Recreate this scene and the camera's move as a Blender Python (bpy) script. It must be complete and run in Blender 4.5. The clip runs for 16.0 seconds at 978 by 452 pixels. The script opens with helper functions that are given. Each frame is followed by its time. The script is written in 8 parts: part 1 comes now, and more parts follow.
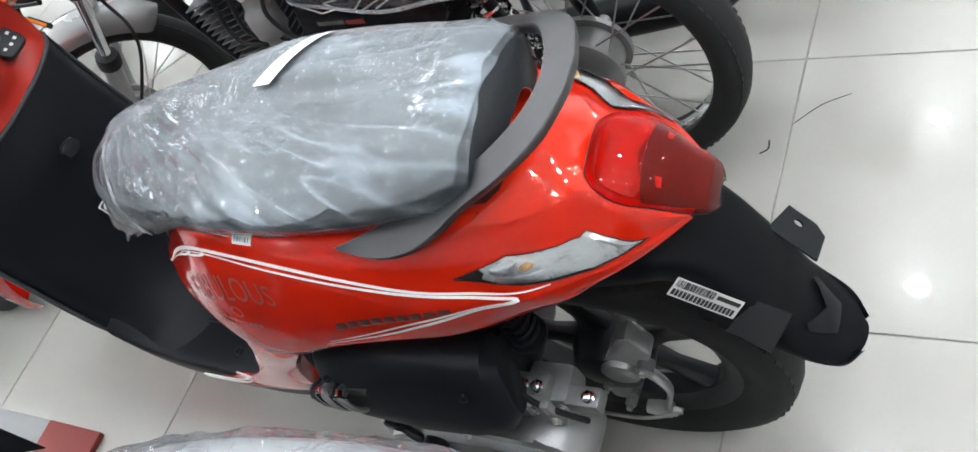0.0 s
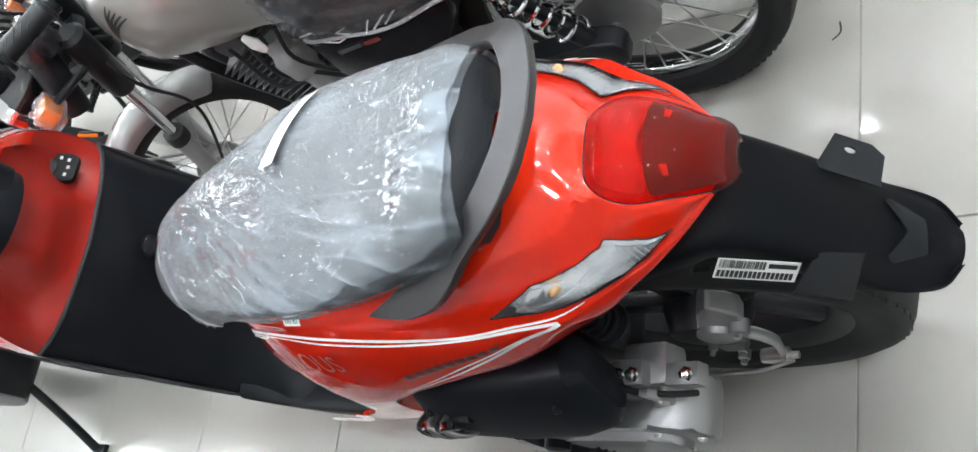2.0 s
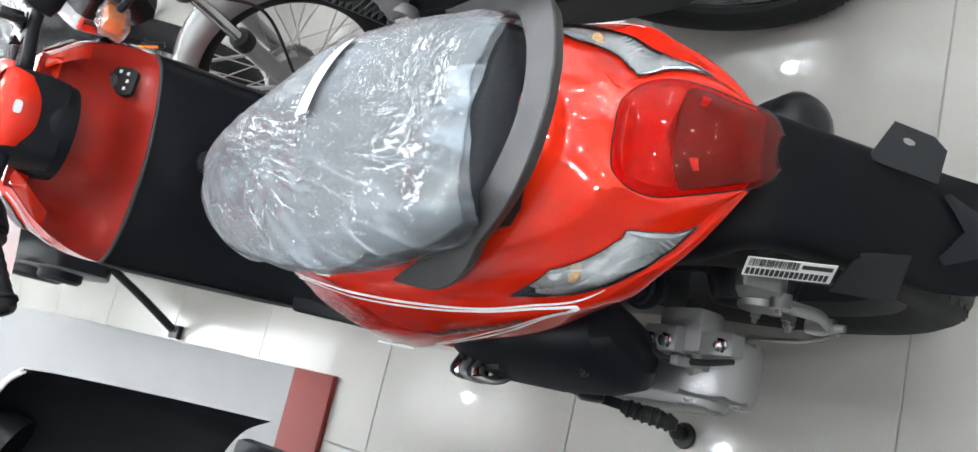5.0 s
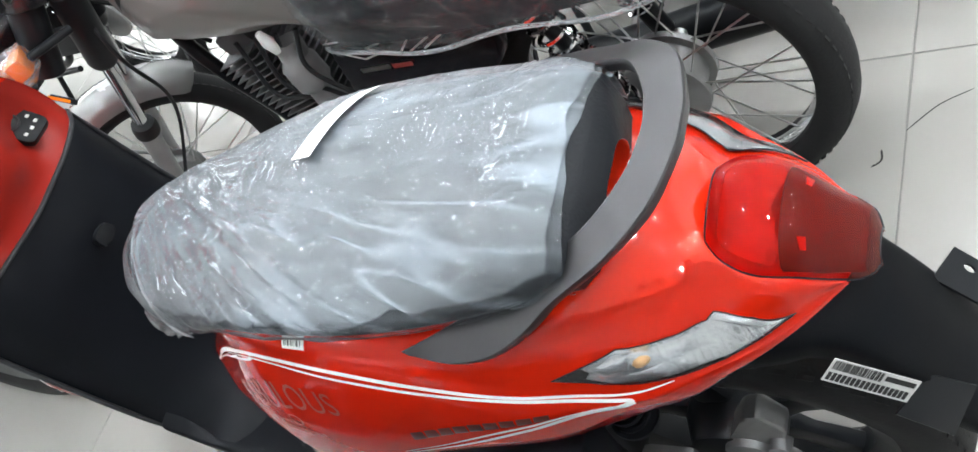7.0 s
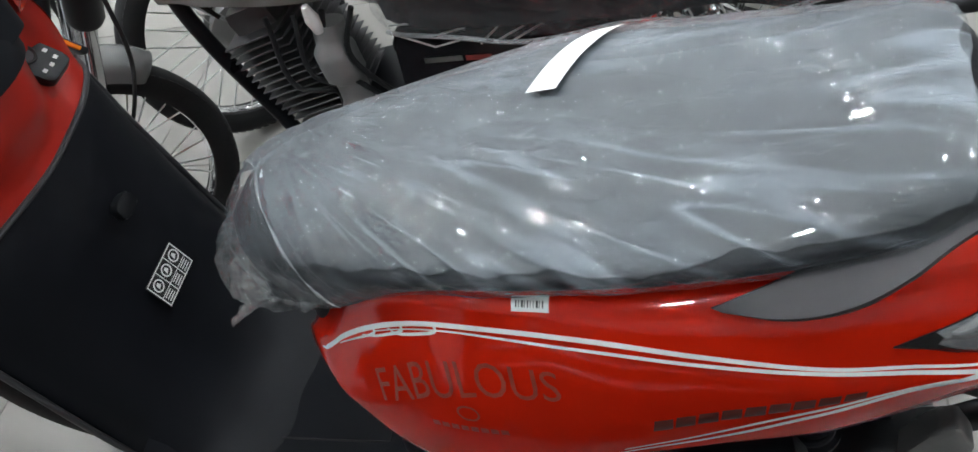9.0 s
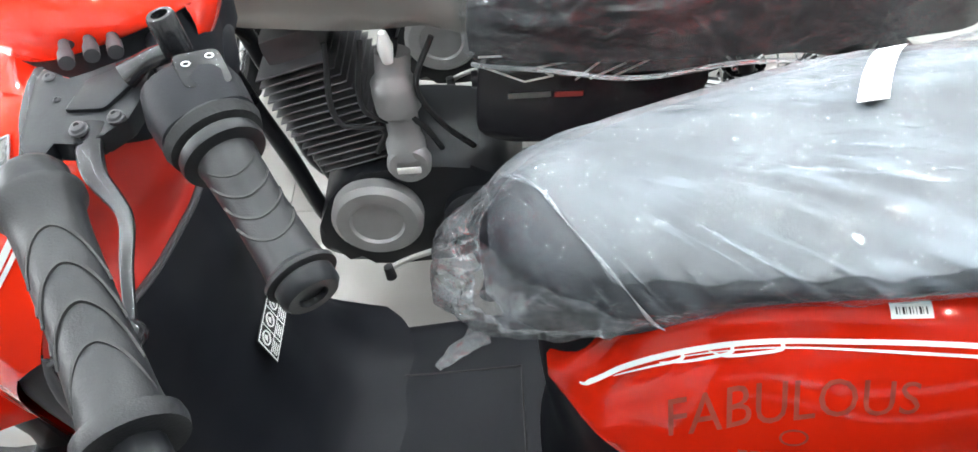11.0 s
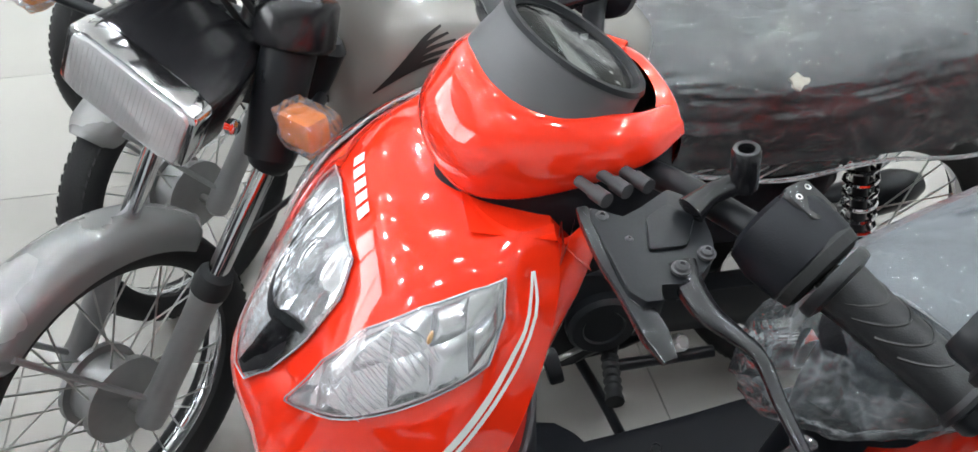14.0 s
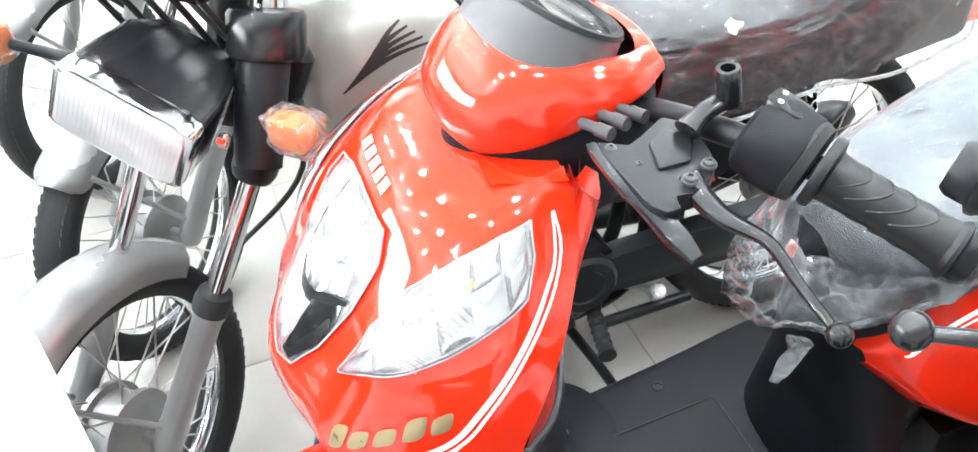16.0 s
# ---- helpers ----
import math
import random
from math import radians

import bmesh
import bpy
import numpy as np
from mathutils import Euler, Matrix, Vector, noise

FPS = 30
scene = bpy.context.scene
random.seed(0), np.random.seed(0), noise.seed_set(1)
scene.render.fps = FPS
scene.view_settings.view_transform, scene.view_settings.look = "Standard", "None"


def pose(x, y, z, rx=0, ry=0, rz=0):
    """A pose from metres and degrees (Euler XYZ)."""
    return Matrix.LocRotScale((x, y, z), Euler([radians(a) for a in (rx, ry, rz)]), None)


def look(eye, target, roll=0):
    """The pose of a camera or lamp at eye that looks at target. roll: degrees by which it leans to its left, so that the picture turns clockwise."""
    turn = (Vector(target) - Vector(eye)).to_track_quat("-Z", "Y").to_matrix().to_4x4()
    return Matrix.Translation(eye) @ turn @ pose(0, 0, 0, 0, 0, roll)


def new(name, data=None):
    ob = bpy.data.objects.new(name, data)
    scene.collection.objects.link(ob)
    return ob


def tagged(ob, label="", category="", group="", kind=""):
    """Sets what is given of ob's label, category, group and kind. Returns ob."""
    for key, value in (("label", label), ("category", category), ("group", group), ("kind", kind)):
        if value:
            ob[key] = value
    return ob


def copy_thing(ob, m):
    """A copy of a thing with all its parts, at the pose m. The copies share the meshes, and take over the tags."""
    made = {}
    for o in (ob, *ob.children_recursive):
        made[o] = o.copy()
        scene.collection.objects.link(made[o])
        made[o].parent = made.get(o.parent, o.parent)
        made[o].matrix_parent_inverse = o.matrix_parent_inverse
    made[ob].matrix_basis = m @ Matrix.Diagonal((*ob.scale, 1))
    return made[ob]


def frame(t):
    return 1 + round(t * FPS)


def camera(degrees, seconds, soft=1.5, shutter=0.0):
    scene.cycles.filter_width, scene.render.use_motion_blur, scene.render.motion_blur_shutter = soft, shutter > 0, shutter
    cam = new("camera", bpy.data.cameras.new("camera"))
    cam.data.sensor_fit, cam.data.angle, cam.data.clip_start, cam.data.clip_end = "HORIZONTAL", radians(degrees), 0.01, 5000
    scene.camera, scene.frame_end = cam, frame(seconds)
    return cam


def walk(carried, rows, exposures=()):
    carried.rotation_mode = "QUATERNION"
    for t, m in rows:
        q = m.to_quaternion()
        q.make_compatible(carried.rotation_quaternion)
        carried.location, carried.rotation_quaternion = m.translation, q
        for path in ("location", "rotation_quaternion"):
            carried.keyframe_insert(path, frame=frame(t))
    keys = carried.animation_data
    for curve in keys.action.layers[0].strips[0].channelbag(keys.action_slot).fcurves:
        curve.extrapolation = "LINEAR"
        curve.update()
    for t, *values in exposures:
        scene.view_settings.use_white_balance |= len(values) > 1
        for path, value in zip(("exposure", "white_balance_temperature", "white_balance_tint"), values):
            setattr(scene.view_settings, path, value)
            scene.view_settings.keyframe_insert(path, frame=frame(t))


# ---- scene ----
cam = camera(55.7, 16.0)
PATH = [
    (0, (0.451, -0.729, 1.406), (-0.604, 0.185, -0.026), -36.9),
    (0.5, (0.473, -0.686, 1.391), (-0.614, 0.162, -0.058), -43.5),
    (1, (0.494, -0.645, 1.378), (-0.621, 0.175, -0.066), -47.5),
    (1.5, (0.533, -0.603, 1.361), (-0.663, 0.157, -0.05), -55.6),
    (2, (0.549, -0.575, 1.343), (-0.791, 0.11, 0.026), -62.5),
    (2.5, (0.56, -0.535, 1.32), (-0.823, 0.111, 0.027), -66.9),
    (3, (0.566, -0.52, 1.317), (-0.892, -0.025, 0.042), -69.5),
    (3.5, (0.577, -0.5, 1.316), (-0.899, -0.033, 0.05), -68.8),
    (4, (0.59, -0.462, 1.312), (-0.898, -0.029, 0.047), -69.2),
    (6.5, (0.452, -0.509, 1.321), (-0.908, 0.067, -0.028), -55.5),
    (7, (0.329, -0.6, 1.323), (-0.836, 0.302, -0.03), -44.1),
    (7.5, (0.253, -0.658, 1.327), (-0.839, 0.369, 0.002), -40.2),
    (8, (0.208, -0.64, 1.328), (-0.861, 0.394, -0.009), -40.1),
    (8.5, (0.082, -0.679, 1.332), (-0.929, 0.387, -0.026), -35.5),
    (8.7, (-0.002, -0.73, 1.33), (-0.898, 0.4, -0.055), -31.1),
    (10.8, (-0.62, -0.799, 1.326), (-0.797, 0.56, -0.13), -7.5),
    (11, (-0.661, -0.813, 1.34), (-0.779, 0.596, -0.074), -6.8),
    (11.5, (-0.738, -0.835, 1.361), (-0.848, 0.654, 0.031), -5.0),
    (12, (-0.792, -0.822, 1.356), (-0.885, 0.674, 0.031), -4.3),
    (12.5, (-0.901, -0.743, 1.34), (-1.006, 0.745, 0.008), -3.4),
    (13, (-1.008, -0.704, 1.354), (-1.083, 0.788, 0.025), -1.9),
    (13.5, (-1.101, -0.727, 1.369), (-0.809, 0.781, 0.089), 0.2),
    (14, (-1.145, -0.748, 1.374), (-0.843, 0.761, 0.097), 0.1),
    (14.5, (-1.181, -0.773, 1.379), (-0.863, 0.74, 0.11), -1.3),
    (15, (-1.19, -0.79, 1.38), (-0.858, 0.722, 0.114), -2.9),
    (15.5, (-1.209, -0.806, 1.391), (-0.837, 0.692, 0.119), -4.4),
    (16, (-1.225, -0.803, 1.385), (-0.789, 0.677, 0.113), -5.8),
]
walk(cam, [(t, look(eye, target, roll)) for t, eye, target, roll in PATH],
     exposures=[(0, -0.15), (1.2, -0.08), (2.4, 0.0), (3.0, -0.12), (4.2, -0.14), (6.3, 0.02), (8.1, 0.02), (8.5, -0.85), (8.8, -0.85), (10.6, 0.4), (11.2, 0.4), (11.5, 0.1), (12.0, -0.05), (12.6, -0.15), (13.0, -0.3), (13.6, -0.38), (14.2, -0.55), (14.95, -0.52), (15.4, 0.55), (16, 0.85)])

# ---- light ----
world = bpy.data.worlds.new("world")
scene.world = world
world.use_nodes = True
world.node_tree.nodes["Background"].inputs[0].default_value = (0.92, 0.96, 1.0, 1)
world.node_tree.nodes["Background"].inputs[1].default_value = 0.15

CEIL = 3.3
DAYLIGHT = 8.0


# ---- mesh helpers ----
def finish(bm, name, material, angle=38):
    me = bpy.data.meshes.new(name)
    bmesh.ops.recalc_face_normals(bm, faces=bm.faces)
    bm.to_mesh(me)
    bm.free()
    me.polygons.foreach_set("use_smooth", [True] * len(me.polygons))
    me.set_sharp_from_angle(angle=radians(angle))
    for m in material if isinstance(material, (list, tuple)) else [material]:
        me.materials.append(m)
    return me


def part(name, bm, material, parent=None, label="", angle=38):
    """One mesh object under a thing or under a part."""
    ob = new(name, finish(bm, name, material, angle))
    ob.parent = parent
    return tagged(ob, label)


def root(name, m, label, category, group="", kind=""):
    ob = new(name)
    ob.empty_display_size = 0.1
    ob.matrix_basis = m
    return tagged(ob, label, category, group, kind)


def thing(name, bm, material, label, category, group="", kind="", m=None):
    ob = new(name, finish(bm, name, material))
    if m is not None:
        ob.matrix_basis = m
    return tagged(ob, label, category, group, kind)


def hermite(ts, rows, u):
    """Smooth curve through rows at the parameters ts, at the values u."""
    ts, rows, u = np.asarray(ts, float), np.asarray(rows, float), np.clip(np.atleast_1d(u), ts[0], ts[-1])
    d = np.diff(rows, axis=0) / np.diff(ts).reshape(-1, *[1] * (rows.ndim - 1))
    tan = np.concatenate([d[:1], (d[1:] + d[:-1]) / 2, d[-1:]])
    k = np.clip(np.searchsorted(ts, u, side="right") - 1, 0, len(ts) - 2)
    h = ts[k + 1] - ts[k]
    w = ((u - ts[k]) / h).reshape(-1, *[1] * (rows.ndim - 1))
    h = h.reshape(w.shape)
    return ((2 * w**3 - 3 * w**2 + 1) * rows[k] + (w**3 - 2 * w**2 + w) * h * tan[k]
            + (3 * w**2 - 2 * w**3) * rows[k + 1] + (w**3 - w**2) * h * tan[k + 1])


def smooth(points, n=40):
    """n points on a smooth curve through the given ones."""
    p = np.asarray(points, float)
    t = np.r_[0, np.cumsum(np.linalg.norm(np.diff(p, axis=0), axis=1))]
    return hermite(t, p, np.linspace(0, t[-1], n))


class Skin:
    """A surface through sections, mirrored in y. A section lists points from the middle (0) outwards on the left side; the
    surface runs over u (the sections' own parameter) and s (0 in the middle, up to n on the left, down to -n on the right)."""

    def __init__(self, sections, middle=0.0):
        self.middle = middle if callable(middle) else (lambda u: np.full(np.shape(u), float(middle)))
        self.t = [a for a, _ in sections]
        self.c = np.array([b for _, b in sections], float)
        self.n = self.c.shape[1] - 1

    def grid(self, us, ss):
        c = hermite(self.t, self.c, us)
        flip = np.array([1, -1, 1.0])
        full = np.concatenate([c[:, :0:-1] * flip, c], 1)
        full[:, :, 1] += np.asarray(self.middle(np.atleast_1d(np.asarray(us, float))))[:, None]
        return hermite(np.arange(-self.n, self.n + 1), full.swapaxes(0, 1), ss).swapaxes(0, 1)

    def pts(self, us, ss, lift=0.0):
        """Points at pairs of u and s, lifted along the normal."""
        us, ss = np.asarray(us, float), np.asarray(ss, float)
        out = []
        lo, hi, e = self.t[0], self.t[-1], 1e-3
        for u, s in zip(us, ss):
            ua, ub = max(lo, u - e), min(hi, u + e)
            sa, sb = max(-self.n, s - 0.02), min(self.n, s + 0.02)
            g = self.grid([ua, ub], [sa, sb])
            p = self.grid([u], [s])[0, 0]
            nrm = np.cross(g[1, 0] - g[0, 0], g[0, 1] - g[0, 0])
            nrm /= np.linalg.norm(nrm) + 1e-12
            out.append(p + nrm * lift * self.sign)
        return np.array(out)

    sign = 1.0

    def mesh(self, u0, u1, nu, s0, s1, ns, lift=0.0, thick=0.0):
        us, ss = np.linspace(u0, u1, nu), np.linspace(s0, s1, ns)
        g = self.grid(us, ss)
        bm = bmesh.new()
        add_grid(bm, g, thick)
        return bm


def add_grid(bm, g, thick=0.0, close=False):
    nu, ns = g.shape[:2]
    v = [[bm.verts.new(p) for p in row] for row in g]
    faces = []
    for i in range(nu - 1):
        for j in range(ns - (0 if close else 1)):
            q = [v[i][j], v[i + 1][j], v[i + 1][(j + 1) % ns], v[i][(j + 1) % ns]]
            faces.append(bm.faces.new(q))
    if thick:
        bmesh.ops.solidify(bm, geom=faces, thickness=thick)
    return v


def add_tube(bm, path, r, seg=10, flat=1.0, up=None, caps=True, power=2.0):
    """A tube along a path. r: a radius or one for each point; flat: its height over its width; up: the way of its height."""
    p = np.asarray(path, float)
    r = np.broadcast_to(np.asarray(r, float), len(p))
    tan = np.gradient(p, axis=0)
    tan /= np.linalg.norm(tan, axis=1)[:, None] + 1e-12
    ref = np.array(up if up is not None else ((0, 0, 1) if abs(tan[0][2]) < 0.9 else (1, 0, 0)), float)
    rings = []
    a = np.linspace(0, 2 * np.pi, seg, endpoint=False)
    ca, sa = np.cos(a), np.sin(a)
    ca, sa = np.sign(ca) * abs(ca) ** (2 / power), np.sign(sa) * abs(sa) ** (2 / power)
    for q, t, rr in zip(p, tan, r):
        side = np.cross(t, ref)
        side /= np.linalg.norm(side) + 1e-12
        nrm = np.cross(side, t)
        if up is None:
            ref = nrm
        rings.append(q + rr * (ca[:, None] * side + flat * sa[:, None] * nrm))
    v = add_grid(bm, np.array(rings), close=True)
    if caps:
        bm.faces.new(v[0])
        bm.faces.new(v[-1][::-1])
    return v


def add_lathe(bm, profile, origin, axis, seg=32, closed=False):
    """Turns (distance along the axis, radius) pairs round an axis."""
    axis = Vector(axis).normalized()
    a = axis.orthogonal().normalized()
    b = axis.cross(a)
    rings = []
    for h, r in profile:
        ring = [Vector(origin) + axis * h + (a * math.cos(2 * math.pi * k / seg) + b * math.sin(2 * math.pi * k / seg)) * r for k in range(seg)]
        rings.append([tuple(q) for q in ring])
    v = add_grid(bm, np.array(rings), close=True)
    if not closed:
        for ring, flip in ((v[0], 1), (v[-1], -1)):
            bm.faces.new(ring[::flip])
    else:
        for k in range(seg):
            bm.faces.new([v[-1][k], v[0][k], v[0][(k + 1) % seg], v[-1][(k + 1) % seg]])
    return v


def add_box(bm, size, at, bevel=0.004, turn=None, segs=2):
    made = bmesh.ops.create_cube(bm, size=1)["verts"]
    bmesh.ops.scale(bm, vec=size, verts=made)
    edges = list({e for w in made for e in w.link_edges})
    if bevel:
        res = bmesh.ops.bevel(bm, geom=edges, offset=bevel, segments=segs, affect="EDGES", profile=0.6)
        made = list({w for f in res["faces"] for w in f.verts} | {w for w in made if w.is_valid})
        made = list({w for m in made for w in connected(m)})
    m = Matrix.Translation(at) @ (turn if turn is not None else Matrix.Identity(4))
    bmesh.ops.transform(bm, matrix=m, verts=made)
    return made


def connected(vert):
    seen, todo = {vert}, [vert]
    while todo:
        for e in todo.pop().link_edges:
            for w in e.verts:
                if w not in seen:
                    seen.add(w)
                    todo.append(w)
    return seen


def add_prism(bm, outline, m, thick, bevel=0.0):
    """A flat outline in x, y, given depth along z and placed by m."""
    lo = [bm.verts.new(m @ Vector((x, y, -thick / 2))) for x, y in outline]
    hi = [bm.verts.new(m @ Vector((x, y, thick / 2))) for x, y in outline]
    n = len(lo)
    faces = [bm.faces.new(lo[::-1]), bm.faces.new(hi)]
    faces += [bm.faces.new([lo[i], lo[(i + 1) % n], hi[(i + 1) % n], hi[i]]) for i in range(n)]
    if bevel:
        edges = list({e for f in faces[:2] for e in f.edges})
        bmesh.ops.bevel(bm, geom=edges, offset=bevel, segments=2, affect="EDGES", profile=0.6)


def frame_of(origin, along, up=(0, 0, 1)):
    """A pose with x along a way and z as near up as can be."""
    x = Vector(along).normalized()
    y = Vector(up).cross(x).normalized()
    z = x.cross(y)
    return Matrix.Translation(origin) @ Matrix((x, y, z)).transposed().to_4x4()


def rounded(points, n=6, amount=0.35):
    """An outline with its corners rounded."""
    p = [Vector((*q, 0)) for q in points]
    out = []
    for i, q in enumerate(p):
        a, b = p[i - 1], p[(i + 1) % len(p)]
        s, e = q.lerp(a, amount), q.lerp(b, amount)
        for k in range(n):
            w = k / (n - 1)
            r = s.lerp(q, w).lerp(q.lerp(e, w), w)
            out.append((r.x, r.y))
    return out


def add_patch(bm, skin, outline, lift=0.003, dome=0.0, rings=5, per=8):
    """A piece laid on a skin inside an outline of (u, s), with a raised middle."""
    o = np.array(outline, float)
    o = np.concatenate([np.linspace(o[i], o[(i + 1) % len(o)], per, endpoint=False) for i in range(len(o))])
    mid = o.mean(0)
    prev = None
    for k in range(rings + 1):
        w = 1 - k / rings
        q = mid + (o - mid) * w
        up = lift + dome * (1 - w**2.5)
        if k == rings:
            c = bm.verts.new(skin.pts(q[:1, 0], q[:1, 1], up)[0])
            for i in range(len(o)):
                bm.faces.new([prev[i], prev[(i + 1) % len(o)], c])
        else:
            ring = [bm.verts.new(p) for p in skin.pts(q[:, 0], q[:, 1], up)]
            if prev:
                for i in range(len(o)):
                    bm.faces.new([prev[i], prev[(i + 1) % len(o)], ring[(i + 1) % len(o)], ring[i]])
            prev = ring


def add_rim(bm, skin, outline, r=0.002, lift=0.002, per=8):
    o = np.array(outline, float)
    o = np.concatenate([np.linspace(o[i], o[(i + 1) % len(o)], per, endpoint=False) for i in range(len(o))] + [o[:1]])
    add_tube(bm, skin.pts(o[:, 0], o[:, 1], lift), r, seg=6, caps=False)


def add_stripe(bm, skin, curve, width, lift=0.0012, n=60):
    """A line of paint along (u, s) points on a skin; width in metres, one value or one for each of the given points."""
    c = smooth(curve, n)
    w = np.interp(np.linspace(0, 1, n), np.linspace(0, 1, len(np.atleast_1d(width))), np.atleast_1d(width)) if np.ndim(width) else np.full(n, width)
    p, q = skin.pts(c[:, 0], c[:, 1], lift), skin.pts(c[:, 0], c[:, 1], lift + 0.01)
    nrm = (q - p) / 0.01
    tan = np.gradient(p, axis=0)
    side = np.cross(tan, nrm)
    side /= np.linalg.norm(side, axis=1)[:, None] + 1e-12
    add_grid(bm, np.stack([p - side * w[:, None] / 2, p + side * w[:, None] / 2], 1))


def letters(text, shear=0.0):
    """The triangles of a line of text: vertices, about one high, and faces."""
    cu = bpy.data.curves.new("letters", "FONT")
    cu.body, cu.shear, cu.resolution_u = text, shear, 3
    ob = bpy.data.objects.new("letters", cu)
    scene.collection.objects.link(ob)
    bpy.context.view_layer.update()
    me = ob.evaluated_get(bpy.context.evaluated_depsgraph_get()).to_mesh()
    v = [tuple(w.co[:2]) for w in me.vertices]
    f = [tuple(p.vertices) for p in me.polygons]
    bpy.data.objects.remove(ob)
    bpy.data.curves.remove(cu)
    return np.array(v), f


# ---- materials ----
def material(name, color, rough=0.5, metal=0.0, coat=0.0, spread=0.12, scale=12.0, bump=0.0, bump_scale=150.0, rough_spread=0.1, ior=1.45,
             transmission=0.0, emit=0.0, alpha=1.0, fleck=0.0):
    """A surface with variation at two scales: broad stains and fine grain."""
    m = bpy.data.materials.new(name)
    m.use_nodes = True
    t = m.node_tree
    b = t.nodes["Principled BSDF"]
    geo = t.nodes.new("ShaderNodeTexCoord")
    big, fine = t.nodes.new("ShaderNodeTexNoise"), t.nodes.new("ShaderNodeTexNoise")
    big.inputs["Scale"].default_value, big.inputs["Detail"].default_value = scale, 4
    fine.inputs["Scale"].default_value, fine.inputs["Detail"].default_value = bump_scale, 3
    for n in (big, fine):
        t.links.new(geo.outputs["Object"], n.inputs["Vector"])
    mix = t.nodes.new("ShaderNodeMix")
    mix.data_type = "RGBA"
    c = np.array(color)
    mix.inputs["A"].default_value = (*(c * (1 - spread)), 1)
    mix.inputs["B"].default_value = (*np.minimum(c * (1 + spread), 1), 1)
    t.links.new(big.outputs["Fac"], mix.inputs["Factor"])
    out = mix.outputs["Result"]
    if fleck:
        grain = t.nodes.new("ShaderNodeMix")
        grain.data_type, grain.blend_type = "RGBA", "MULTIPLY"
        grain.inputs["Factor"].default_value = fleck
        t.links.new(out, grain.inputs["A"])
        ramp = t.nodes.new("ShaderNodeValToRGB")
        ramp.color_ramp.elements[0].position, ramp.color_ramp.elements[1].position = 0.35, 0.65
        t.links.new(fine.outputs["Fac"], ramp.inputs["Fac"])
        t.links.new(ramp.outputs["Color"], grain.inputs["B"])
        out = grain.outputs["Result"]
    t.links.new(out, b.inputs["Base Color"])
    span = t.nodes.new("ShaderNodeMapRange")
    span.inputs["To Min"].default_value, span.inputs["To Max"].default_value = max(rough - rough_spread, 0.01), min(rough + rough_spread, 1)
    t.links.new(big.outputs["Fac"], span.inputs["Value"])
    t.links.new(span.outputs["Result"], b.inputs["Roughness"])
    b.inputs["Metallic"].default_value, b.inputs["IOR"].default_value = metal, ior
    b.inputs["Coat Weight"].default_value, b.inputs["Coat Roughness"].default_value = coat, 0.015
    b.inputs["Transmission Weight"].default_value, b.inputs["Alpha"].default_value = transmission, alpha
    if bump:
        bp = t.nodes.new("ShaderNodeBump")
        bp.inputs["Strength"].default_value, bp.inputs["Distance"].default_value = bump, 0.002
        t.links.new(fine.outputs["Fac"], bp.inputs["Height"])
        t.links.new(bp.outputs["Normal"], b.inputs["Normal"])
    if emit:
        b.inputs["Emission Color"].default_value, b.inputs["Emission Strength"].default_value = (*color, 1), emit
    return m


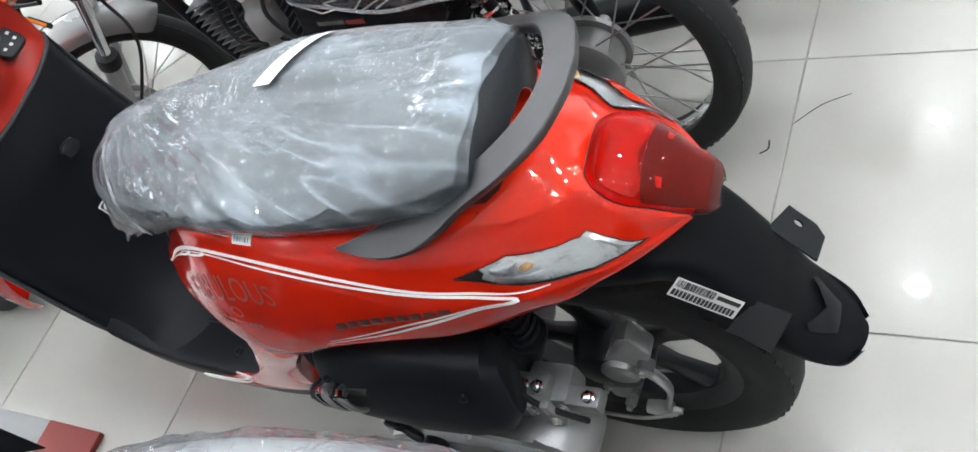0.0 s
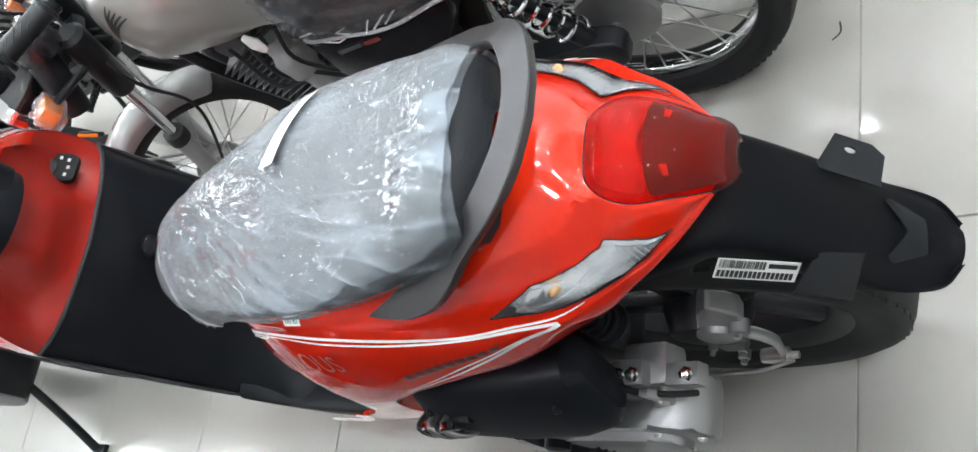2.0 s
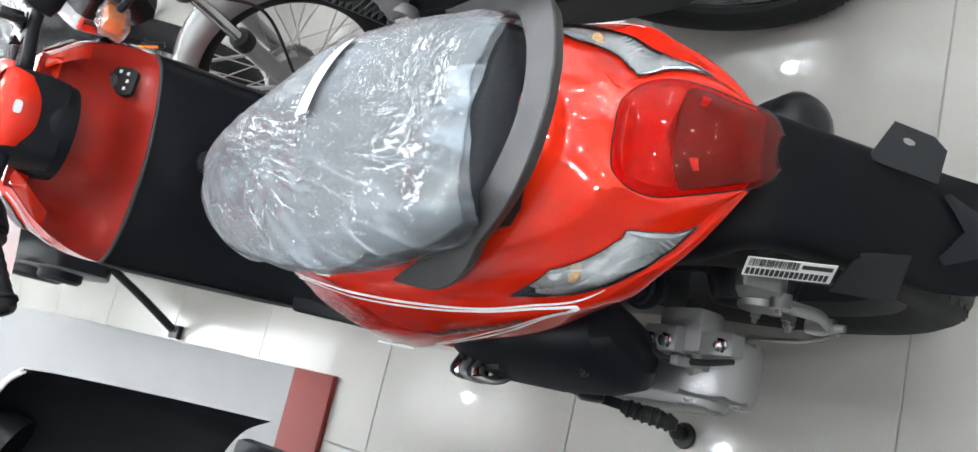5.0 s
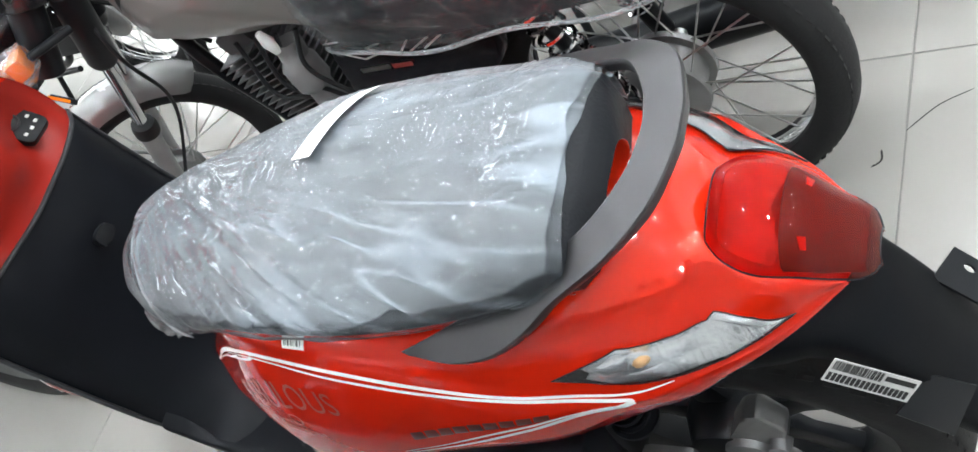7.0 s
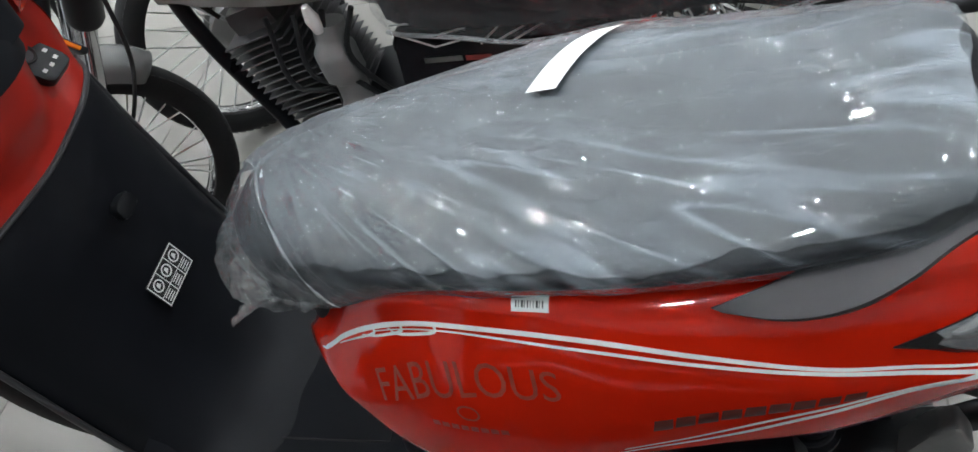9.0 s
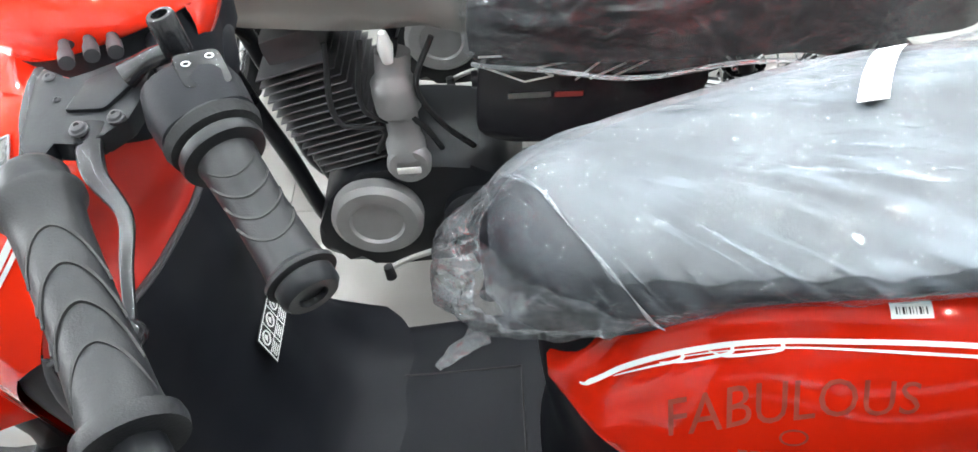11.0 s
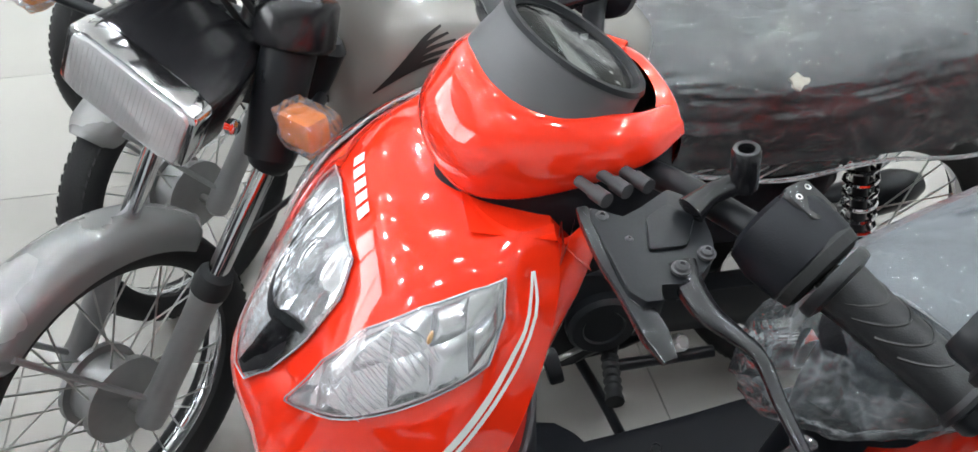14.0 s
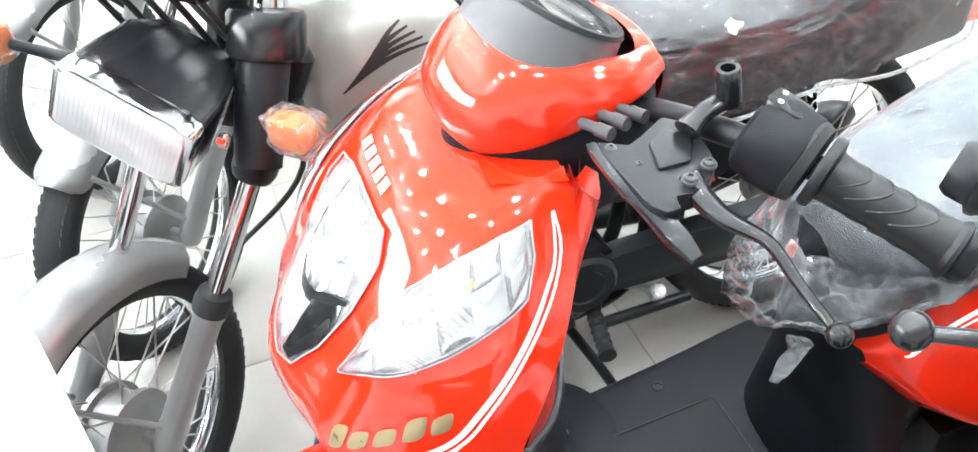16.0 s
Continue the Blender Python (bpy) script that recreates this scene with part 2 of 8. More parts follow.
def film(name, cover, crinkle, scale, tint=(0.86, 0.89, 0.93), stretch=(1, 1, 1), rough=0.16, gloss_by=1.5, streak=(0.35, 1.3, 1.3), fold_white=0.10, tip=None, soft_milk=False, sheen=0.04, crease_glint=0.0, cross=0.0):
    """Thin clear plastic film: mostly see-through, a little milky, in soft billows with patches of sharp crinkles."""
    m = bpy.data.materials.new(name)
    m.use_nodes = True
    t = m.node_tree
    t.nodes.remove(t.nodes["Principled BSDF"])
    co, mp = t.nodes.new("ShaderNodeTexCoord"), t.nodes.new("ShaderNodeMapping")
    mp.inputs["Scale"].default_value = stretch
    t.links.new(co.outputs["Object"], mp.inputs["Vector"])

    def noise_node(size, detail, twist, kind=None):
        n = t.nodes.new("ShaderNodeTexNoise")
        if kind:
            n.noise_type = kind
        n.inputs["Scale"].default_value, n.inputs["Detail"].default_value, n.inputs["Distortion"].default_value = size, detail, twist
        t.links.new(mp.outputs["Vector"], n.inputs["Vector"])
        return n.outputs["Fac"]

    def maths(op, a, b, c=None):
        n = t.nodes.new("ShaderNodeMath")
        n.operation = op
        for k, v in enumerate((a, b, c)):
            if v is None:
                continue
            if isinstance(v, (int, float)):
                n.inputs[k].default_value = v
            else:
                t.links.new(v, n.inputs[k])
        return n.outputs["Value"]

    def span(v, a, b, c, d):
        n = t.nodes.new("ShaderNodeMapRange")
        for k, q in zip(("From Min", "From Max", "To Min", "To Max"), (a, b, c, d)):
            n.inputs[k].default_value = q
        t.links.new(v, n.inputs["Value"])
        return n.outputs["Result"]

    def ease(v):
        v.node.clamp = True
        return v

    billow, ridge, patch = noise_node(scale * 0.3, 2, 0.6), noise_node(scale, 4, 1.4, "RIDGED_MULTIFRACTAL"), noise_node(scale * 0.2, 2, 0.4)
    where = span(patch, 0.40, 0.62, 0.12, 1.1)
    wide = t.nodes.new("ShaderNodeMapping")
    wide.inputs["Scale"].default_value = streak
    t.links.new(co.outputs["Object"], wide.inputs["Vector"])
    lines = wide.outputs["Vector"]
    if tip:
        # folds that fan out from the point where the film is gathered, on the unrolled sheet
        sep, fan = t.nodes.new("ShaderNodeSeparateXYZ"), t.nodes.new("ShaderNodeCombineXYZ")
        t.links.new(co.outputs["UV"], sep.inputs["Vector"])
        far, across = maths("SUBTRACT", sep.outputs["X"], tip[0]), maths("SUBTRACT", sep.outputs["Y"], tip[1])
        t.links.new(maths("ARCTAN2", across, far), fan.inputs["X"])
        t.links.new(maths("MULTIPLY", far, 0.25), fan.inputs["Y"])
        lines = fan.outputs["Vector"]
    folds = []
    for size, k in ((12, 26), (30, 20)) if tip else ((13, 30), (30, 20)):
        n = t.nodes.new("ShaderNodeTexNoise")
        n.inputs["Scale"].default_value, n.inputs["Detail"].default_value, n.inputs["Distortion"].default_value = size, 2, 0.1 if tip else 0.5
        t.links.new(lines, n.inputs["Vector"])
        line = maths("MULTIPLY_ADD", maths("ABSOLUTE", maths("SUBTRACT", n.outputs["Fac"], 0.5), 0), -k, 1.0)
        folds.append(maths("MAXIMUM", line, 0.0))
    fold = maths("ADD", folds[0], maths("MULTIPLY", folds[1], 0.25 if tip else 0.6))
    if tip:
        fold = maths("MULTIPLY", fold, span(noise_node(9, 2, 0.3), 0.35, 0.62, 0.15, 1.3))
        fold = maths("MULTIPLY", fold, ease(span(far, 0.04, 0.16, 0.2, 1.0)))
    if cross:
        # short folds across the seat where the film hangs over its far edge
        mq, nq = t.nodes.new("ShaderNodeMapping"), t.nodes.new("ShaderNodeTexNoise")
        mq.inputs["Scale"].default_value, mq.inputs["Rotation"].default_value = (60, 9, 9), (0, 0, 0.25)
        nq.inputs["Scale"].default_value, nq.inputs["Detail"].default_value, nq.inputs["Distortion"].default_value = 1.0, 2, 0.8
        t.links.new(co.outputs["Object"], mq.inputs["Vector"])
        t.links.new(mq.outputs["Vector"], nq.inputs["Vector"])
        line = maths("MAXIMUM", maths("MULTIPLY_ADD", maths("ABSOLUTE", maths("SUBTRACT", nq.outputs["Fac"], 0.5), 0), -12, 1.0), 0.0)
        fold = maths("MULTIPLY_ADD", line, ease(span(sep.outputs["Y"], 0.0, -0.10, 0.0, cross)), fold)
    height = maths("ADD", maths("MULTIPLY_ADD", ridge, maths("MULTIPLY", where, 0.15 if tip else 1.0), maths("MULTIPLY", billow, 0.45 if tip else 2.0)), maths("MULTIPLY", fold, 0.6 if tip else 0.3))
    if crease_glint:
        # short sharp creases in patches: bump here, and white for their glints further down
        small = maths("MAXIMUM", maths("MULTIPLY_ADD", maths("ABSOLUTE", maths("SUBTRACT", noise_node(scale * 1.5, 1, 0.6), 0.5), 0), -16, 1.0), 0.0)
        spots = span(noise_node(scale * 0.4, 2, 0.5), 0.46, 0.60, 0.0, 1.0)
        spots.node.clamp = True
        small = maths("MULTIPLY", small, spots)
        height = maths("MULTIPLY_ADD", small, 1.3, height)
    bump = t.nodes.new("ShaderNodeBump")
    bump.inputs["Strength"].default_value, bump.inputs["Distance"].default_value = crinkle, 0.006
    t.links.new(height, bump.inputs["Height"])
    clear, milk, gloss, glint = t.nodes.new("ShaderNodeBsdfTransparent"), t.nodes.new("ShaderNodeBsdfDiffuse"), t.nodes.new("ShaderNodeBsdfGlossy"), t.nodes.new("ShaderNodeBsdfGlossy")
    clear.inputs["Color"].default_value = (0.95, 0.97, 0.98, 1)
    milk.inputs["Color"].default_value = (*tint, 1)
    gloss.inputs["Roughness"].default_value, glint.inputs["Roughness"].default_value = rough * (4 if tip else 2), rough * (0.35 if tip else 0.45)
    for n in (gloss, glint) if soft_milk else (milk, gloss, glint):
        t.links.new(bump.outputs["Normal"], n.inputs["Normal"])
    shiny, first, second, fres = t.nodes.new("ShaderNodeMixShader"), t.nodes.new("ShaderNodeMixShader"), t.nodes.new("ShaderNodeMixShader"), t.nodes.new("ShaderNodeFresnel")
    shiny.inputs["Fac"].default_value = 0.6 if tip else 0.5
    t.links.new(gloss.outputs["BSDF"], shiny.inputs[1])
    t.links.new(glint.outputs["BSDF"], shiny.inputs[2])
    haze = maths("MULTIPLY_ADD", fold, fold_white, span(patch, 0.3, 0.7, cover * 0.7, cover * 1.3))
    # glints on the small creases painted in as white haze
    if crease_glint:
        haze = maths("MULTIPLY_ADD", small, crease_glint, haze)
        haze.node.use_clamp = True
    t.links.new(haze, first.inputs["Fac"])
    t.links.new(clear.outputs["BSDF"], first.inputs[1])
    t.links.new(milk.outputs["BSDF"], first.inputs[2])
    fres.inputs["IOR"].default_value = 1.6
    t.links.new(bump.outputs["Normal"], fres.inputs["Normal"])
    amount = maths("MULTIPLY_ADD", fres.outputs["Fac"], gloss_by, sheen)
    amount.node.use_clamp = True
    t.links.new(amount, second.inputs["Fac"])
    t.links.new(first.outputs["Shader"], second.inputs[1])
    t.links.new(shiny.outputs["Shader"], second.inputs[2])
    t.links.new(second.outputs["Shader"], t.nodes["Material Output"].inputs["Surface"])
    return m


def clear_plastic(name, tint):
    """Thin clear moulding: light passes straight through, with a sharp gloss on top."""
    m = bpy.data.materials.new(name)
    m.use_nodes = True
    t = m.node_tree
    t.nodes.remove(t.nodes["Principled BSDF"])
    a, b, f, mix = (t.nodes.new(k) for k in ("ShaderNodeBsdfTransparent", "ShaderNodeBsdfGlossy", "ShaderNodeFresnel", "ShaderNodeMixShader"))
    a.inputs["Color"].default_value = (*tint, 1)
    b.inputs["Roughness"].default_value = 0.05
    f.inputs["IOR"].default_value = 1.5
    t.links.new(f.outputs["Fac"], mix.inputs["Fac"])
    t.links.new(a.outputs["BSDF"], mix.inputs[1])
    t.links.new(b.outputs["BSDF"], mix.inputs[2])
    t.links.new(mix.outputs["Shader"], t.nodes["Material Output"].inputs["Surface"])
    return m


RED = material("red_paint", (0.86, 0.030, 0.008), 0.09, coat=1.0, spread=0.06, scale=5, bump=0.006, bump_scale=60, rough_spread=0.03)
RED_IN = material("red_plastic", (0.42, 0.02, 0.012), 0.4, coat=0.25, spread=0.08, scale=8, bump=0.03, bump_scale=300)
BLACK = material("black_plastic", (0.008, 0.009, 0.012), 0.48, spread=0.25, scale=9, bump=0.12, bump_scale=700, rough_spread=0.12, ior=1.28)
BLACK_S = material("satin_black_plastic", (0.010, 0.011, 0.013), 0.32, spread=0.2, scale=14, bump=0.05, bump_scale=500, ior=1.33)
BLACK_G = material("gloss_black_paint", (0.012, 0.012, 0.014), 0.2, spread=0.2, scale=14, bump=0.03, bump_scale=500, ior=1.5)
DARKGREY = material("dark_grey_plastic", (0.05, 0.05, 0.054), 0.45, spread=0.2, scale=20, bump=0.08, bump_scale=600, ior=1.35)
RUBBER = material("black_rubber", (0.018, 0.019, 0.02), 0.62, spread=0.25, scale=25, bump=0.25, bump_scale=350, ior=1.35)
GRIP = material("grip_rubber", (0.009, 0.0095, 0.011), 0.36, spread=0.2, scale=30, bump=0.12, bump_scale=900, ior=1.42)
TYRE = material("tyre_rubber", (0.014, 0.014, 0.015), 0.7, spread=0.3, scale=18, bump=0.3, bump_scale=250, ior=1.35)
RAIL = material("grey_cast_paint", (0.062, 0.060, 0.063), 0.34, metal=0.7, spread=0.1, scale=10, bump=0.05, bump_scale=800)
ALLOY = material("cast_alloy", (0.36, 0.36, 0.365), 0.42, metal=0.85, spread=0.18, scale=16, bump=0.15, bump_scale=260, rough_spread=0.14)
ALLOY_D = material("dull_alloy", (0.3, 0.3, 0.3), 0.5, metal=0.8, spread=0.25, scale=22, bump=0.2, bump_scale=300)
FIN_D = material("dark_fin_alloy", (0.10, 0.10, 0.105), 0.5, metal=0.5, spread=0.25, scale=30, bump=0.2, bump_scale=400)
FIN = material("fin_alloy", (0.30, 0.30, 0.30), 0.5, metal=0.5, spread=0.2, scale=30, bump=0.2, bump_scale=400)
METER = material("grey_meter_plastic", (0.10, 0.10, 0.105), 0.45, spread=0.1, scale=20, bump=0.06, bump_scale=600)
CHROME = material("chrome", (0.75, 0.76, 0.78), 0.1, metal=1.0, spread=0.05, scale=30, rough_spread=0.06)
STEEL = material("zinc_steel", (0.5, 0.5, 0.49), 0.32, metal=1.0, spread=0.2, scale=40)
SILVER = material("silver_paint", (0.42, 0.42, 0.42), 0.26, metal=0.4, coat=0.8, spread=0.06, scale=6, bump=0.02, bump_scale=120)
BEIGE = material("grey_tank_paint", (0.29, 0.282, 0.265), 0.34, metal=0.3, coat=0.7, spread=0.08, scale=4, bump=0.02, bump_scale=150)
SEAT = material("seat_leather", (0.010, 0.011, 0.014), 0.5, spread=0.2, scale=15, bump=0.25, bump_scale=320, ior=1.3)
WHITE = material("white_vinyl", (0.8, 0.8, 0.78), 0.4, spread=0.05, scale=20)
INK = material("black_ink", (0.015, 0.015, 0.015), 0.5, spread=0.1)
GOLD = material("gold_emblem", (0.55, 0.43, 0.24), 0.3, metal=0.7, spread=0.12, scale=50)
DECAL = material("dark_decal", (0.09, 0.02, 0.015), 0.35, coat=0.6, spread=0.3, scale=60)
GLITTER = material("glitter_decal", (0.42, 0.07, 0.045), 0.35, metal=0.4, spread=0.35, scale=90, bump=0.3, bump_scale=1200)
TAIL = material("red_lens", (0.92, 0.030, 0.010), 0.05, transmission=0.93, spread=0.05, scale=10, ior=1.35, rough_spread=0.02)
TAIL_IN = material("red_reflector", (0.95, 0.08, 0.03), 0.3, metal=0.1, coat=0.6, spread=0.2, scale=30, bump=0.3, bump_scale=220)
CLEAR = clear_plastic("clear_lens", (0.96, 0.97, 0.98))
MIRROR = material("lamp_reflector", (0.85, 0.86, 0.88), 0.14, metal=0.9, spread=0.12, scale=38, bump=0.5, bump_scale=60, rough_spread=0.06)
BOWL = material("chrome_bowl", (0.8, 0.81, 0.83), 0.14, metal=0.8, spread=0.1, scale=50, bump=0.25, bump_scale=70, rough_spread=0.06)
BULB = material("amber_bulb", (0.7, 0.42, 0.2), 0.2, coat=0.6, spread=0.2, scale=60)
BOWLW = material("white_chrome_bowl", (0.84, 0.85, 0.86), 0.17, metal=0.75, spread=0.1, scale=50, bump=0.55, bump_scale=55, rough_spread=0.06)
LENSW = material("ribbed_lamp_lens", (0.66, 0.67, 0.69), 0.14, metal=0.5, coat=1.0, spread=0.15, scale=20, bump=0.3, bump_scale=90)
AMBER = material("amber_lens", (0.95, 0.22, 0.008), 0.2, coat=0.6, transmission=0.1, spread=0.15, scale=40, ior=1.35)
GLASS = material("meter_glass", (0.05, 0.052, 0.055), 0.06, coat=1.0, spread=0.1)
FABRIC = material("grey_mat", (0.28, 0.28, 0.285), 0.6, spread=0.08, scale=6, bump=0.15, bump_scale=500)
REDMAT = material("red_edging", (0.22, 0.03, 0.025), 0.6, spread=0.12, scale=12, bump=0.15, bump_scale=500)
WALL = material("wall_paint", (0.62, 0.62, 0.6), 0.8, spread=0.05, scale=2, bump=0.05, bump_scale=200)
CEILP = material("ceiling_paint", (0.75, 0.75, 0.74), 0.85, spread=0.04, scale=2, bump=0.05, bump_scale=200)
GROUT = material("grout", (0.24, 0.235, 0.225), 0.8, spread=0.2, scale=10)
LAMP = material("lamp_glow", (0.90, 0.96, 1.0), 0.5, emit=790.0)
# unrolled place where the seat film is gathered: along the seat, across from its middle
GATHER = (-0.69, -0.085)
FILM = film("seat_film", 0.03, 0.45, 60, tint=(0.72, 0.84, 0.97), stretch=(0.34, 1.25, 1.1), gloss_by=0.7, rough=0.10, fold_white=0.12, sheen=0.03, crease_glint=0.045, tip=(GATHER[0] - 0.04, GATHER[1]), soft_milk=True)
# more haze than FILM: the ceiling's sheen on the seat top, put into colour
FILM_T = film("top_sheen_film", 0.062, 0.45, 60, tint=(0.72, 0.84, 0.97), stretch=(0.34, 1.25, 1.1), gloss_by=0.85, rough=0.10, fold_white=0.11, sheen=0.06, crease_glint=0.045, tip=(GATHER[0] - 0.04, GATHER[1]), soft_milk=True, cross=0.6)
FILM_B = film("loose_film", 0.05, 0.65, 38, tint=(0.80, 0.85, 0.90), gloss_by=0.75, rough=0.11, streak=(0.9, 1.2, 1.2), fold_white=0.07)
FILM_C = film("bag_film", 0.03, 0.6, 38, tint=(0.78, 0.85, 0.92), gloss_by=0.8, rough=0.11, streak=(0.9, 1.2, 1.2), fold_white=0.13)
FILM_W = film("folded_film", 0.2, 1.0, 70, gloss_by=0.8)


def tile_material():
    """Polished stone tile: a soft cloud of greys, fine specks, each tile a little different."""
    m = material("polished_tile", (0.365, 0.350, 0.328), 0.22, coat=0.3, spread=0.07, scale=3, bump=0.015, bump_scale=90, rough_spread=0.06)
    t = m.node_tree
    b = t.nodes["Principled BSDF"]
    src = b.inputs["Base Color"].links[0].from_socket
    info, val = t.nodes.new("ShaderNodeObjectInfo"), t.nodes.new("ShaderNodeMapRange")
    val.inputs["To Min"].default_value, val.inputs["To Max"].default_value = 0.94, 1.04
    t.links.new(info.outputs["Random"], val.inputs["Value"])
    hsv = t.nodes.new("ShaderNodeHueSaturation")
    t.links.new(val.outputs["Result"], hsv.inputs["Value"])
    t.links.new(src, hsv.inputs["Color"])
    t.links.new(hsv.outputs["Color"], b.inputs["Base Color"])
    return m


TILE = tile_material()


# ---- the showroom ----
def wall(name, size, at):
    bm = bmesh.new()
    add_box(bm, size, at, 0)
    thing(name, bm, WALL, kind="structure", label="plain light wall of the showroom", category="wall")


X0, X1, Y0, Y1 = -6.0, 4.8, -4.2, 5.4
wall("wall_north", (X1 - X0, 0.2, CEIL), ((X0 + X1) / 2, Y1 + 0.1, CEIL / 2))
wall("wall_south", (X1 - X0, 0.2, CEIL), ((X0 + X1) / 2, Y0 - 0.1, CEIL / 2))
wall("wall_east", (0.2, Y1 - Y0 + 0.4, CEIL), (X1 + 0.1, (Y0 + Y1) / 2, CEIL / 2))
# the shop front: a wide glazed opening in the west wall
WY0, WY1, WZ0, WZ1 = -1.4, 3.8, 1.5, 3.1
bm = bmesh.new()
for y0, y1, z0, z1 in ((Y0 - 0.2, WY0, 0, CEIL), (WY1, Y1 + 0.2, 0, CEIL), (WY0, WY1, 0, WZ0), (WY0, WY1, WZ1, CEIL)):
    add_box(bm, (0.2, y1 - y0, z1 - z0), (X0 - 0.1, (y0 + y1) / 2, (z0 + z1) / 2), 0)
thing("wall_west", bm, WALL, "plain light wall of the showroom round the shop window", "wall", kind="structure")
bm = bmesh.new()
for k in range(5):
    add_box(bm, (0.08, 0.06, WZ1 - WZ0), (X0 - 0.1, WY0 + 0.03 + k * (WY1 - WY0 - 0.06) / 4, (WZ0 + WZ1) / 2), 0.004)
for z in (WZ0 + 0.03, WZ1 - 0.03):
    for k in range(4):
        w = (WY1 - WY0 - 0.06) / 4
        add_box(bm, (0.076, w - 0.06, 0.06), (X0 - 0.1, WY0 + 0.03 + (k + 0.5) * w, z), 0.004)
thing("window_1", bm, ALLOY_D, "wide shop window with grey metal posts", "window", kind="structure")
bm = bmesh.new()
add_box(bm, (0.02, 12, 6), (X0 - 1.6, (WY0 + WY1) / 2, 2.0), 0)
thing("backdrop", bm, material("daylight", (0.93, 0.97, 1.0), 0.8, spread=0.1, scale=0.6, emit=DAYLIGHT), "bright hazy daylight outside the shop window", "backdrop", kind="structure")
bm = bmesh.new()
add_box(bm, (X1 - X0 + 0.4, Y1 - Y0 + 0.4, 0.1), ((X0 + X1) / 2, (Y0 + Y1) / 2, CEIL + 0.05), 0)
thing("ceiling", bm, CEILP, "plain white showroom ceiling", "ceiling", kind="structure")


def downlight():
    """A round recessed ceiling lamp: trim ring and glowing disc."""
    ob = root("downlight", pose(0, 0, CEIL), "small round white recessed ceiling downlight", "ceiling light", "ceiling downlights")
    bm = bmesh.new()
    add_lathe(bm, [(-0.002, 0.075), (-0.012, 0.075), (-0.014, 0.066), (-0.004, 0.043)], (0, 0, 0), (0, 0, 1), 24, closed=True)
    part("trim_ring", bm, WHITE, ob)
    bm = bmesh.new()
    add_lathe(bm, [(-0.003, 0.044), (-0.006, 0.044)], (0, 0, 0), (0, 0, 1), 20)
    part("glowing_disc", bm, LAMP, ob)
    return ob


LIGHTS = [(-4.6 + 1.1 * i, -1.5 + 1.17 * j) for i in range(8) for j in range(6)]
first = downlight()
first.matrix_basis = pose(*LIGHTS[0], CEIL)
for x, y in LIGHTS[1:]:
    copy_thing(first, pose(x, y, CEIL))

# the floor: a bed of grout and the tiles on it
bm = bmesh.new()
add_box(bm, (X1 - X0, Y1 - Y0, 0.1), ((X0 + X1) / 2, (Y0 + Y1) / 2, -0.0525), 0)
floor = thing("floor", bm, GROUT, "polished light grey tiled showroom floor", "floor", kind="structure")


def floor_marks():
    """Thin dark scuffs on the tiles."""
    for curve, r in (([(-0.05, 0.36, 0), (-0.035, 0.372, 0), (-0.036, 0.395, 0)], 0.0018),
                     ([(0.0, 0.43, 0), (0.03, 0.462, 0), (0.05, 0.48, 0), (0.10, 0.505, 0)], 0.0012)):
        bm = bmesh.new()
        add_tube(bm, smooth(np.array(curve) + (0, 0, 0.0005), 12), [r * 0.4] + [r] * 10 + [r * 0.4], 6, flat=0.2)
        thing("scuff_mark", bm, INK, "thin dark scuff mark on the tiled floor", "floor mark", kind="stuff")


floor_marks()
# raised strip of grey matting with red edging beside the machines
bm = bmesh.new()
add_box(bm, (3.2, 1.4, 0.012), (-3.17, -1.142, 0.006), 0.004)
mat_ob = root("display_mat", pose(0, 0, 0), "grey display mat with a dark red end strip", "mat")
part("matting", bm, FABRIC, mat_ob)
bm = bmesh.new()
add_box(bm, (0.19, 1.4, 0.016), (-1.475, -1.142, 0.008), 0.004)
part("edging", bm, REDMAT, mat_ob)


# ---- the red scooter ----
Skin.sign = -1.0
SC = pose(0, -0.158, 0, 3, 0, 1.2)
scooter = root("scooter", SC, "glossy red scooter with a film-wrapped seat and black footboard", "scooter")


def sec(x, yz):
    return x, [(x, y, z) for y, z in yz]


def tail_middle(x):
    """The body's middle line strays a little to the right towards the tail."""
    return np.interp(x, [-0.35, 0.0, 0.15], [0.0, 0.005, 0.007])


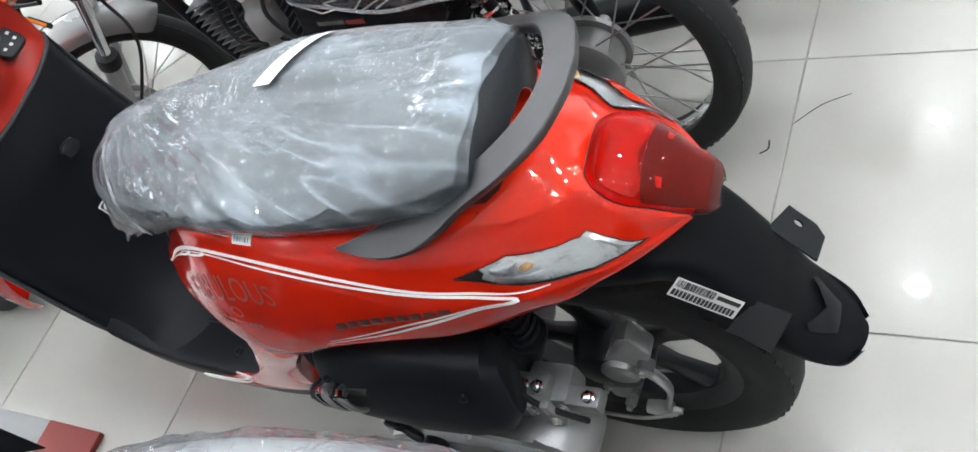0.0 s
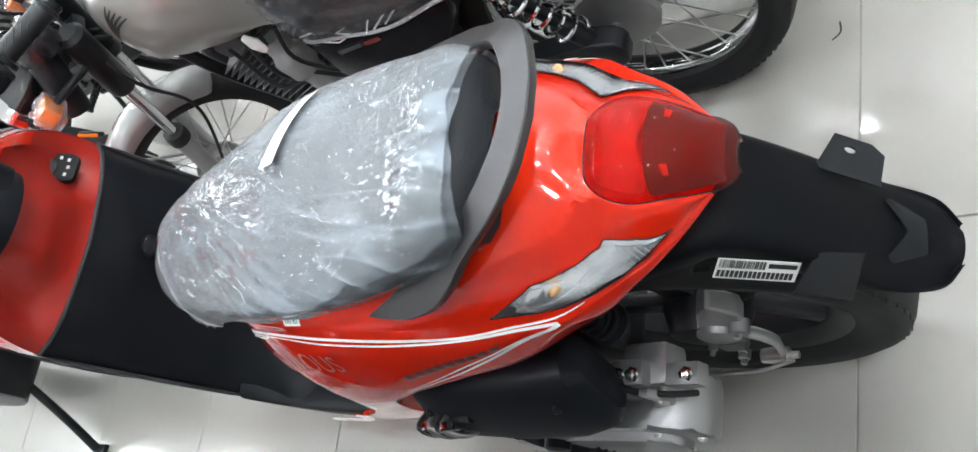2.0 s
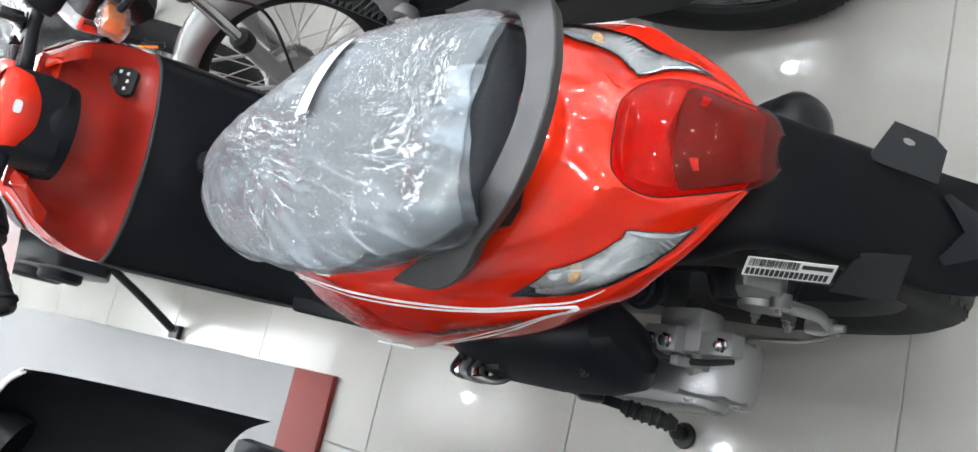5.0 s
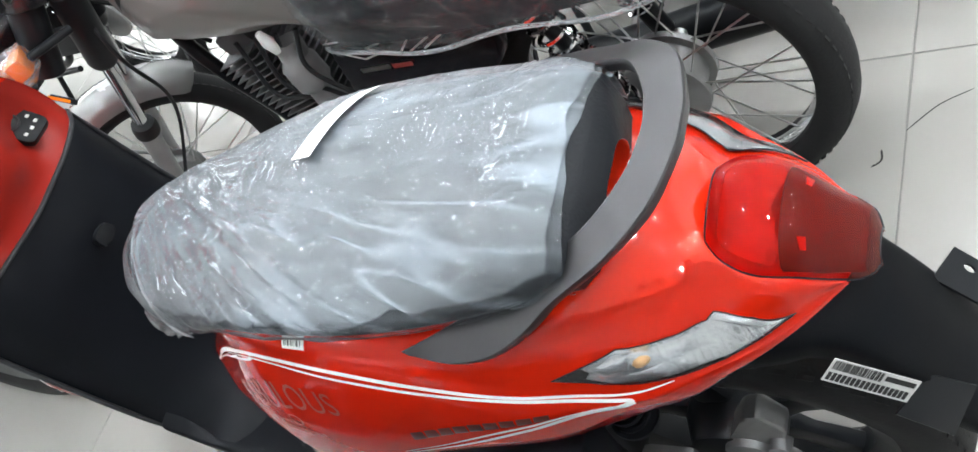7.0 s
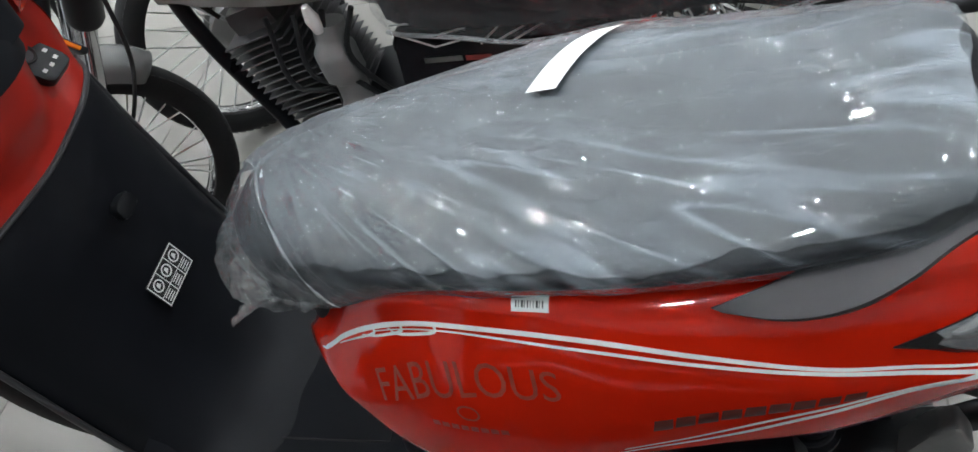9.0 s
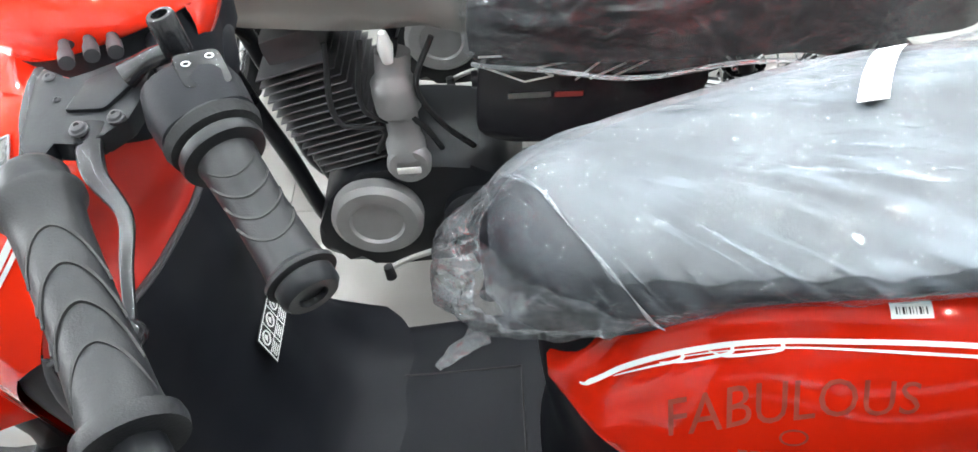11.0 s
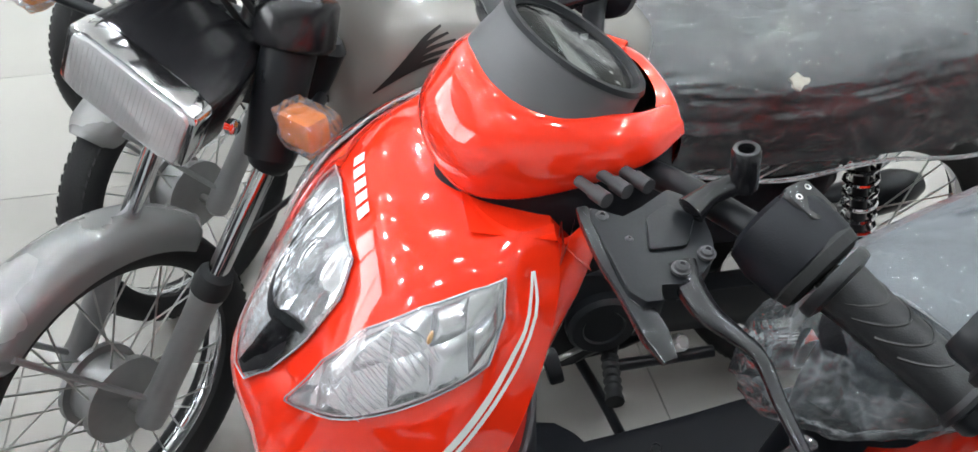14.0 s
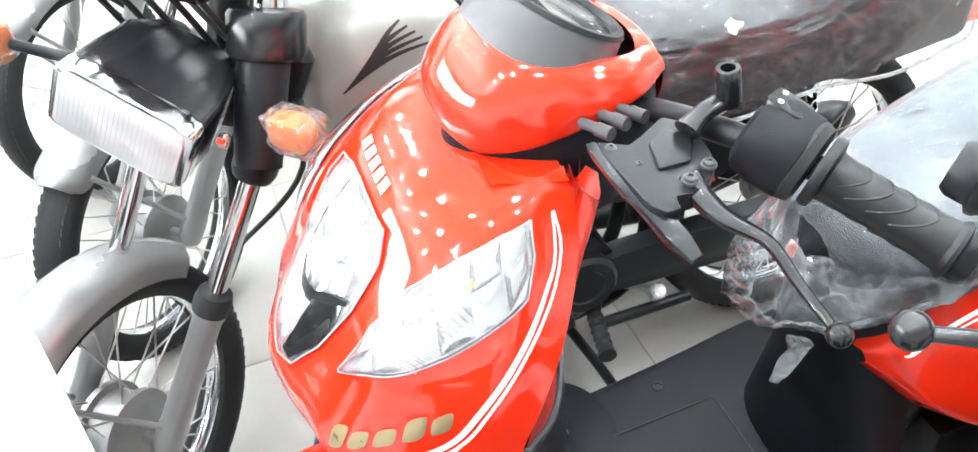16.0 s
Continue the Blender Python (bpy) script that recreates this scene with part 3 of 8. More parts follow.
TAILSKIN = Skin([
    sec(-0.668, [(0, 0.600), (-0.060, 0.613), (-0.072, 0.617), (-0.079, 0.614), (-0.082, 0.607), (-0.074, 0.598)]),
    sec(-0.650, [(0, 0.640), (-0.056, 0.636), (-0.088, 0.630), (-0.101, 0.615), (-0.106, 0.598), (-0.094, 0.584)]),
    sec(-0.630, [(0, 0.660), (-0.062, 0.657), (-0.101, 0.633), (-0.121, 0.606), (-0.130, 0.583), (-0.117, 0.565)]),
    sec(-0.600, [(0, 0.688), (-0.075, 0.687), (-0.107, 0.654), (-0.134, 0.611), (-0.149, 0.565), (-0.134, 0.545)]),
    sec(-0.570, [(0, 0.708), (-0.086, 0.707), (-0.113, 0.673), (-0.146, 0.615), (-0.165, 0.550), (-0.150, 0.530)]),
    sec(-0.500, [(0, 0.737), (-0.104, 0.737), (-0.129, 0.708), (-0.168, 0.628), (-0.188, 0.538), (-0.168, 0.520)]),
    sec(-0.420, [(0, 0.750), (-0.116, 0.748), (-0.142, 0.720), (-0.181, 0.636), (-0.195, 0.548), (-0.175, 0.532)]),
    sec(-0.334, [(0, 0.757), (-0.121, 0.750), (-0.154, 0.721), (-0.184, 0.642), (-0.191, 0.578), (-0.170, 0.563)]),
    sec(-0.240, [(0, 0.765), (-0.124, 0.744), (-0.160, 0.704), (-0.179, 0.643), (-0.181, 0.590), (-0.160, 0.577)]),
    sec(-0.147, [(0, 0.780), (-0.119, 0.738), (-0.158, 0.684), (-0.171, 0.644), (-0.168, 0.594), (-0.148, 0.584)]),
    sec(-0.090, [(0, 0.783), (-0.108, 0.738), (-0.151, 0.676), (-0.160, 0.648), (-0.153, 0.602), (-0.133, 0.592)]),
    sec(-0.036, [(0, 0.775), (-0.094, 0.730), (-0.143, 0.670), (-0.150, 0.654), (-0.140, 0.618), (-0.120, 0.608)]),
    sec(0.005, [(0, 0.748), (-0.072, 0.720), (-0.127, 0.672), (-0.136, 0.656), (-0.131, 0.630), (-0.112, 0.620)]),
    sec(0.032, [(0, 0.712), (-0.048, 0.717), (-0.108, 0.666), (-0.118, 0.656), (-0.116, 0.637), (-0.100, 0.628)]),
    sec(0.063, [(0, 0.690), (-0.0565, 0.699), (-0.088, 0.658), (-0.098, 0.652), (-0.097, 0.641), (-0.083, 0.634)]),
    sec(0.096, [(0, 0.668), (-0.051, 0.679), (-0.064, 0.658), (-0.071, 0.652), (-0.071, 0.645), (-0.06, 0.640)]),
    sec(0.126, [(0, 0.640), (-0.037, 0.652), (-0.038, 0.650), (-0.039, 0.648), (-0.038, 0.645), (-0.034, 0.642)]),
], tail_middle)


def stripe_on(panel, line, sgn, width):
    bm = bmesh.new()
    add_stripe(bm, TAILSKIN, [(u, sgn * s) for u, s in line], width)
    part("pinstripe", bm, WHITE, panel)


for s0, s1 in ((1.1, 5), (-5, -1.1)):
    sgn = 1 if s0 > 0 else -1
    us = np.linspace(-0.668 if sgn > 0 else -0.635, 0.126, 80)
    bm = bmesh.new()
    add_grid(bm, np.array([TAILSKIN.grid([u], np.linspace(np.interp(u, [-0.5, -0.42, -0.28, -0.2, 0.02, 0.06], [1.0, 1.0, 0.95, 0.86, 0.86, 0.97]), 5, 34) * sgn)[0] for u in us]), thick=0.003)
    side = part("side_panel", bm, RED, scooter)
    up = [(-0.639, 2.3), (-0.6, 2.02), (-0.55, 1.97), (-0.5, 1.965), (-0.42, 1.98), (-0.33, 1.97), (-0.24, 1.98), (-0.147, 2.02), (-0.07, 2.03), (0.0, 2.12)]
    stripe_on(side, up, sgn, (0.002, 0.005, 0.005, 0.0055, 0.005, 0.005, 0.004, 0.003, 0.001))
    up2 = [(-0.55, 2.05), (-0.458, 2.065), (-0.39, 2.10), (-0.324, 2.115), (-0.267, 2.115), (-0.2, 2.11), (-0.15, 2.10), (-0.097, 2.13), (-0.055, 2.19), (-0.036, 2.42)]
    stripe_on(side, up2, sgn, (0.001, 0.0035, 0.004, 0.0035))
    low = [(-0.036, 2.36), (-0.052, 2.62), (-0.1, 2.93), (-0.17, 3.24), (-0.246, 3.58), (-0.33, 3.76)]
    stripe_on(side, low, sgn, (0.005, 0.005, 0.0045, 0.004, 0.001))
    low2 = [(-0.056, 2.5), (-0.10, 2.80), (-0.18, 3.14), (-0.26, 3.50), (-0.32, 3.66)]
    stripe_on(side, low2, sgn, (0.001, 0.003, 0.003, 0.001))
    for k in range(3):
        a = -0.608 + k * 0.039
        loop = [(a, 2.14 - 0.06 * k), (a + 0.022, 2.13), (a + 0.048, 2.11), (a + 0.058, 2.03), (a + 0.046, 1.94), (a + 0.026, 1.97)]
        stripe_on(side, loop, sgn, (0.001, 0.003, 0.0035, 0.003, 0.001))
    # slogan and model badge
    v, f = letters("FABULOUS")
    if sgn > 0:
        bm = bmesh.new()
        wide = v[:, 0].max()
        uu = -0.566 + v[:, 0] / wide * 0.204
        top, foot = (np.interp(uu, [-0.566, -0.504, -0.436, -0.362], r) for r in ([2.60, 2.43, 2.37, 2.40], [3.17, 2.90, 2.77, 2.75]))
        ss = foot + (top - foot) * v[:, 1] / 0.73
        q = [bm.verts.new(p) for p in TAILSKIN.pts(uu, ss, 0.0012)]
        for face in f:
            try:
                bm.faces.new([q[i] for i in face])
            except ValueError:
                pass
        part("slogan", bm, GLITTER, side, "dull glitter lettering")
        bm = bmesh.new()
        ring = [(-0.46 + 0.011 * math.cos(a), 3.02 + 0.09 * math.sin(a)) for a in np.linspace(0, 2 * math.pi, 22)]
        add_stripe(bm, TAILSKIN, ring, 0.0022)
        part("ring_decal", bm, GLITTER, side)
        for k in range(8):
            bm = bmesh.new()
            a = -0.505 + 0.0105 * k
            add_patch(bm, TAILSKIN, [(a, 3.20), (a + 0.008, 3.20), (a + 0.008, 3.26), (a, 3.26)], 0.0012, 0, 1, 3)
            part("decal_bar", bm, GLITTER, side)
        for k in range(9):
            bm = bmesh.new()
            a = -0.29 + k * 0.019
            add_patch(bm, TAILSKIN, [(a, 3.27 - k * 0.05), (a + 0.017, 3.24 - k * 0.05), (a + 0.019, 3.03 - k * 0.055), (a + 0.003, 3.06 - k * 0.055)], 0.0012, 0.001, 2, 2)
            part("badge_block", bm, DECAL, side, "dark decal block")
        bm = bmesh.new()
        add_patch(bm, TAILSKIN, [(-0.391, 1.44), (-0.358, 1.42), (-0.358, 1.10), (-0.391, 1.12)], 0.0014, 0, 2, 4)
        sticker = part("barcode_sticker", bm, WHITE, side, "small white barcode sticker")
        bm = bmesh.new()
        for k, w in enumerate((2, 1, 3, 1, 2, 1, 1, 3, 1, 2)):
            a = -0.387 + k * 0.0026
            add_patch(bm, TAILSKIN, [(a, 1.33), (a + w * 0.0006, 1.33), (a + w * 0.0006, 1.19), (a, 1.19)], 0.002, 0, 1, 2)
        tagged(part("barcode", bm, INK, sticker), kind="stuff")
    # rear indicator
    sg = 1.0 if sgn > 0 else -0.8
    shape = [(-0.101, 1.70), (-0.07, 1.54), (-0.04, 1.40), (0.0, 1.49), (0.028, 1.57), (0.034, 1.52), (0.0608, 1.60), (0.0894, 1.95), (0.067, 2.05), (0.037, 2.17), (0.0083, 2.06), (-0.0315, 1.86), (-0.07, 1.76)]
    shape = [(u, sg * s) for u, s in shape]
    bm = bmesh.new()
    add_patch(bm, TAILSKIN, shape, 0.002, 0.001, 4, 8)
    lamp = part("rear_indicator", bm, BOWLW, side, "clear rear indicator with a chromed bowl")
    bm = bmesh.new()
    add_patch(bm, TAILSKIN, shape, 0.0035, 0.007, 6, 10)
    part("lens", bm, CLEAR, lamp)
    bm = bmesh.new()
    add_rim(bm, TAILSKIN, shape, 0.0007, 0.003)
    part("seal", bm, BLACK_S, lamp)
    bm = bmesh.new()
    add_patch(bm, TAILSKIN, [(-0.022 + 0.008 * math.cos(a), sg * (1.62 + 0.07 * math.sin(a))) for a in np.linspace(0, 6.28, 9)[:-1]], 0.0025, 0.006, 3, 2)
    part("bulb", bm, BULB, lamp, "pale amber bulb")
    for k in range(15):
        bm = bmesh.new()
        a = -0.008 + 0.0052 * k
        line = np.linspace((a, sg * (1.55 + 0.012 * k)), (a + 0.006, sg * (1.98 + 0.008 * k)), 8)
        add_tube(bm, TAILSKIN.pts(line[:, 0], line[:, 1], 0.0026), 0.0007, 5)
        part("chrome_rib", bm, BOWL, lamp)
    for quad in ([(-0.098, 1.69), (-0.072, 1.56), (-0.066, 1.62), (-0.078, 1.70), (-0.05, 1.80), (-0.056, 1.82)], [(-0.05, 1.80), (0.006, 2.0), (0.036, 2.1), (0.036, 2.15), (0.006, 2.05), (-0.04, 1.86)]):
        bm = bmesh.new()
        add_patch(bm, TAILSKIN, [(u, sg * s) for u, s in quad], 0.0026, 0.0006, 3, 4)
        part("dark_bezel", bm, BLACK_S, lamp)
    for quad in ([(0.030, 1.58), (0.036, 1.54), (0.060, 1.62), (0.082, 1.9), (0.058, 1.74)], [(-0.062, 1.58), (-0.042, 1.45), (-0.03, 1.5), (-0.036, 1.72), (-0.056, 1.74)]):
        bm = bmesh.new()
        add_patch(bm, TAILSKIN, [(u, sg * s) for u, s in quad], 0.003, 0.002, 3, 4)
        part("chrome_step", bm, BOWL, lamp)
part("tail_deck", TAILSKIN.mesh(-0.12, 0.126, 40, -1.0, 1.0, 24, lift=-0.001), RED, scooter)

# strut of the side panel, down to the skirt
bm = bmesh.new()
g = []
for z, x0, x1, y in ((0.585, -0.48, -0.36, -0.170), (0.545, -0.522, -0.41, -0.184), (0.50, -0.545, -0.455, -0.187), (0.45, -0.582, -0.498, -0.184), (0.40, -0.62, -0.522, -0.182), (0.362, -0.67, -0.530, -0.180), (0.335, -0.74, -0.525, -0.177)):
    g.append([(x0 + 0.02, y + 0.012, z), (x0 + 0.004, y + 0.004, z), (x0 * 0.7 + x1 * 0.3, y - 0.002, z), (x0 * 0.3 + x1 * 0.7, y - 0.003, z), (x1, y + 0.004, z), (x1 - 0.006, y + 0.03, z)])
add_grid(bm, hermite(np.arange(7), np.array(g), np.linspace(0, 6, 30)))
strut = part("side_strut", bm, RED, scooter)
for k in range(2):
    bm = bmesh.new()
    add_tube(bm, smooth([(-0.79, -0.179, 0.338 + 0.008 * k), (-0.72, -0.1825, 0.342 + 0.009 * k), (-0.672, -0.185, 0.356 + 0.010 * k), (-0.652 + 0.008 * k, -0.1855, 0.372 + 0.012 * k), (-0.668, -0.184, 0.384 + 0.010 * k)], 20), 0.0016, 6)
    part("pinstripe", bm, WHITE, strut)

# tail lamp
LIGHT = Skin([
    sec(0.031, [(0, 0.727), (-0.018, 0.726), (-0.031, 0.723), (-0.035, 0.719)]),
    sec(0.040, [(0, 0.730), (-0.024, 0.728), (-0.041, 0.721), (-0.0455, 0.714)]),
    sec(0.063, [(0, 0.725), (-0.030, 0.722), (-0.051, 0.711), (-0.0555, 0.701)]),
    sec(0.096, [(0, 0.707), (-0.028, 0.703), (-0.046, 0.691), (-0.050, 0.681)]),
    sec(0.122, [(0, 0.685), (-0.022, 0.681), (-0.036, 0.668), (-0.040, 0.656)]),
    sec(0.138, [(0, 0.667), (-0.019, 0.664), (-0.031, 0.655), (-0.034, 0.646)]),
    sec(0.146, [(0, 0.654), (-0.014, 0.651), (-0.023, 0.645), (-0.025, 0.638)]),
    sec(0.1485, [(0, 0.642), (-0.008, 0.641), (-0.013, 0.637), (-0.015, 0.632)]),
], 0.007)
tail = part("tail_lamp", LIGHT.mesh(0.031, 0.1485, 34, -3, 3, 34), TAIL, scooter, "dark red tail lamp lens")
bm = bmesh.new()
add_patch(bm, LIGHT, [(0.038, -2.2), (0.038, 2.2), (0.08, 2.7), (0.09, 1.2), (0.082, 0), (0.09, -1.2), (0.08, -2.7)], -0.010, 0.0, 4, 6)
part("reflector", bm, TAIL_IN, tail, "bright red faceted reflector")
for s in (-1.5, 0.9):
    bm = bmesh.new()
    add_patch(bm, LIGHT, [(0.100, s - 0.1), (0.102, s + 0.4), (0.106, s + 0.4), (0.106, s - 0.1)], -0.0045, 0.001, 2, 4)
    part("stop_reflector", bm, TAIL_IN, tail)
bm = bmesh.new()
add_patch(bm, LIGHT, [(0.088, -2.8), (0.088, 2.8), (0.142, 2.6), (0.145, 0), (0.142, -2.6)], -0.006, 0.0, 3, 8)
part("housing", bm, material("dark_red_housing", (0.05, 0.006, 0.006), 0.3, coat=0.5), tail)
bm = bmesh.new()
add_rim(bm, LIGHT, [(0.032, -2.5), (0.032, 2.5), (0.041, 2.97), (0.063, 2.97), (0.10, 2.97), (0.124, 2.97), (0.138, 2.95), (0.148, 2.5), (0.148, -2.5), (0.138, -2.95), (0.124, -2.97), (0.10, -2.97), (0.063, -2.97), (0.041, -2.97)], 0.0009, 0)
part("seal", bm, BLACK_S, tail)
# maker's lettering on the deck, drawn as plain blocks
bm = bmesh.new()
for k in range(5):
    a = -0.36 + 0.135 * k
    add_patch(bm, TAILSKIN, [(-0.026, a - 0.026), (-0.026, a + 0.026), (-0.020, a + 0.026), (-0.020, a - 0.026)], 0.0012, 0.0, 1, 3)
tagged(part("deck_badge", bm, WHITE, scooter), "small pale blocks of a mark", kind="stuff")

# grab rail: a flat cast bar with kinked corners
RAIL_MID = 0.014
near = [((-0.228, -0.1415, 0.7500), (-0.219, -0.1440, 0.7470)), ((-0.178, -0.122, 0.760), (-0.172, -0.150, 0.745)), ((-0.117, -0.100, 0.778), (-0.128, -0.146, 0.752)),
        ((-0.080, -0.089, 0.793), (-0.090, -0.132, 0.768)), ((-0.046, -0.077, 0.809), (-0.058, -0.114, 0.786)), ((-0.010, -0.056, 0.826), (-0.004, -0.090, 0.811)),
        ((0.010, -0.023, 0.831), (0.033, -0.057, 0.828)), ((0.016, 0.004, 0.832), (0.049, -0.012, 0.833))]
edges = np.array(near + [((0.0165, RAIL_MID, 0.832), (0.051, RAIL_MID, 0.834))])
far = edges[-2::-1] * (1, -1, 1) + (0, 2 * RAIL_MID, 0)
edges = hermite(np.arange(17), np.concatenate([edges, far]), np.linspace(0, 16, 110))
rows = []
for k in range(110):
    a, b = edges[k]
    along = edges[min(k + 1, 109)].mean(0) - edges[max(k - 1, 0)].mean(0)
    down = np.cross(along, b - a)
    down *= 0.013 / (np.linalg.norm(down) + 1e-12) * (-1 if down[2] > 0 else 1) * min(1, np.linalg.norm(b - a) / 0.02)
    w, e = (b - a), 0.12
    rows.append([a + w * e * 0.3, a + w * e, a + w * 0.5, b - w * e, b - w * e * 0.3, b + down * 0.12, b + down * 0.5, b - w * 0.04 + down * 0.9, b - w * e + down, a + w * e + down, a + w * 0.04 + down * 0.9, a + down * 0.5, a + down * 0.12])
bm = bmesh.new()
v = add_grid(bm, np.array(rows), close=True)
bm.faces.new(v[0])
bm.faces.new(v[-1][::-1])
part("grab_rail", bm, RAIL, scooter, "grey cast grab rail")

# seat under clear film
SEATSKIN = Skin([
    sec(-0.722, [(0, 0.735), (-0.012, 0.733), (-0.022, 0.715), (-0.022, 0.69), (-0.018, 0.66)]),
    sec(-0.69, [(0, 0.768), (-0.030, 0.765), (-0.056, 0.742), (-0.06, 0.70), (-0.052, 0.655)]),
    sec(-0.61, [(0, 0.787), (-0.048, 0.784), (-0.086, 0.764), (-0.099, 0.73), (-0.099, 0.69)]),
    sec(-0.50, [(0, 0.797), (-0.065, 0.795), (-0.110, 0.779), (-0.121, 0.758), (-0.112, 0.736)]),
    sec(-0.37, [(0, 0.808), (-0.078, 0.807), (-0.127, 0.793), (-0.136, 0.774), (-0.124, 0.752)]),
    sec(-0.25, [(0, 0.811), (-0.078, 0.810), (-0.127, 0.797), (-0.136, 0.778), (-0.124, 0.757)]),
    sec(-0.14, [(0, 0.822), (-0.070, 0.820), (-0.114, 0.805), (-0.122, 0.784), (-0.112, 0.763)]),
    sec(-0.06, [(0, 0.835), (-0.058, 0.832), (-0.094, 0.815), (-0.101, 0.79), (-0.094, 0.765)]),
    sec(-0.032, [(0, 0.822), (-0.045, 0.819), (-0.075, 0.805), (-0.08, 0.785), (-0.075, 0.765)]),
    sec(-0.020, [(0, 0.80), (-0.02, 0.80), (-0.03, 0.795), (-0.035, 0.785), (-0.03, 0.775)]),
])
part("seat", SEATSKIN.mesh(-0.722, -0.020, 60, -4, 4, 44), SEAT, scooter, "black grained seat")


def draped(skin, u0, u1, nu, s0, s1, ns, lift, amp, seed, hem=0.02):
    """A loose sheet of film over a skin: lifted, in soft folds, with an uneven hem."""
    us, ss = np.linspace(u0, u1, nu), np.linspace(s0, s1, ns)
    g = skin.grid(us, ss)
    nrm = np.cross(np.gradient(g, axis=0), np.gradient(g, axis=1)) * skin.sign
    nrm /= np.linalg.norm(nrm, axis=2)[..., None] + 1e-12
    out = g.copy()
    for i, u in enumerate(us):
        for j, s in enumerate(ss):
            q = Vector((u * 9 + seed, s * 1.7, 0.3 * seed))
            fold = 1 - abs(noise.noise(Vector((u * 5 + s * 1.1, s * 4.5 - u * 5, seed))) * 2)
            fine = 1 - abs(noise.noise(Vector((u * 22, s * 9 + u * 9, seed + 7))) * 2)
            rim = max(0.0, abs(s) / skin.n - 0.72) / 0.28
            edge = max(0.0, 1 - (u - u0) / 0.12) + 0.8 * rim
            up = lift + 0.007 * max(0.0, 1 - (u - u0) / 0.16) * min(1, 0.3 + rim) + amp * (1 + 0.3 * edge) * (0.6 * fold**3 + 0.12 * fine**2 + 0.4 * noise.noise(q))
            out[i, j] = g[i, j] + nrm[i, j] * up
            k = 3 - (j if s < 0 else ns - 1 - j)
            if k > 0:
                out[i, j, 2] -= hem * k / 3 * (0.3 + noise.noise(Vector((u * 14, seed, 0))))
    bm = bmesh.new()
    add_grid(bm, out)
    return bm


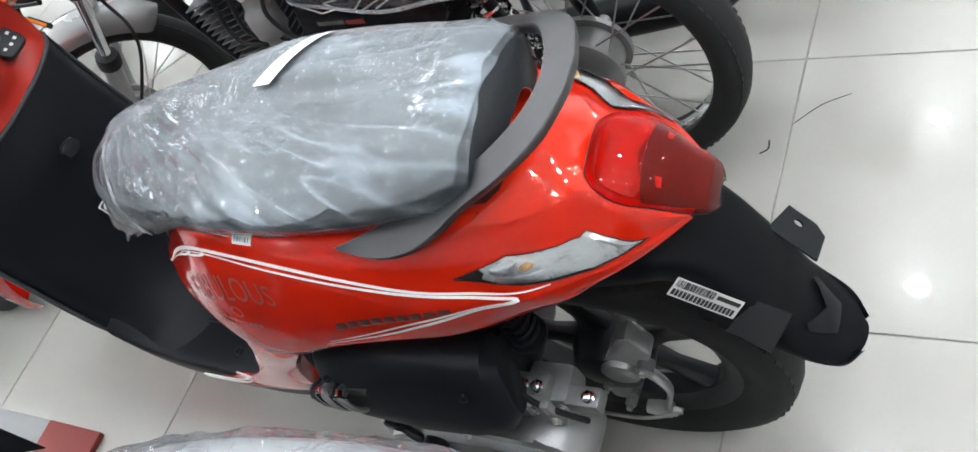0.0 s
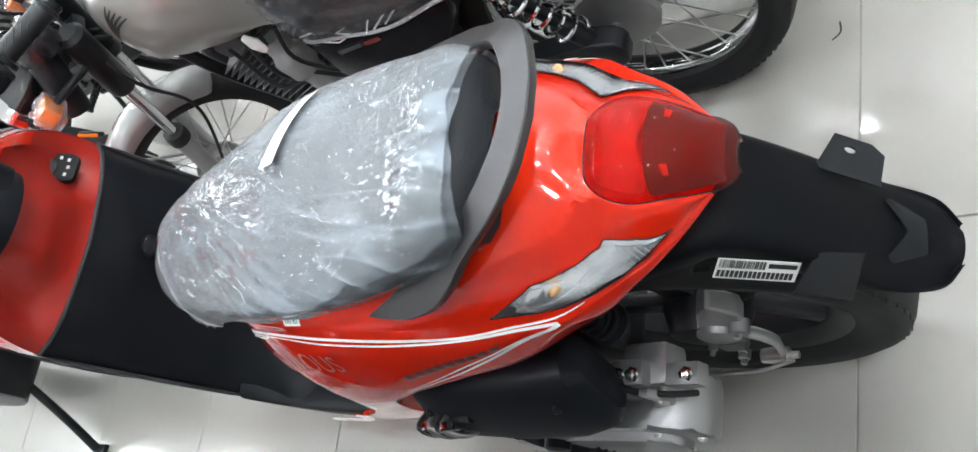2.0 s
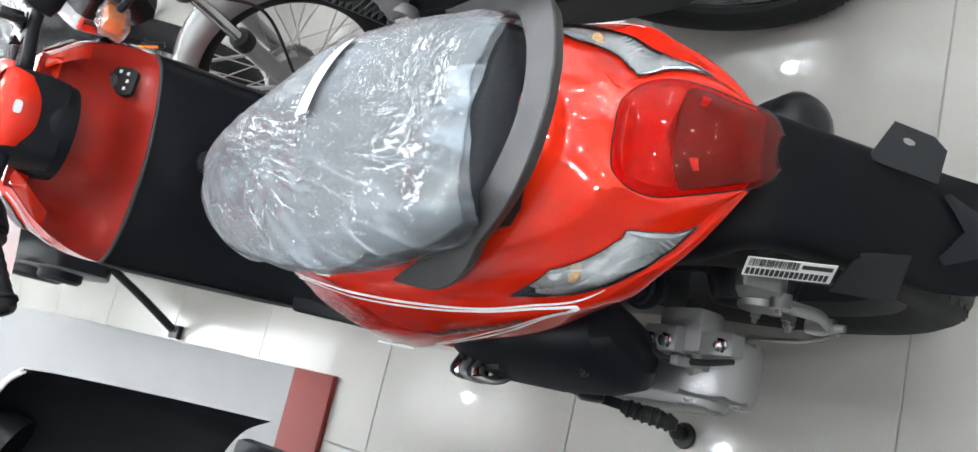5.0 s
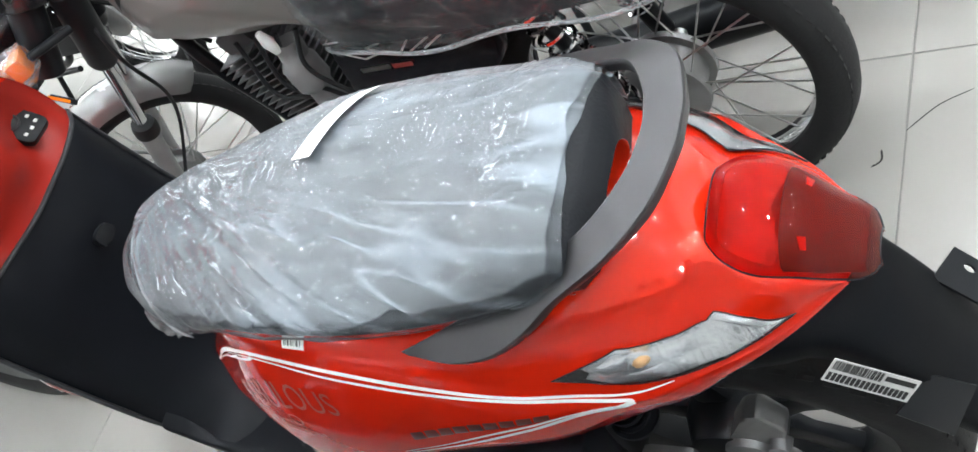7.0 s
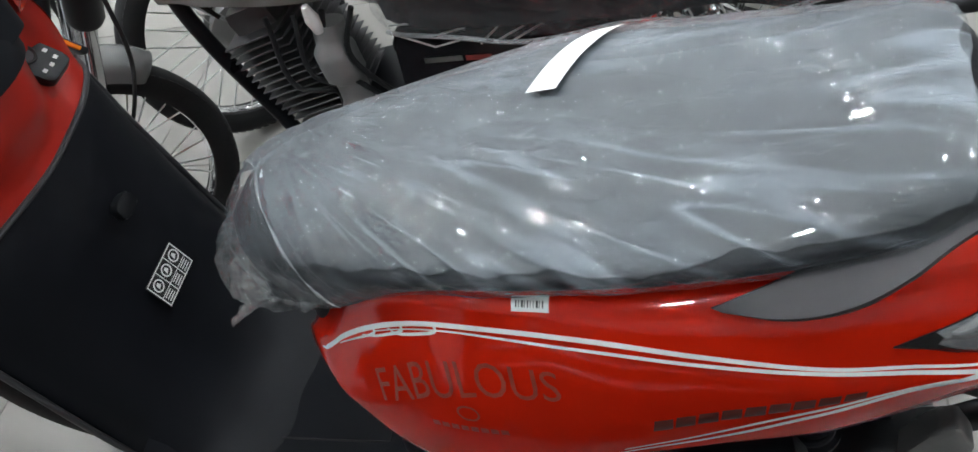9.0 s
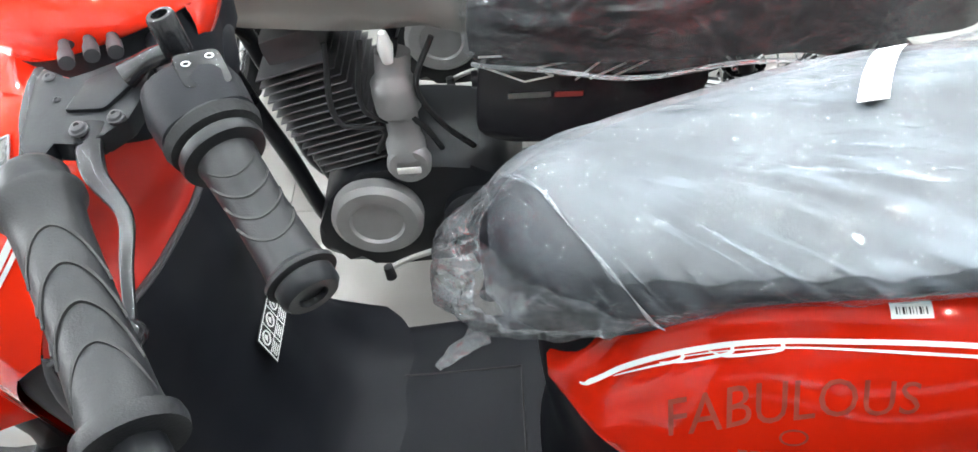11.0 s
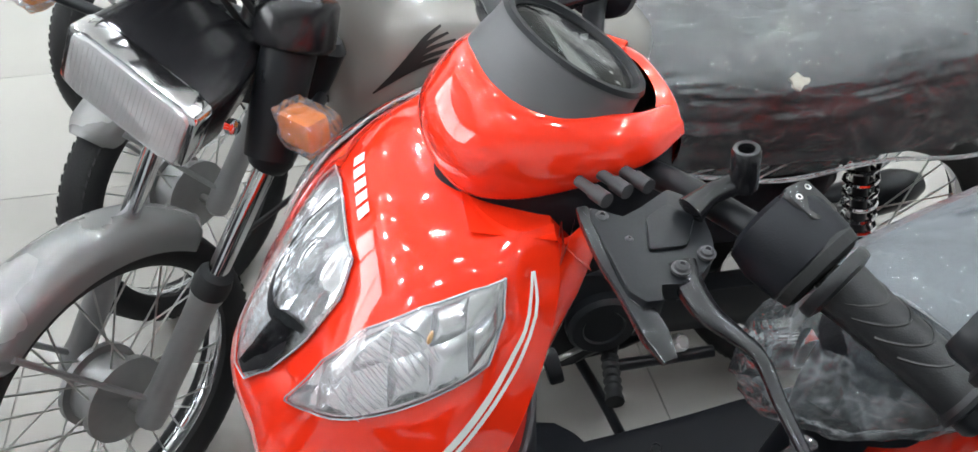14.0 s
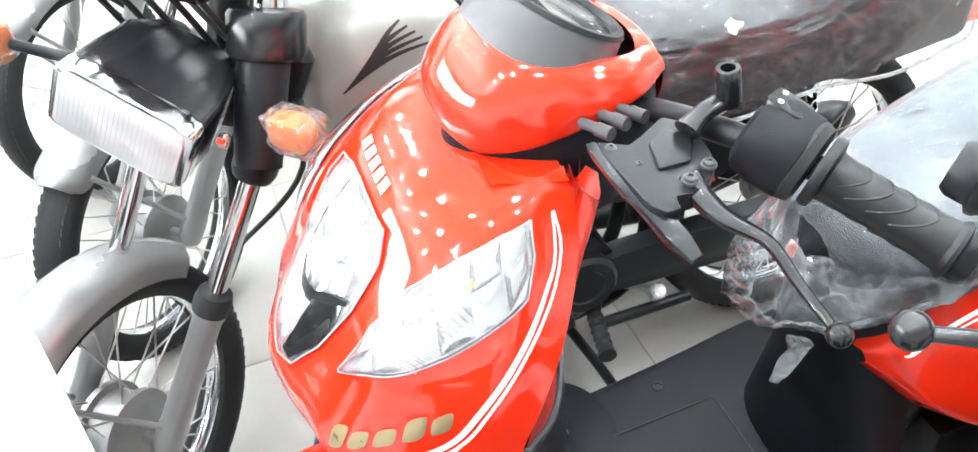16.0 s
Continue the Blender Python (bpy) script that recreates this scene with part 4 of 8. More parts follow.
def wrapped(skin, u0, u1, s0, s1, lift, seed, hem, slant=0.0, nu=240, ns=290):
    """Film pulled tight over a skin: straight folds fan out from the corner where it is gathered, and its hems wander.
    The sheet's unrolled length and width become its UV."""
    us, ss = np.linspace(u0, u1, 240), np.linspace(-skin.n, skin.n, 201)
    table = skin.grid(us, ss)
    arc = np.concatenate([np.zeros((240, 1)), np.cumsum(np.linalg.norm(np.diff(table, axis=1), axis=2), axis=1)], 1)
    table = np.concatenate([table, (arc - arc[:, 100:101])[..., None]], 2)
    a, b = np.meshgrid(np.linspace(0, 1, nu), np.linspace(0, 1, ns), indexing="ij")
    wander = np.array([noise.noise(Vector((q * 6, seed, 2))) + 0.5 * noise.noise(Vector((q * 20, seed, 4))) for q in a[:, 0]])
    sv = s0 + (s1 + hem * wander[:, None] - s0) * b
    rear = np.array([0.010 * noise.noise(Vector((q * 7, seed, 9))) - 0.03 * max(0.0, q - 0.72) for q in b[0]])
    begin = slant * np.clip((sv + 1) / 4.6, 0, 1)
    uv = u0 + begin + (u1 - u0 - begin + rear[None] * a**3) * a
    fi, fj = np.clip((uv - u0) / (u1 - u0) * 239, 0, 238.999), np.clip((sv + skin.n) / (2 * skin.n) * 200, 0, 199.999)
    i, j = fi.astype(int), fj.astype(int)
    di, dj = (fi - i)[..., None], (fj - j)[..., None]
    g = (table[i, j] * (1 - di) + table[i + 1, j] * di) * (1 - dj) + (table[i, j + 1] * (1 - di) + table[i + 1, j + 1] * di) * dj
    p, across = g[..., :3], g[..., 3]
    nrm = np.cross(np.gradient(p, axis=0), np.gradient(p, axis=1)) * skin.sign
    nrm /= np.linalg.norm(nrm, axis=2)[..., None] + 1e-12
    up = np.full(uv.shape, lift) + 0.006 * np.clip(1 - (uv - u0) / 0.14, 0, 1)
    rnd = random.Random(31)
    x, y = uv - GATHER[0], across - GATHER[1]
    for k in range(190):
        th = rnd.uniform(-0.35, 0.75) if k % 3 else rnd.uniform(0.6, 1.75)
        broad = k < 26
        high, wide, start, reach = rnd.uniform(0.0010, 0.0026) if broad else rnd.uniform(0.0004, 0.0011), rnd.uniform(0.003, 0.006) if broad else rnd.uniform(0.0013, 0.0024), rnd.uniform(0.02, 0.14) if broad else rnd.uniform(0.03, 0.5), rnd.uniform(0.16, 0.5) if broad else rnd.uniform(0.05, 0.22)
        bend = rnd.uniform(-0.012, 0.012)
        along, off = x * math.cos(th) + y * math.sin(th), y * math.cos(th) - x * math.sin(th)
        off = off + bend * np.sin(along * 9 + k)
        wide = wide * (0.6 + along / 0.4).clip(0.5, 1.3)
        beat = 0.65 + 0.35 * np.sin(along * rnd.uniform(60, 140) + k)
        up += high * beat * np.exp(-((off / wide) ** 2)) * np.clip((along - start) / 0.04, 0, 1) * np.clip((start + reach - along) / 0.06, 0, 1)
    # crumples where the film hangs over the far edge and at the near hem
    for k in range(150):
        u, c, th = rnd.uniform(-0.45, -0.06), rnd.uniform(-0.15, -0.05), rnd.gauss(1.2, 0.5)
        if k % 3 == 0:
            u, c, th = rnd.uniform(-0.70, -0.2), rnd.uniform(0.07, 0.13), rnd.gauss(0.2, 0.5)
        along, off = (uv - u) * math.cos(th) + (across - c) * math.sin(th), (across - c) * math.cos(th) - (uv - u) * math.sin(th)
        up += rnd.uniform(0.0003, 0.0009) * np.exp(-((off / rnd.uniform(0.0016, 0.003)) ** 2) - (along / rnd.uniform(0.006, 0.022)) ** 2)
    soft = np.array([[noise.noise(Vector((uv[q, r] * 7, across[q, r] * 14, seed))) for r in range(ns)] for q in range(nu)])
    up += 0.0008 * soft
    out = p + nrm * up[..., None]
    bm = bmesh.new()
    layer = bm.loops.layers.uv.new("unrolled")
    v = add_grid(bm, out)
    place = {v[q][r]: (uv[q, r], across[q, r]) for q in range(nu) for r in range(ns)}
    for f in bm.faces:
        for loop in f.loops:
            loop[layer].uv = place[loop.vert]
    return bm


cover = part("seat_cover_film", wrapped(SEATSKIN, -0.705, -0.040, -3.75, 3.75, 0.004, 3.0, 0.2), FILM, scooter, "crinkled clear plastic film over the seat")
# added sheet: its milkiness brightens the top and leaves the near side dark
part("film_sheen_layer", wrapped(SEATSKIN, -0.700, -0.045, -3.2, 2.2, 0.0062, 3.0, 0.35, 0.135), FILM_T, cover, "added milky film layer that pales the seat top like ceiling sheen")
# rolled edge along the added top layer, from the gathered corner down to the near hem
bm = bmesh.new()
k = np.linspace(0, 1, 40)
add_tube(bm, SEATSKIN.pts(-0.698 + 0.135 * k + 0.004 * np.sin(k * 11), -1 + 4.6 * k, 0.009), 0.0011 + 0.0007 * np.sin(k * 23), 6)
part("film_edge", bm, FILM_W, cover, "whitish rolled edge of the film")
# the loose front of the film hangs like a bag before the seat
rows = []
for v in np.linspace(0, 1, 46):
    row = []
    for q in np.linspace(-1, 1, 120):
        ang = q * 1.75
        swell = math.sin(v * math.pi * 0.62) + 0.10 * math.sin(v * math.pi)
        rx, ry = 0.100 + 0.067 * swell, 0.082 + 0.022 * swell
        pull = 1 - 0.16 * max(0.0, v - 0.82) / 0.18
        fold = (1 - abs(noise.noise(Vector((q * 3.2 + 0.5 * v, v * 0.9, 4.0))) * 2)) ** 3 * 0.007 + (1 - abs(noise.noise(Vector((q * 8 - v, v * 2.4, 9.0))) * 2)) ** 4 * 0.004
        fold *= min(1, v * 3)
        x = -0.603 - (rx * pull + fold) * math.cos(ang)
        y = 0.012 - 0.020 * v * max(0.0, q) + (-1) * (ry * pull + fold) * math.sin(ang)
        z = 0.752 - 0.02 * (1 - math.cos(ang * 0.6)) - v * (0.128 - 0.098 * max(0.0, q) ** 1.2 - 0.05 * max(0.0, -q - 0.3)) + 0.004 * noise.noise(Vector((q * 6, v * 4, 1)))
        row.append((x, y, z))
    rows.append(row)
bm = bmesh.new()
add_grid(bm, np.array(rows))
bag = part("film_bag", bm, FILM_C, cover, "loose clear front of the film")
bm = bmesh.new()
add_tube(bm, [np.array(q) + (0, 0, 0.002 * math.sin(i * 0.9)) for i, q in enumerate(rows[-1])], 0.0022, 6)
part("film_hem", bm, FILM_W, bag, "whitish rolled hem of the film")
bm = bmesh.new()
p = smooth([(-0.730, -0.045, 0.632), (-0.742, -0.055, 0.632), (-0.757, -0.061, 0.625), (-0.776, -0.068, 0.608)], 22)
add_tube(bm, p, np.interp(np.linspace(0, 1, 22), [0, 0.3, 0.6, 1], [0.016, 0.009, 0.010, 0.004]), 14, flat=0.4)
for vtx in bm.verts:
    vtx.co += Vector((0, 0, 1)) * 0.006 * noise.noise(vtx.co * 60) + Vector((1, 0, 0)) * 0.004 * noise.noise(vtx.co * 90)
part("film_tail", bm, FILM_B, cover, "bunched end of the film")
bm = bmesh.new()
g = SEATSKIN.grid(np.linspace(-0.385, -0.357, 4), np.linspace(-2.0, -0.45, 16))
for i in range(4):
    g[i] += (0.0, 0, 0.0135)
    g[i, :, 0] += np.linspace(0.05, 0.0, 16)
add_grid(bm, g)
part("paper_strip", bm, WHITE, cover, "white paper strip on the film")

# rear mudguard and number plate bracket
path = np.array([(0.0, 0.625), (0.06, 0.625), (0.105, 0.606), (0.138, 0.572), (0.164, 0.522), (0.188, 0.462), (0.208, 0.412), (0.240, 0.366), (0.257, 0.352)])
MUD = []
for k, (x, z) in enumerate(path):
    d = path[min(k + 1, len(path) - 1)] - path[max(k - 1, 0)]
    d = d / np.linalg.norm(d)
    nx, nz = -d[1], d[0]
    hw = (0.085, 0.078, 0.066, 0.061, 0.060, 0.060, 0.060, 0.050, 0.022)[k]
    drop = (0.05, 0.05, 0.05, 0.05, 0.05, 0.04, 0.03, 0.015, 0.006)[k]
    MUD.append((float(k), [(x, 0, z), (x - nx * 0.004, -hw * 0.6, z - nz * 0.004), (x - nx * 0.012, -hw * 0.94, z - nz * 0.012),
                           (x - nx * drop * 0.6, -hw * 1.03, z - nz * drop * 0.6), (x - nx * drop, -hw, z - nz * drop)]))
MUDSKIN = Skin(MUD, lambda u: np.interp(u, [2, 6, 8], [0.002, -0.008, -0.010]))
mud = part("rear_mudguard", MUDSKIN.mesh(0, 8, 48, -4, 4, 30, thick=0.003), BLACK, scooter, "matt black rear mudguard")
bm = bmesh.new()
add_patch(bm, MUDSKIN, [(5.9, -1.0), (6.6, -0.55), (6.6, 0.55), (5.9, 1.0), (5.75, 0.8), (6.35, 0.4), (6.35, -0.4), (5.75, -0.8)], 0.002, 0.004, 3, 4)
part("rib", bm, BLACK, mud)
# plate bracket: right ear with a slot, left flap
bm = bmesh.new()
ear = frame_of((0.187, 0.063, 0.480), (0.72, -0.25, -0.62), (0.6, 0.1, 0.8)) @ Matrix.Diagonal((0.84, 0.88, 1, 1))
outer = [(-0.036, -0.035), (0.046, -0.035), (0.043, 0.006), (0.025, 0.0165), (-0.022, 0.0175)]
hole = [(0.001 + 0.0075 * math.cos(a), 0.001 + 0.0048 * math.sin(a)) for a in np.linspace(0, 2 * math.pi, 11)[:-1]]
ring = [min(range(10), key=lambda i: (hole[i][0] - q[0]) ** 2 + (hole[i][1] - q[1]) ** 2) for q in outer]
for zz in (-0.0015, 0.0015):
    vo = [bm.verts.new(ear @ Vector((*q, zz))) for q in outer]
    vh = [bm.verts.new(ear @ Vector((*q, zz))) for q in hole]
    for i in range(5):
        a, b = ring[i], ring[(i + 1) % 5]
        steps = [(a + k) % 10 for k in range(((b - a) % 10) + 1)]
        bm.faces.new([vo[i], vo[(i + 1) % 5]] + [vh[k] for k in steps[::-1]])
    if zz < 0:
        keep = vo, vh
for i in range(5):
    bm.faces.new([keep[0][i], keep[0][(i + 1) % 5], vo[(i + 1) % 5], vo[i]])
for i in range(10):
    bm.faces.new([keep[1][i], keep[1][(i + 1) % 10], vh[(i + 1) % 10], vh[i]])
part("plate_bracket", bm, BLACK_S, mud, "steel plate bracket with a slotted hole")
bm = bmesh.new()
add_prism(bm, [(-0.04, -0.015), (0.03, -0.02), (0.033, 0.03), (-0.02, 0.028)], frame_of((0.163, -0.074, 0.478), (0.55, 0.1, -0.8), (0.7, -0.5, 0.5)), 0.003, 0.001)
part("plate_bracket", bm, BLACK_S, mud)
# label with barcode, drawn as bars
lab = frame_of((0.1290, -0.0845, 0.5685), (0.0610, 0.006, -0.069), (0.3, -0.75, 0.45)) @ Matrix.Diagonal((0.86, 0.86, 1, 1))
bm = bmesh.new()
add_prism(bm, [(-0.048, -0.014), (0.048, -0.014), (0.048, 0.014), (-0.048, 0.014)], lab, 0.0008)
label_ob = part("chassis_label", bm, material("label_paper", (0.55, 0.55, 0.54), 0.5), mud, "white printed label with a barcode")
bm = bmesh.new()
x = -0.045
while x < 0.008:
    w = random.choice((0.0006, 0.001, 0.0016))
    add_prism(bm, [(x, 0.0015), (x + w, 0.0015), (x + w, 0.0125), (x, 0.0125)], lab @ Matrix.Translation((0, 0, 0.0006)), 0.0004)
    x += w + random.choice((0.0006, 0.0012))
add_prism(bm, [(0.012, 0.004), (0.045, 0.004), (0.045, 0.010), (0.012, 0.010)], lab @ Matrix.Translation((0, 0, 0.0006)), 0.0004)
for k in range(17):
    add_prism(bm, [(-0.0455 + k * 0.0053, -0.0115), (-0.0415 + k * 0.0053, -0.0115), (-0.0415 + k * 0.0053, -0.002), (-0.0455 + k * 0.0053, -0.002)], lab @ Matrix.Translation((0, 0, 0.0006)), 0.0004)
tagged(part("barcode", bm, INK, label_ob), kind="stuff")


def tyre_profile(r, w, bead=0.70):
    return [(-w * 0.62, r * bead), (-w * 0.9, r * (0.35 + 0.61 * bead)), (-w, r * 0.89), (-w * 0.85, r * 0.95), (-w * 0.5, r * 0.985), (0, r), (w * 0.5, r * 0.985),
            (w * 0.85, r * 0.95), (w, r * 0.89), (w * 0.9, r * (0.35 + 0.61 * bead)), (w * 0.62, r * bead)]


def add_treads(bm, r, w, centre, axis, n=58):
    """Blocks of tread standing a little proud of the tyre."""
    axis = Vector(axis).normalized()
    a = axis.orthogonal().normalized()
    b = axis.cross(a)
    for k in range(n):
        for side in (-1, 1):
            for lane, wid in ((0.24, 0.19), (0.64, 0.16)):
                ang = 2 * math.pi * (k + (0.5 if side > 0 else 0) + lane * 0.5) / n
                rad = a * math.cos(ang) + b * math.sin(ang)
                tan = axis.cross(rad)
                rr = r * (0.9885 - 0.055 * lane**2)
                m = Matrix.Translation(Vector(centre) + axis * side * lane * w + rad * rr) @ Matrix((tan, axis, rad)).transposed().to_4x4()
                ln = 2 * math.pi * r / n * 0.36
                add_prism(bm, [(-ln, -wid * w), (ln * 0.7, -wid * w * 0.8), (ln, wid * w), (-ln * 0.7, wid * w * 0.8)], m, 0.0009)


def cast_wheel(parent, centre, r, w, name):
    bm = bmesh.new()
    add_lathe(bm, tyre_profile(r, w), centre, (0, 1, 0), 64, closed=True)
    wheel = part(name, bm, TYRE, parent, "black tyre on a cast wheel")
    bm = bmesh.new()
    add_treads(bm, r, w, centre, (0, 1, 0))
    tagged(part("tread", bm, TYRE, wheel), kind="stuff")
    bm = bmesh.new()
    add_lathe(bm, [(-w * 0.66, r * 0.70), (-w * 0.66, r * 0.735), (-w * 0.5, r * 0.735), (-w * 0.42, r * 0.64), (w * 0.42, r * 0.64), (w * 0.5, r * 0.735), (w * 0.66, r * 0.735), (w * 0.66, r * 0.70), (w * 0.35, r * 0.6), (-w * 0.35, r * 0.6)], centre, (0, 1, 0), 48, closed=True)
    part("rim", bm, BLACK_S, wheel)
    for k in range(5):
        bm = bmesh.new()
        a = 2 * math.pi * k / 5 + 0.5
        c = np.array(centre)
        d = np.array([math.cos(a), 0, math.sin(a)])
        add_tube(bm, [c + d * r * 0.12, c + d * r * 0.35, c + d * r * 0.62], [0.03, 0.02, 0.026], 10, flat=0.6, up=(0, 1, 0), power=3)
        part("spoke", bm, BLACK_S, wheel)
    bm = bmesh.new()
    add_lathe(bm, [(-0.06, 0.012), (-0.055, 0.05), (-0.02, 0.062), (0.03, 0.062), (0.05, 0.045), (0.055, 0.012)], centre, (0, 1, 0), 32)
    part("hub", bm, BLACK_S, wheel)
    return wheel


cast_wheel(scooter, (-0.10, -0.012, 0.264), 0.264, 0.05, "rear_wheel")
cast_wheel(scooter, (-1.315, 0.06, 0.252), 0.252, 0.04, "front_wheel")


# ---- scooter: footboard, leg shield and nose ----
FRONT = pose(0, 0, 0, 0, 0, -3.2)


def front(name, bm, mat, parent, label="", angle=38):
    """A part given in the nose's own, slightly turned frame."""
    bm.transform(FRONT)
    return part(name, bm, mat, parent, label, angle)


def sphere(bm, at, r, seg=16):
    prof = [(-r * math.cos(a), max(r * math.sin(a), r * 0.02)) for a in np.linspace(0, math.pi, 10)]
    add_lathe(bm, prof, at, (0, 0, 1), seg)


def screw(at, axis, r, parent, mat):
    """A domed screw with a cross slot."""
    bm = bmesh.new()
    add_lathe(bm, [(-0.002, r * 1.25), (0.0, r * 1.25), (0.0005, r), (r * 0.5, r * 0.85), (r * 0.7, r * 0.4), (r * 0.35, r * 0.3), (r * 0.35, r * 0.05)], at, axis, 14)
    return part("screw", bm, mat, parent)


def grip(parent, a, b, r, label, flange=1.55):
    """A rubber grip from its flange a to the bar's end b: waved grooves, knurled middle, end weight."""
    a, b = Vector(a), Vector(b)
    d = b - a
    ln = d.length
    d.normalize()
    prof = [(0, r * 0.9), (0, r * flange), (0.004, r * (flange + 0.05)), (0.008, r * flange), (0.010, r * 1.12), (0.02, r * 1.06), (ln * 0.4, r), (ln * 0.72, r * 1.03),
            (ln * 0.83, r * 1.1), (ln * 0.86, r * 1.3), (ln * 0.885, r * 1.3), (ln * 0.9, r * 1.05)]
    bm = bmesh.new()
    add_lathe(bm, prof, a, d, 40)
    g = part("handlebar_grip", bm, GRIP, parent, label)
    u = d.orthogonal().normalized()
    v = d.cross(u)
    top = math.atan2(v.z, u.z)
    for k in range(4):
        for half in (0, 1):
            bm = bmesh.new()
            line = []
            for q in np.linspace(-1, 1, 28):
                ang = top + math.pi * half + 1.25 * q + (0.3 if half else 0.1)
                h = ln * (0.28 + 0.14 * k) - ln * 0.2 * abs(q) ** 1.8 * (1.0 if q > 0 else 0.7)
                line.append(a + d * h + (u * math.cos(ang) + v * math.sin(ang)) * r * 1.015)
            add_tube(bm, line, 0.0011, 5)
            part("groove", bm, INK, g)
    bm = bmesh.new()
    add_lathe(bm, [(ln * 0.9, r * 0.9), (ln * 0.9, r * 1.08), (ln * 0.97, r * 1.08), (ln, r * 0.92), (ln, r * 0.55), (ln - 0.004, r * 0.5), (ln - 0.004, r * 0.05)], a, d, 32)
    part("bar_end", bm, BLACK_S, g)
    return g


# black filler under the seat's nose
FILL = Skin([(z, [(x, 0, z), (x + 0.006, -w * 0.55, z), (x + 0.03, -w * 0.92, z), (x + 0.07, -w, z)]) for z, x, w in
             ((0.30, -0.685, 0.125), (0.36, -0.675, 0.12), (0.45, -0.665, 0.11), (0.56, -0.675, 0.097), (0.64, -0.672, 0.085), (0.70, -0.66, 0.07))])
part("under_seat_cover", FILL.mesh(0.30, 0.70, 24, -3, 3, 26), BLACK, scooter, "matt black cover below the seat")

# footboard: a flat tread with turned down edges
BOARD = Skin([(x, [(x, 0, z), (x, -w * 0.35, z), (x, -w * 0.72, z), (x, -w * 0.94, z - 0.001), (x, -w, z - 0.010), (x, -w, z - 0.045)]) for x, z, w in
              ((-1.02, 0.40, 0.166), (-0.985, 0.345, 0.169), (-0.95, 0.325, 0.172), (-0.88, 0.318, 0.179), (-0.78, 0.318, 0.186), (-0.70, 0.322, 0.191), (-0.62, 0.332, 0.194), (-0.54, 0.345, 0.192))])
MID = pose(0, 0.022, 0)


def floor_part(name, bm, mat, parent, label=""):
    bm.transform(MID)
    return part(name, bm, mat, parent, label)


bm = BOARD.mesh(-1.02, -0.54, 44, -5, 5, 44)
board = floor_part("footboard", bm, BLACK, scooter, "matt black plastic footboard")
for u, s in ((-0.941, -2.15), (-0.762, -2.2), (-0.941, 2.15), (-0.762, 2.2)):
    bm = bmesh.new()
    c = BOARD.pts([u], [s], 0.001)[0]
    add_lathe(bm, [(-0.004, 0.001), (-0.004, 0.0075), (0.0005, 0.0085), (0.0012, 0.0075), (0.0012, 0.006), (-0.002, 0.0055), (-0.002, 0.001)], c, (0, 0, 1), 16)
    floor_part("screw_cup", bm, BLACK_S, board)
bm = bmesh.new()
add_rim(bm, BOARD, [(-0.955, -1.5), (-0.955, 1.5), (-0.70, 1.4), (-0.70, -1.4)], 0.0014, 0.0003, 10)
floor_part("panel_seam", bm, INK, board)
# red skirt along the footboard
bm = bmesh.new()
g = []
for x, z0, z1, y in ((-1.0, 0.355, 0.32, 0.158), (-0.94, 0.285, 0.255, 0.164), (-0.85, 0.292, 0.25, 0.176), (-0.74, 0.308, 0.262, 0.192), (-0.66, 0.325, 0.28, 0.196), (-0.58, 0.345, 0.31, 0.196)):
    g.append([(x, 0.004 - y, z0 + 0.006), (x, -0.002 - y, z0), (x, -y, (z0 + z1) / 2), (x, 0.02 - y, z1), (x, 0.05 - y, z1 - 0.012)])
add_grid(bm, hermite(np.arange(6), np.array(g), np.linspace(0, 5, 30)))
bmesh.ops.solidify(bm, geom=bm.faces[:], thickness=0.003)
floor_part("side_skirt", bm, RED, scooter)

# nose shell: sections by height, from the middle to the shield's edge
NOSE = Skin([(z, [(x, y, z) for x, y in row]) for z, row in (
    (0.33, ((-1.075, 0), (-1.07, -0.06), (-1.06, -0.12), (-1.045, -0.168), (-1.03, -0.19))),
    (0.42, ((-1.11, 0), (-1.10, -0.065), (-1.085, -0.13), (-1.07, -0.174), (-1.05, -0.194))),
    (0.55, ((-1.18, 0), (-1.165, -0.072), (-1.135, -0.143), (-1.10, -0.181), (-1.07, -0.195))),
    (0.66, ((-1.243, 0), (-1.226, -0.072), (-1.185, -0.148), (-1.13, -0.184), (-1.083, -0.195))),
    (0.75, ((-1.263, 0), (-1.247, -0.067), (-1.22, -0.142), (-1.14, -0.188), (-1.08, -0.193))),
    (0.80, ((-1.244, 0), (-1.226, -0.065), (-1.195, -0.145), (-1.12, -0.187), (-1.058, -0.187))),
    (0.85, ((-1.206, 0), (-1.193, -0.065), (-1.167, -0.143), (-1.095, -0.177), (-1.034, -0.173))),
    (0.90, ((-1.163, 0), (-1.155, -0.062), (-1.133, -0.118), (-1.073, -0.156), (-1.012, -0.147))),
    (0.935, ((-1.13, 0), (-1.126, -0.055), (-1.102, -0.10), (-1.054, -0.128), (-1.0, -0.118))),
    (0.955, ((-1.095, 0), (-1.092, -0.045), (-1.07, -0.088), (-1.038, -0.110), (-1.0, -0.10))),
    (0.962, ((-1.06, 0), (-1.058, -0.04), (-1.045, -0.075), (-1.025, -0.095), (-1.0, -0.09))),
)])
NOSE.sign = -1.0
SS = np.linspace(-4, 4, 81)
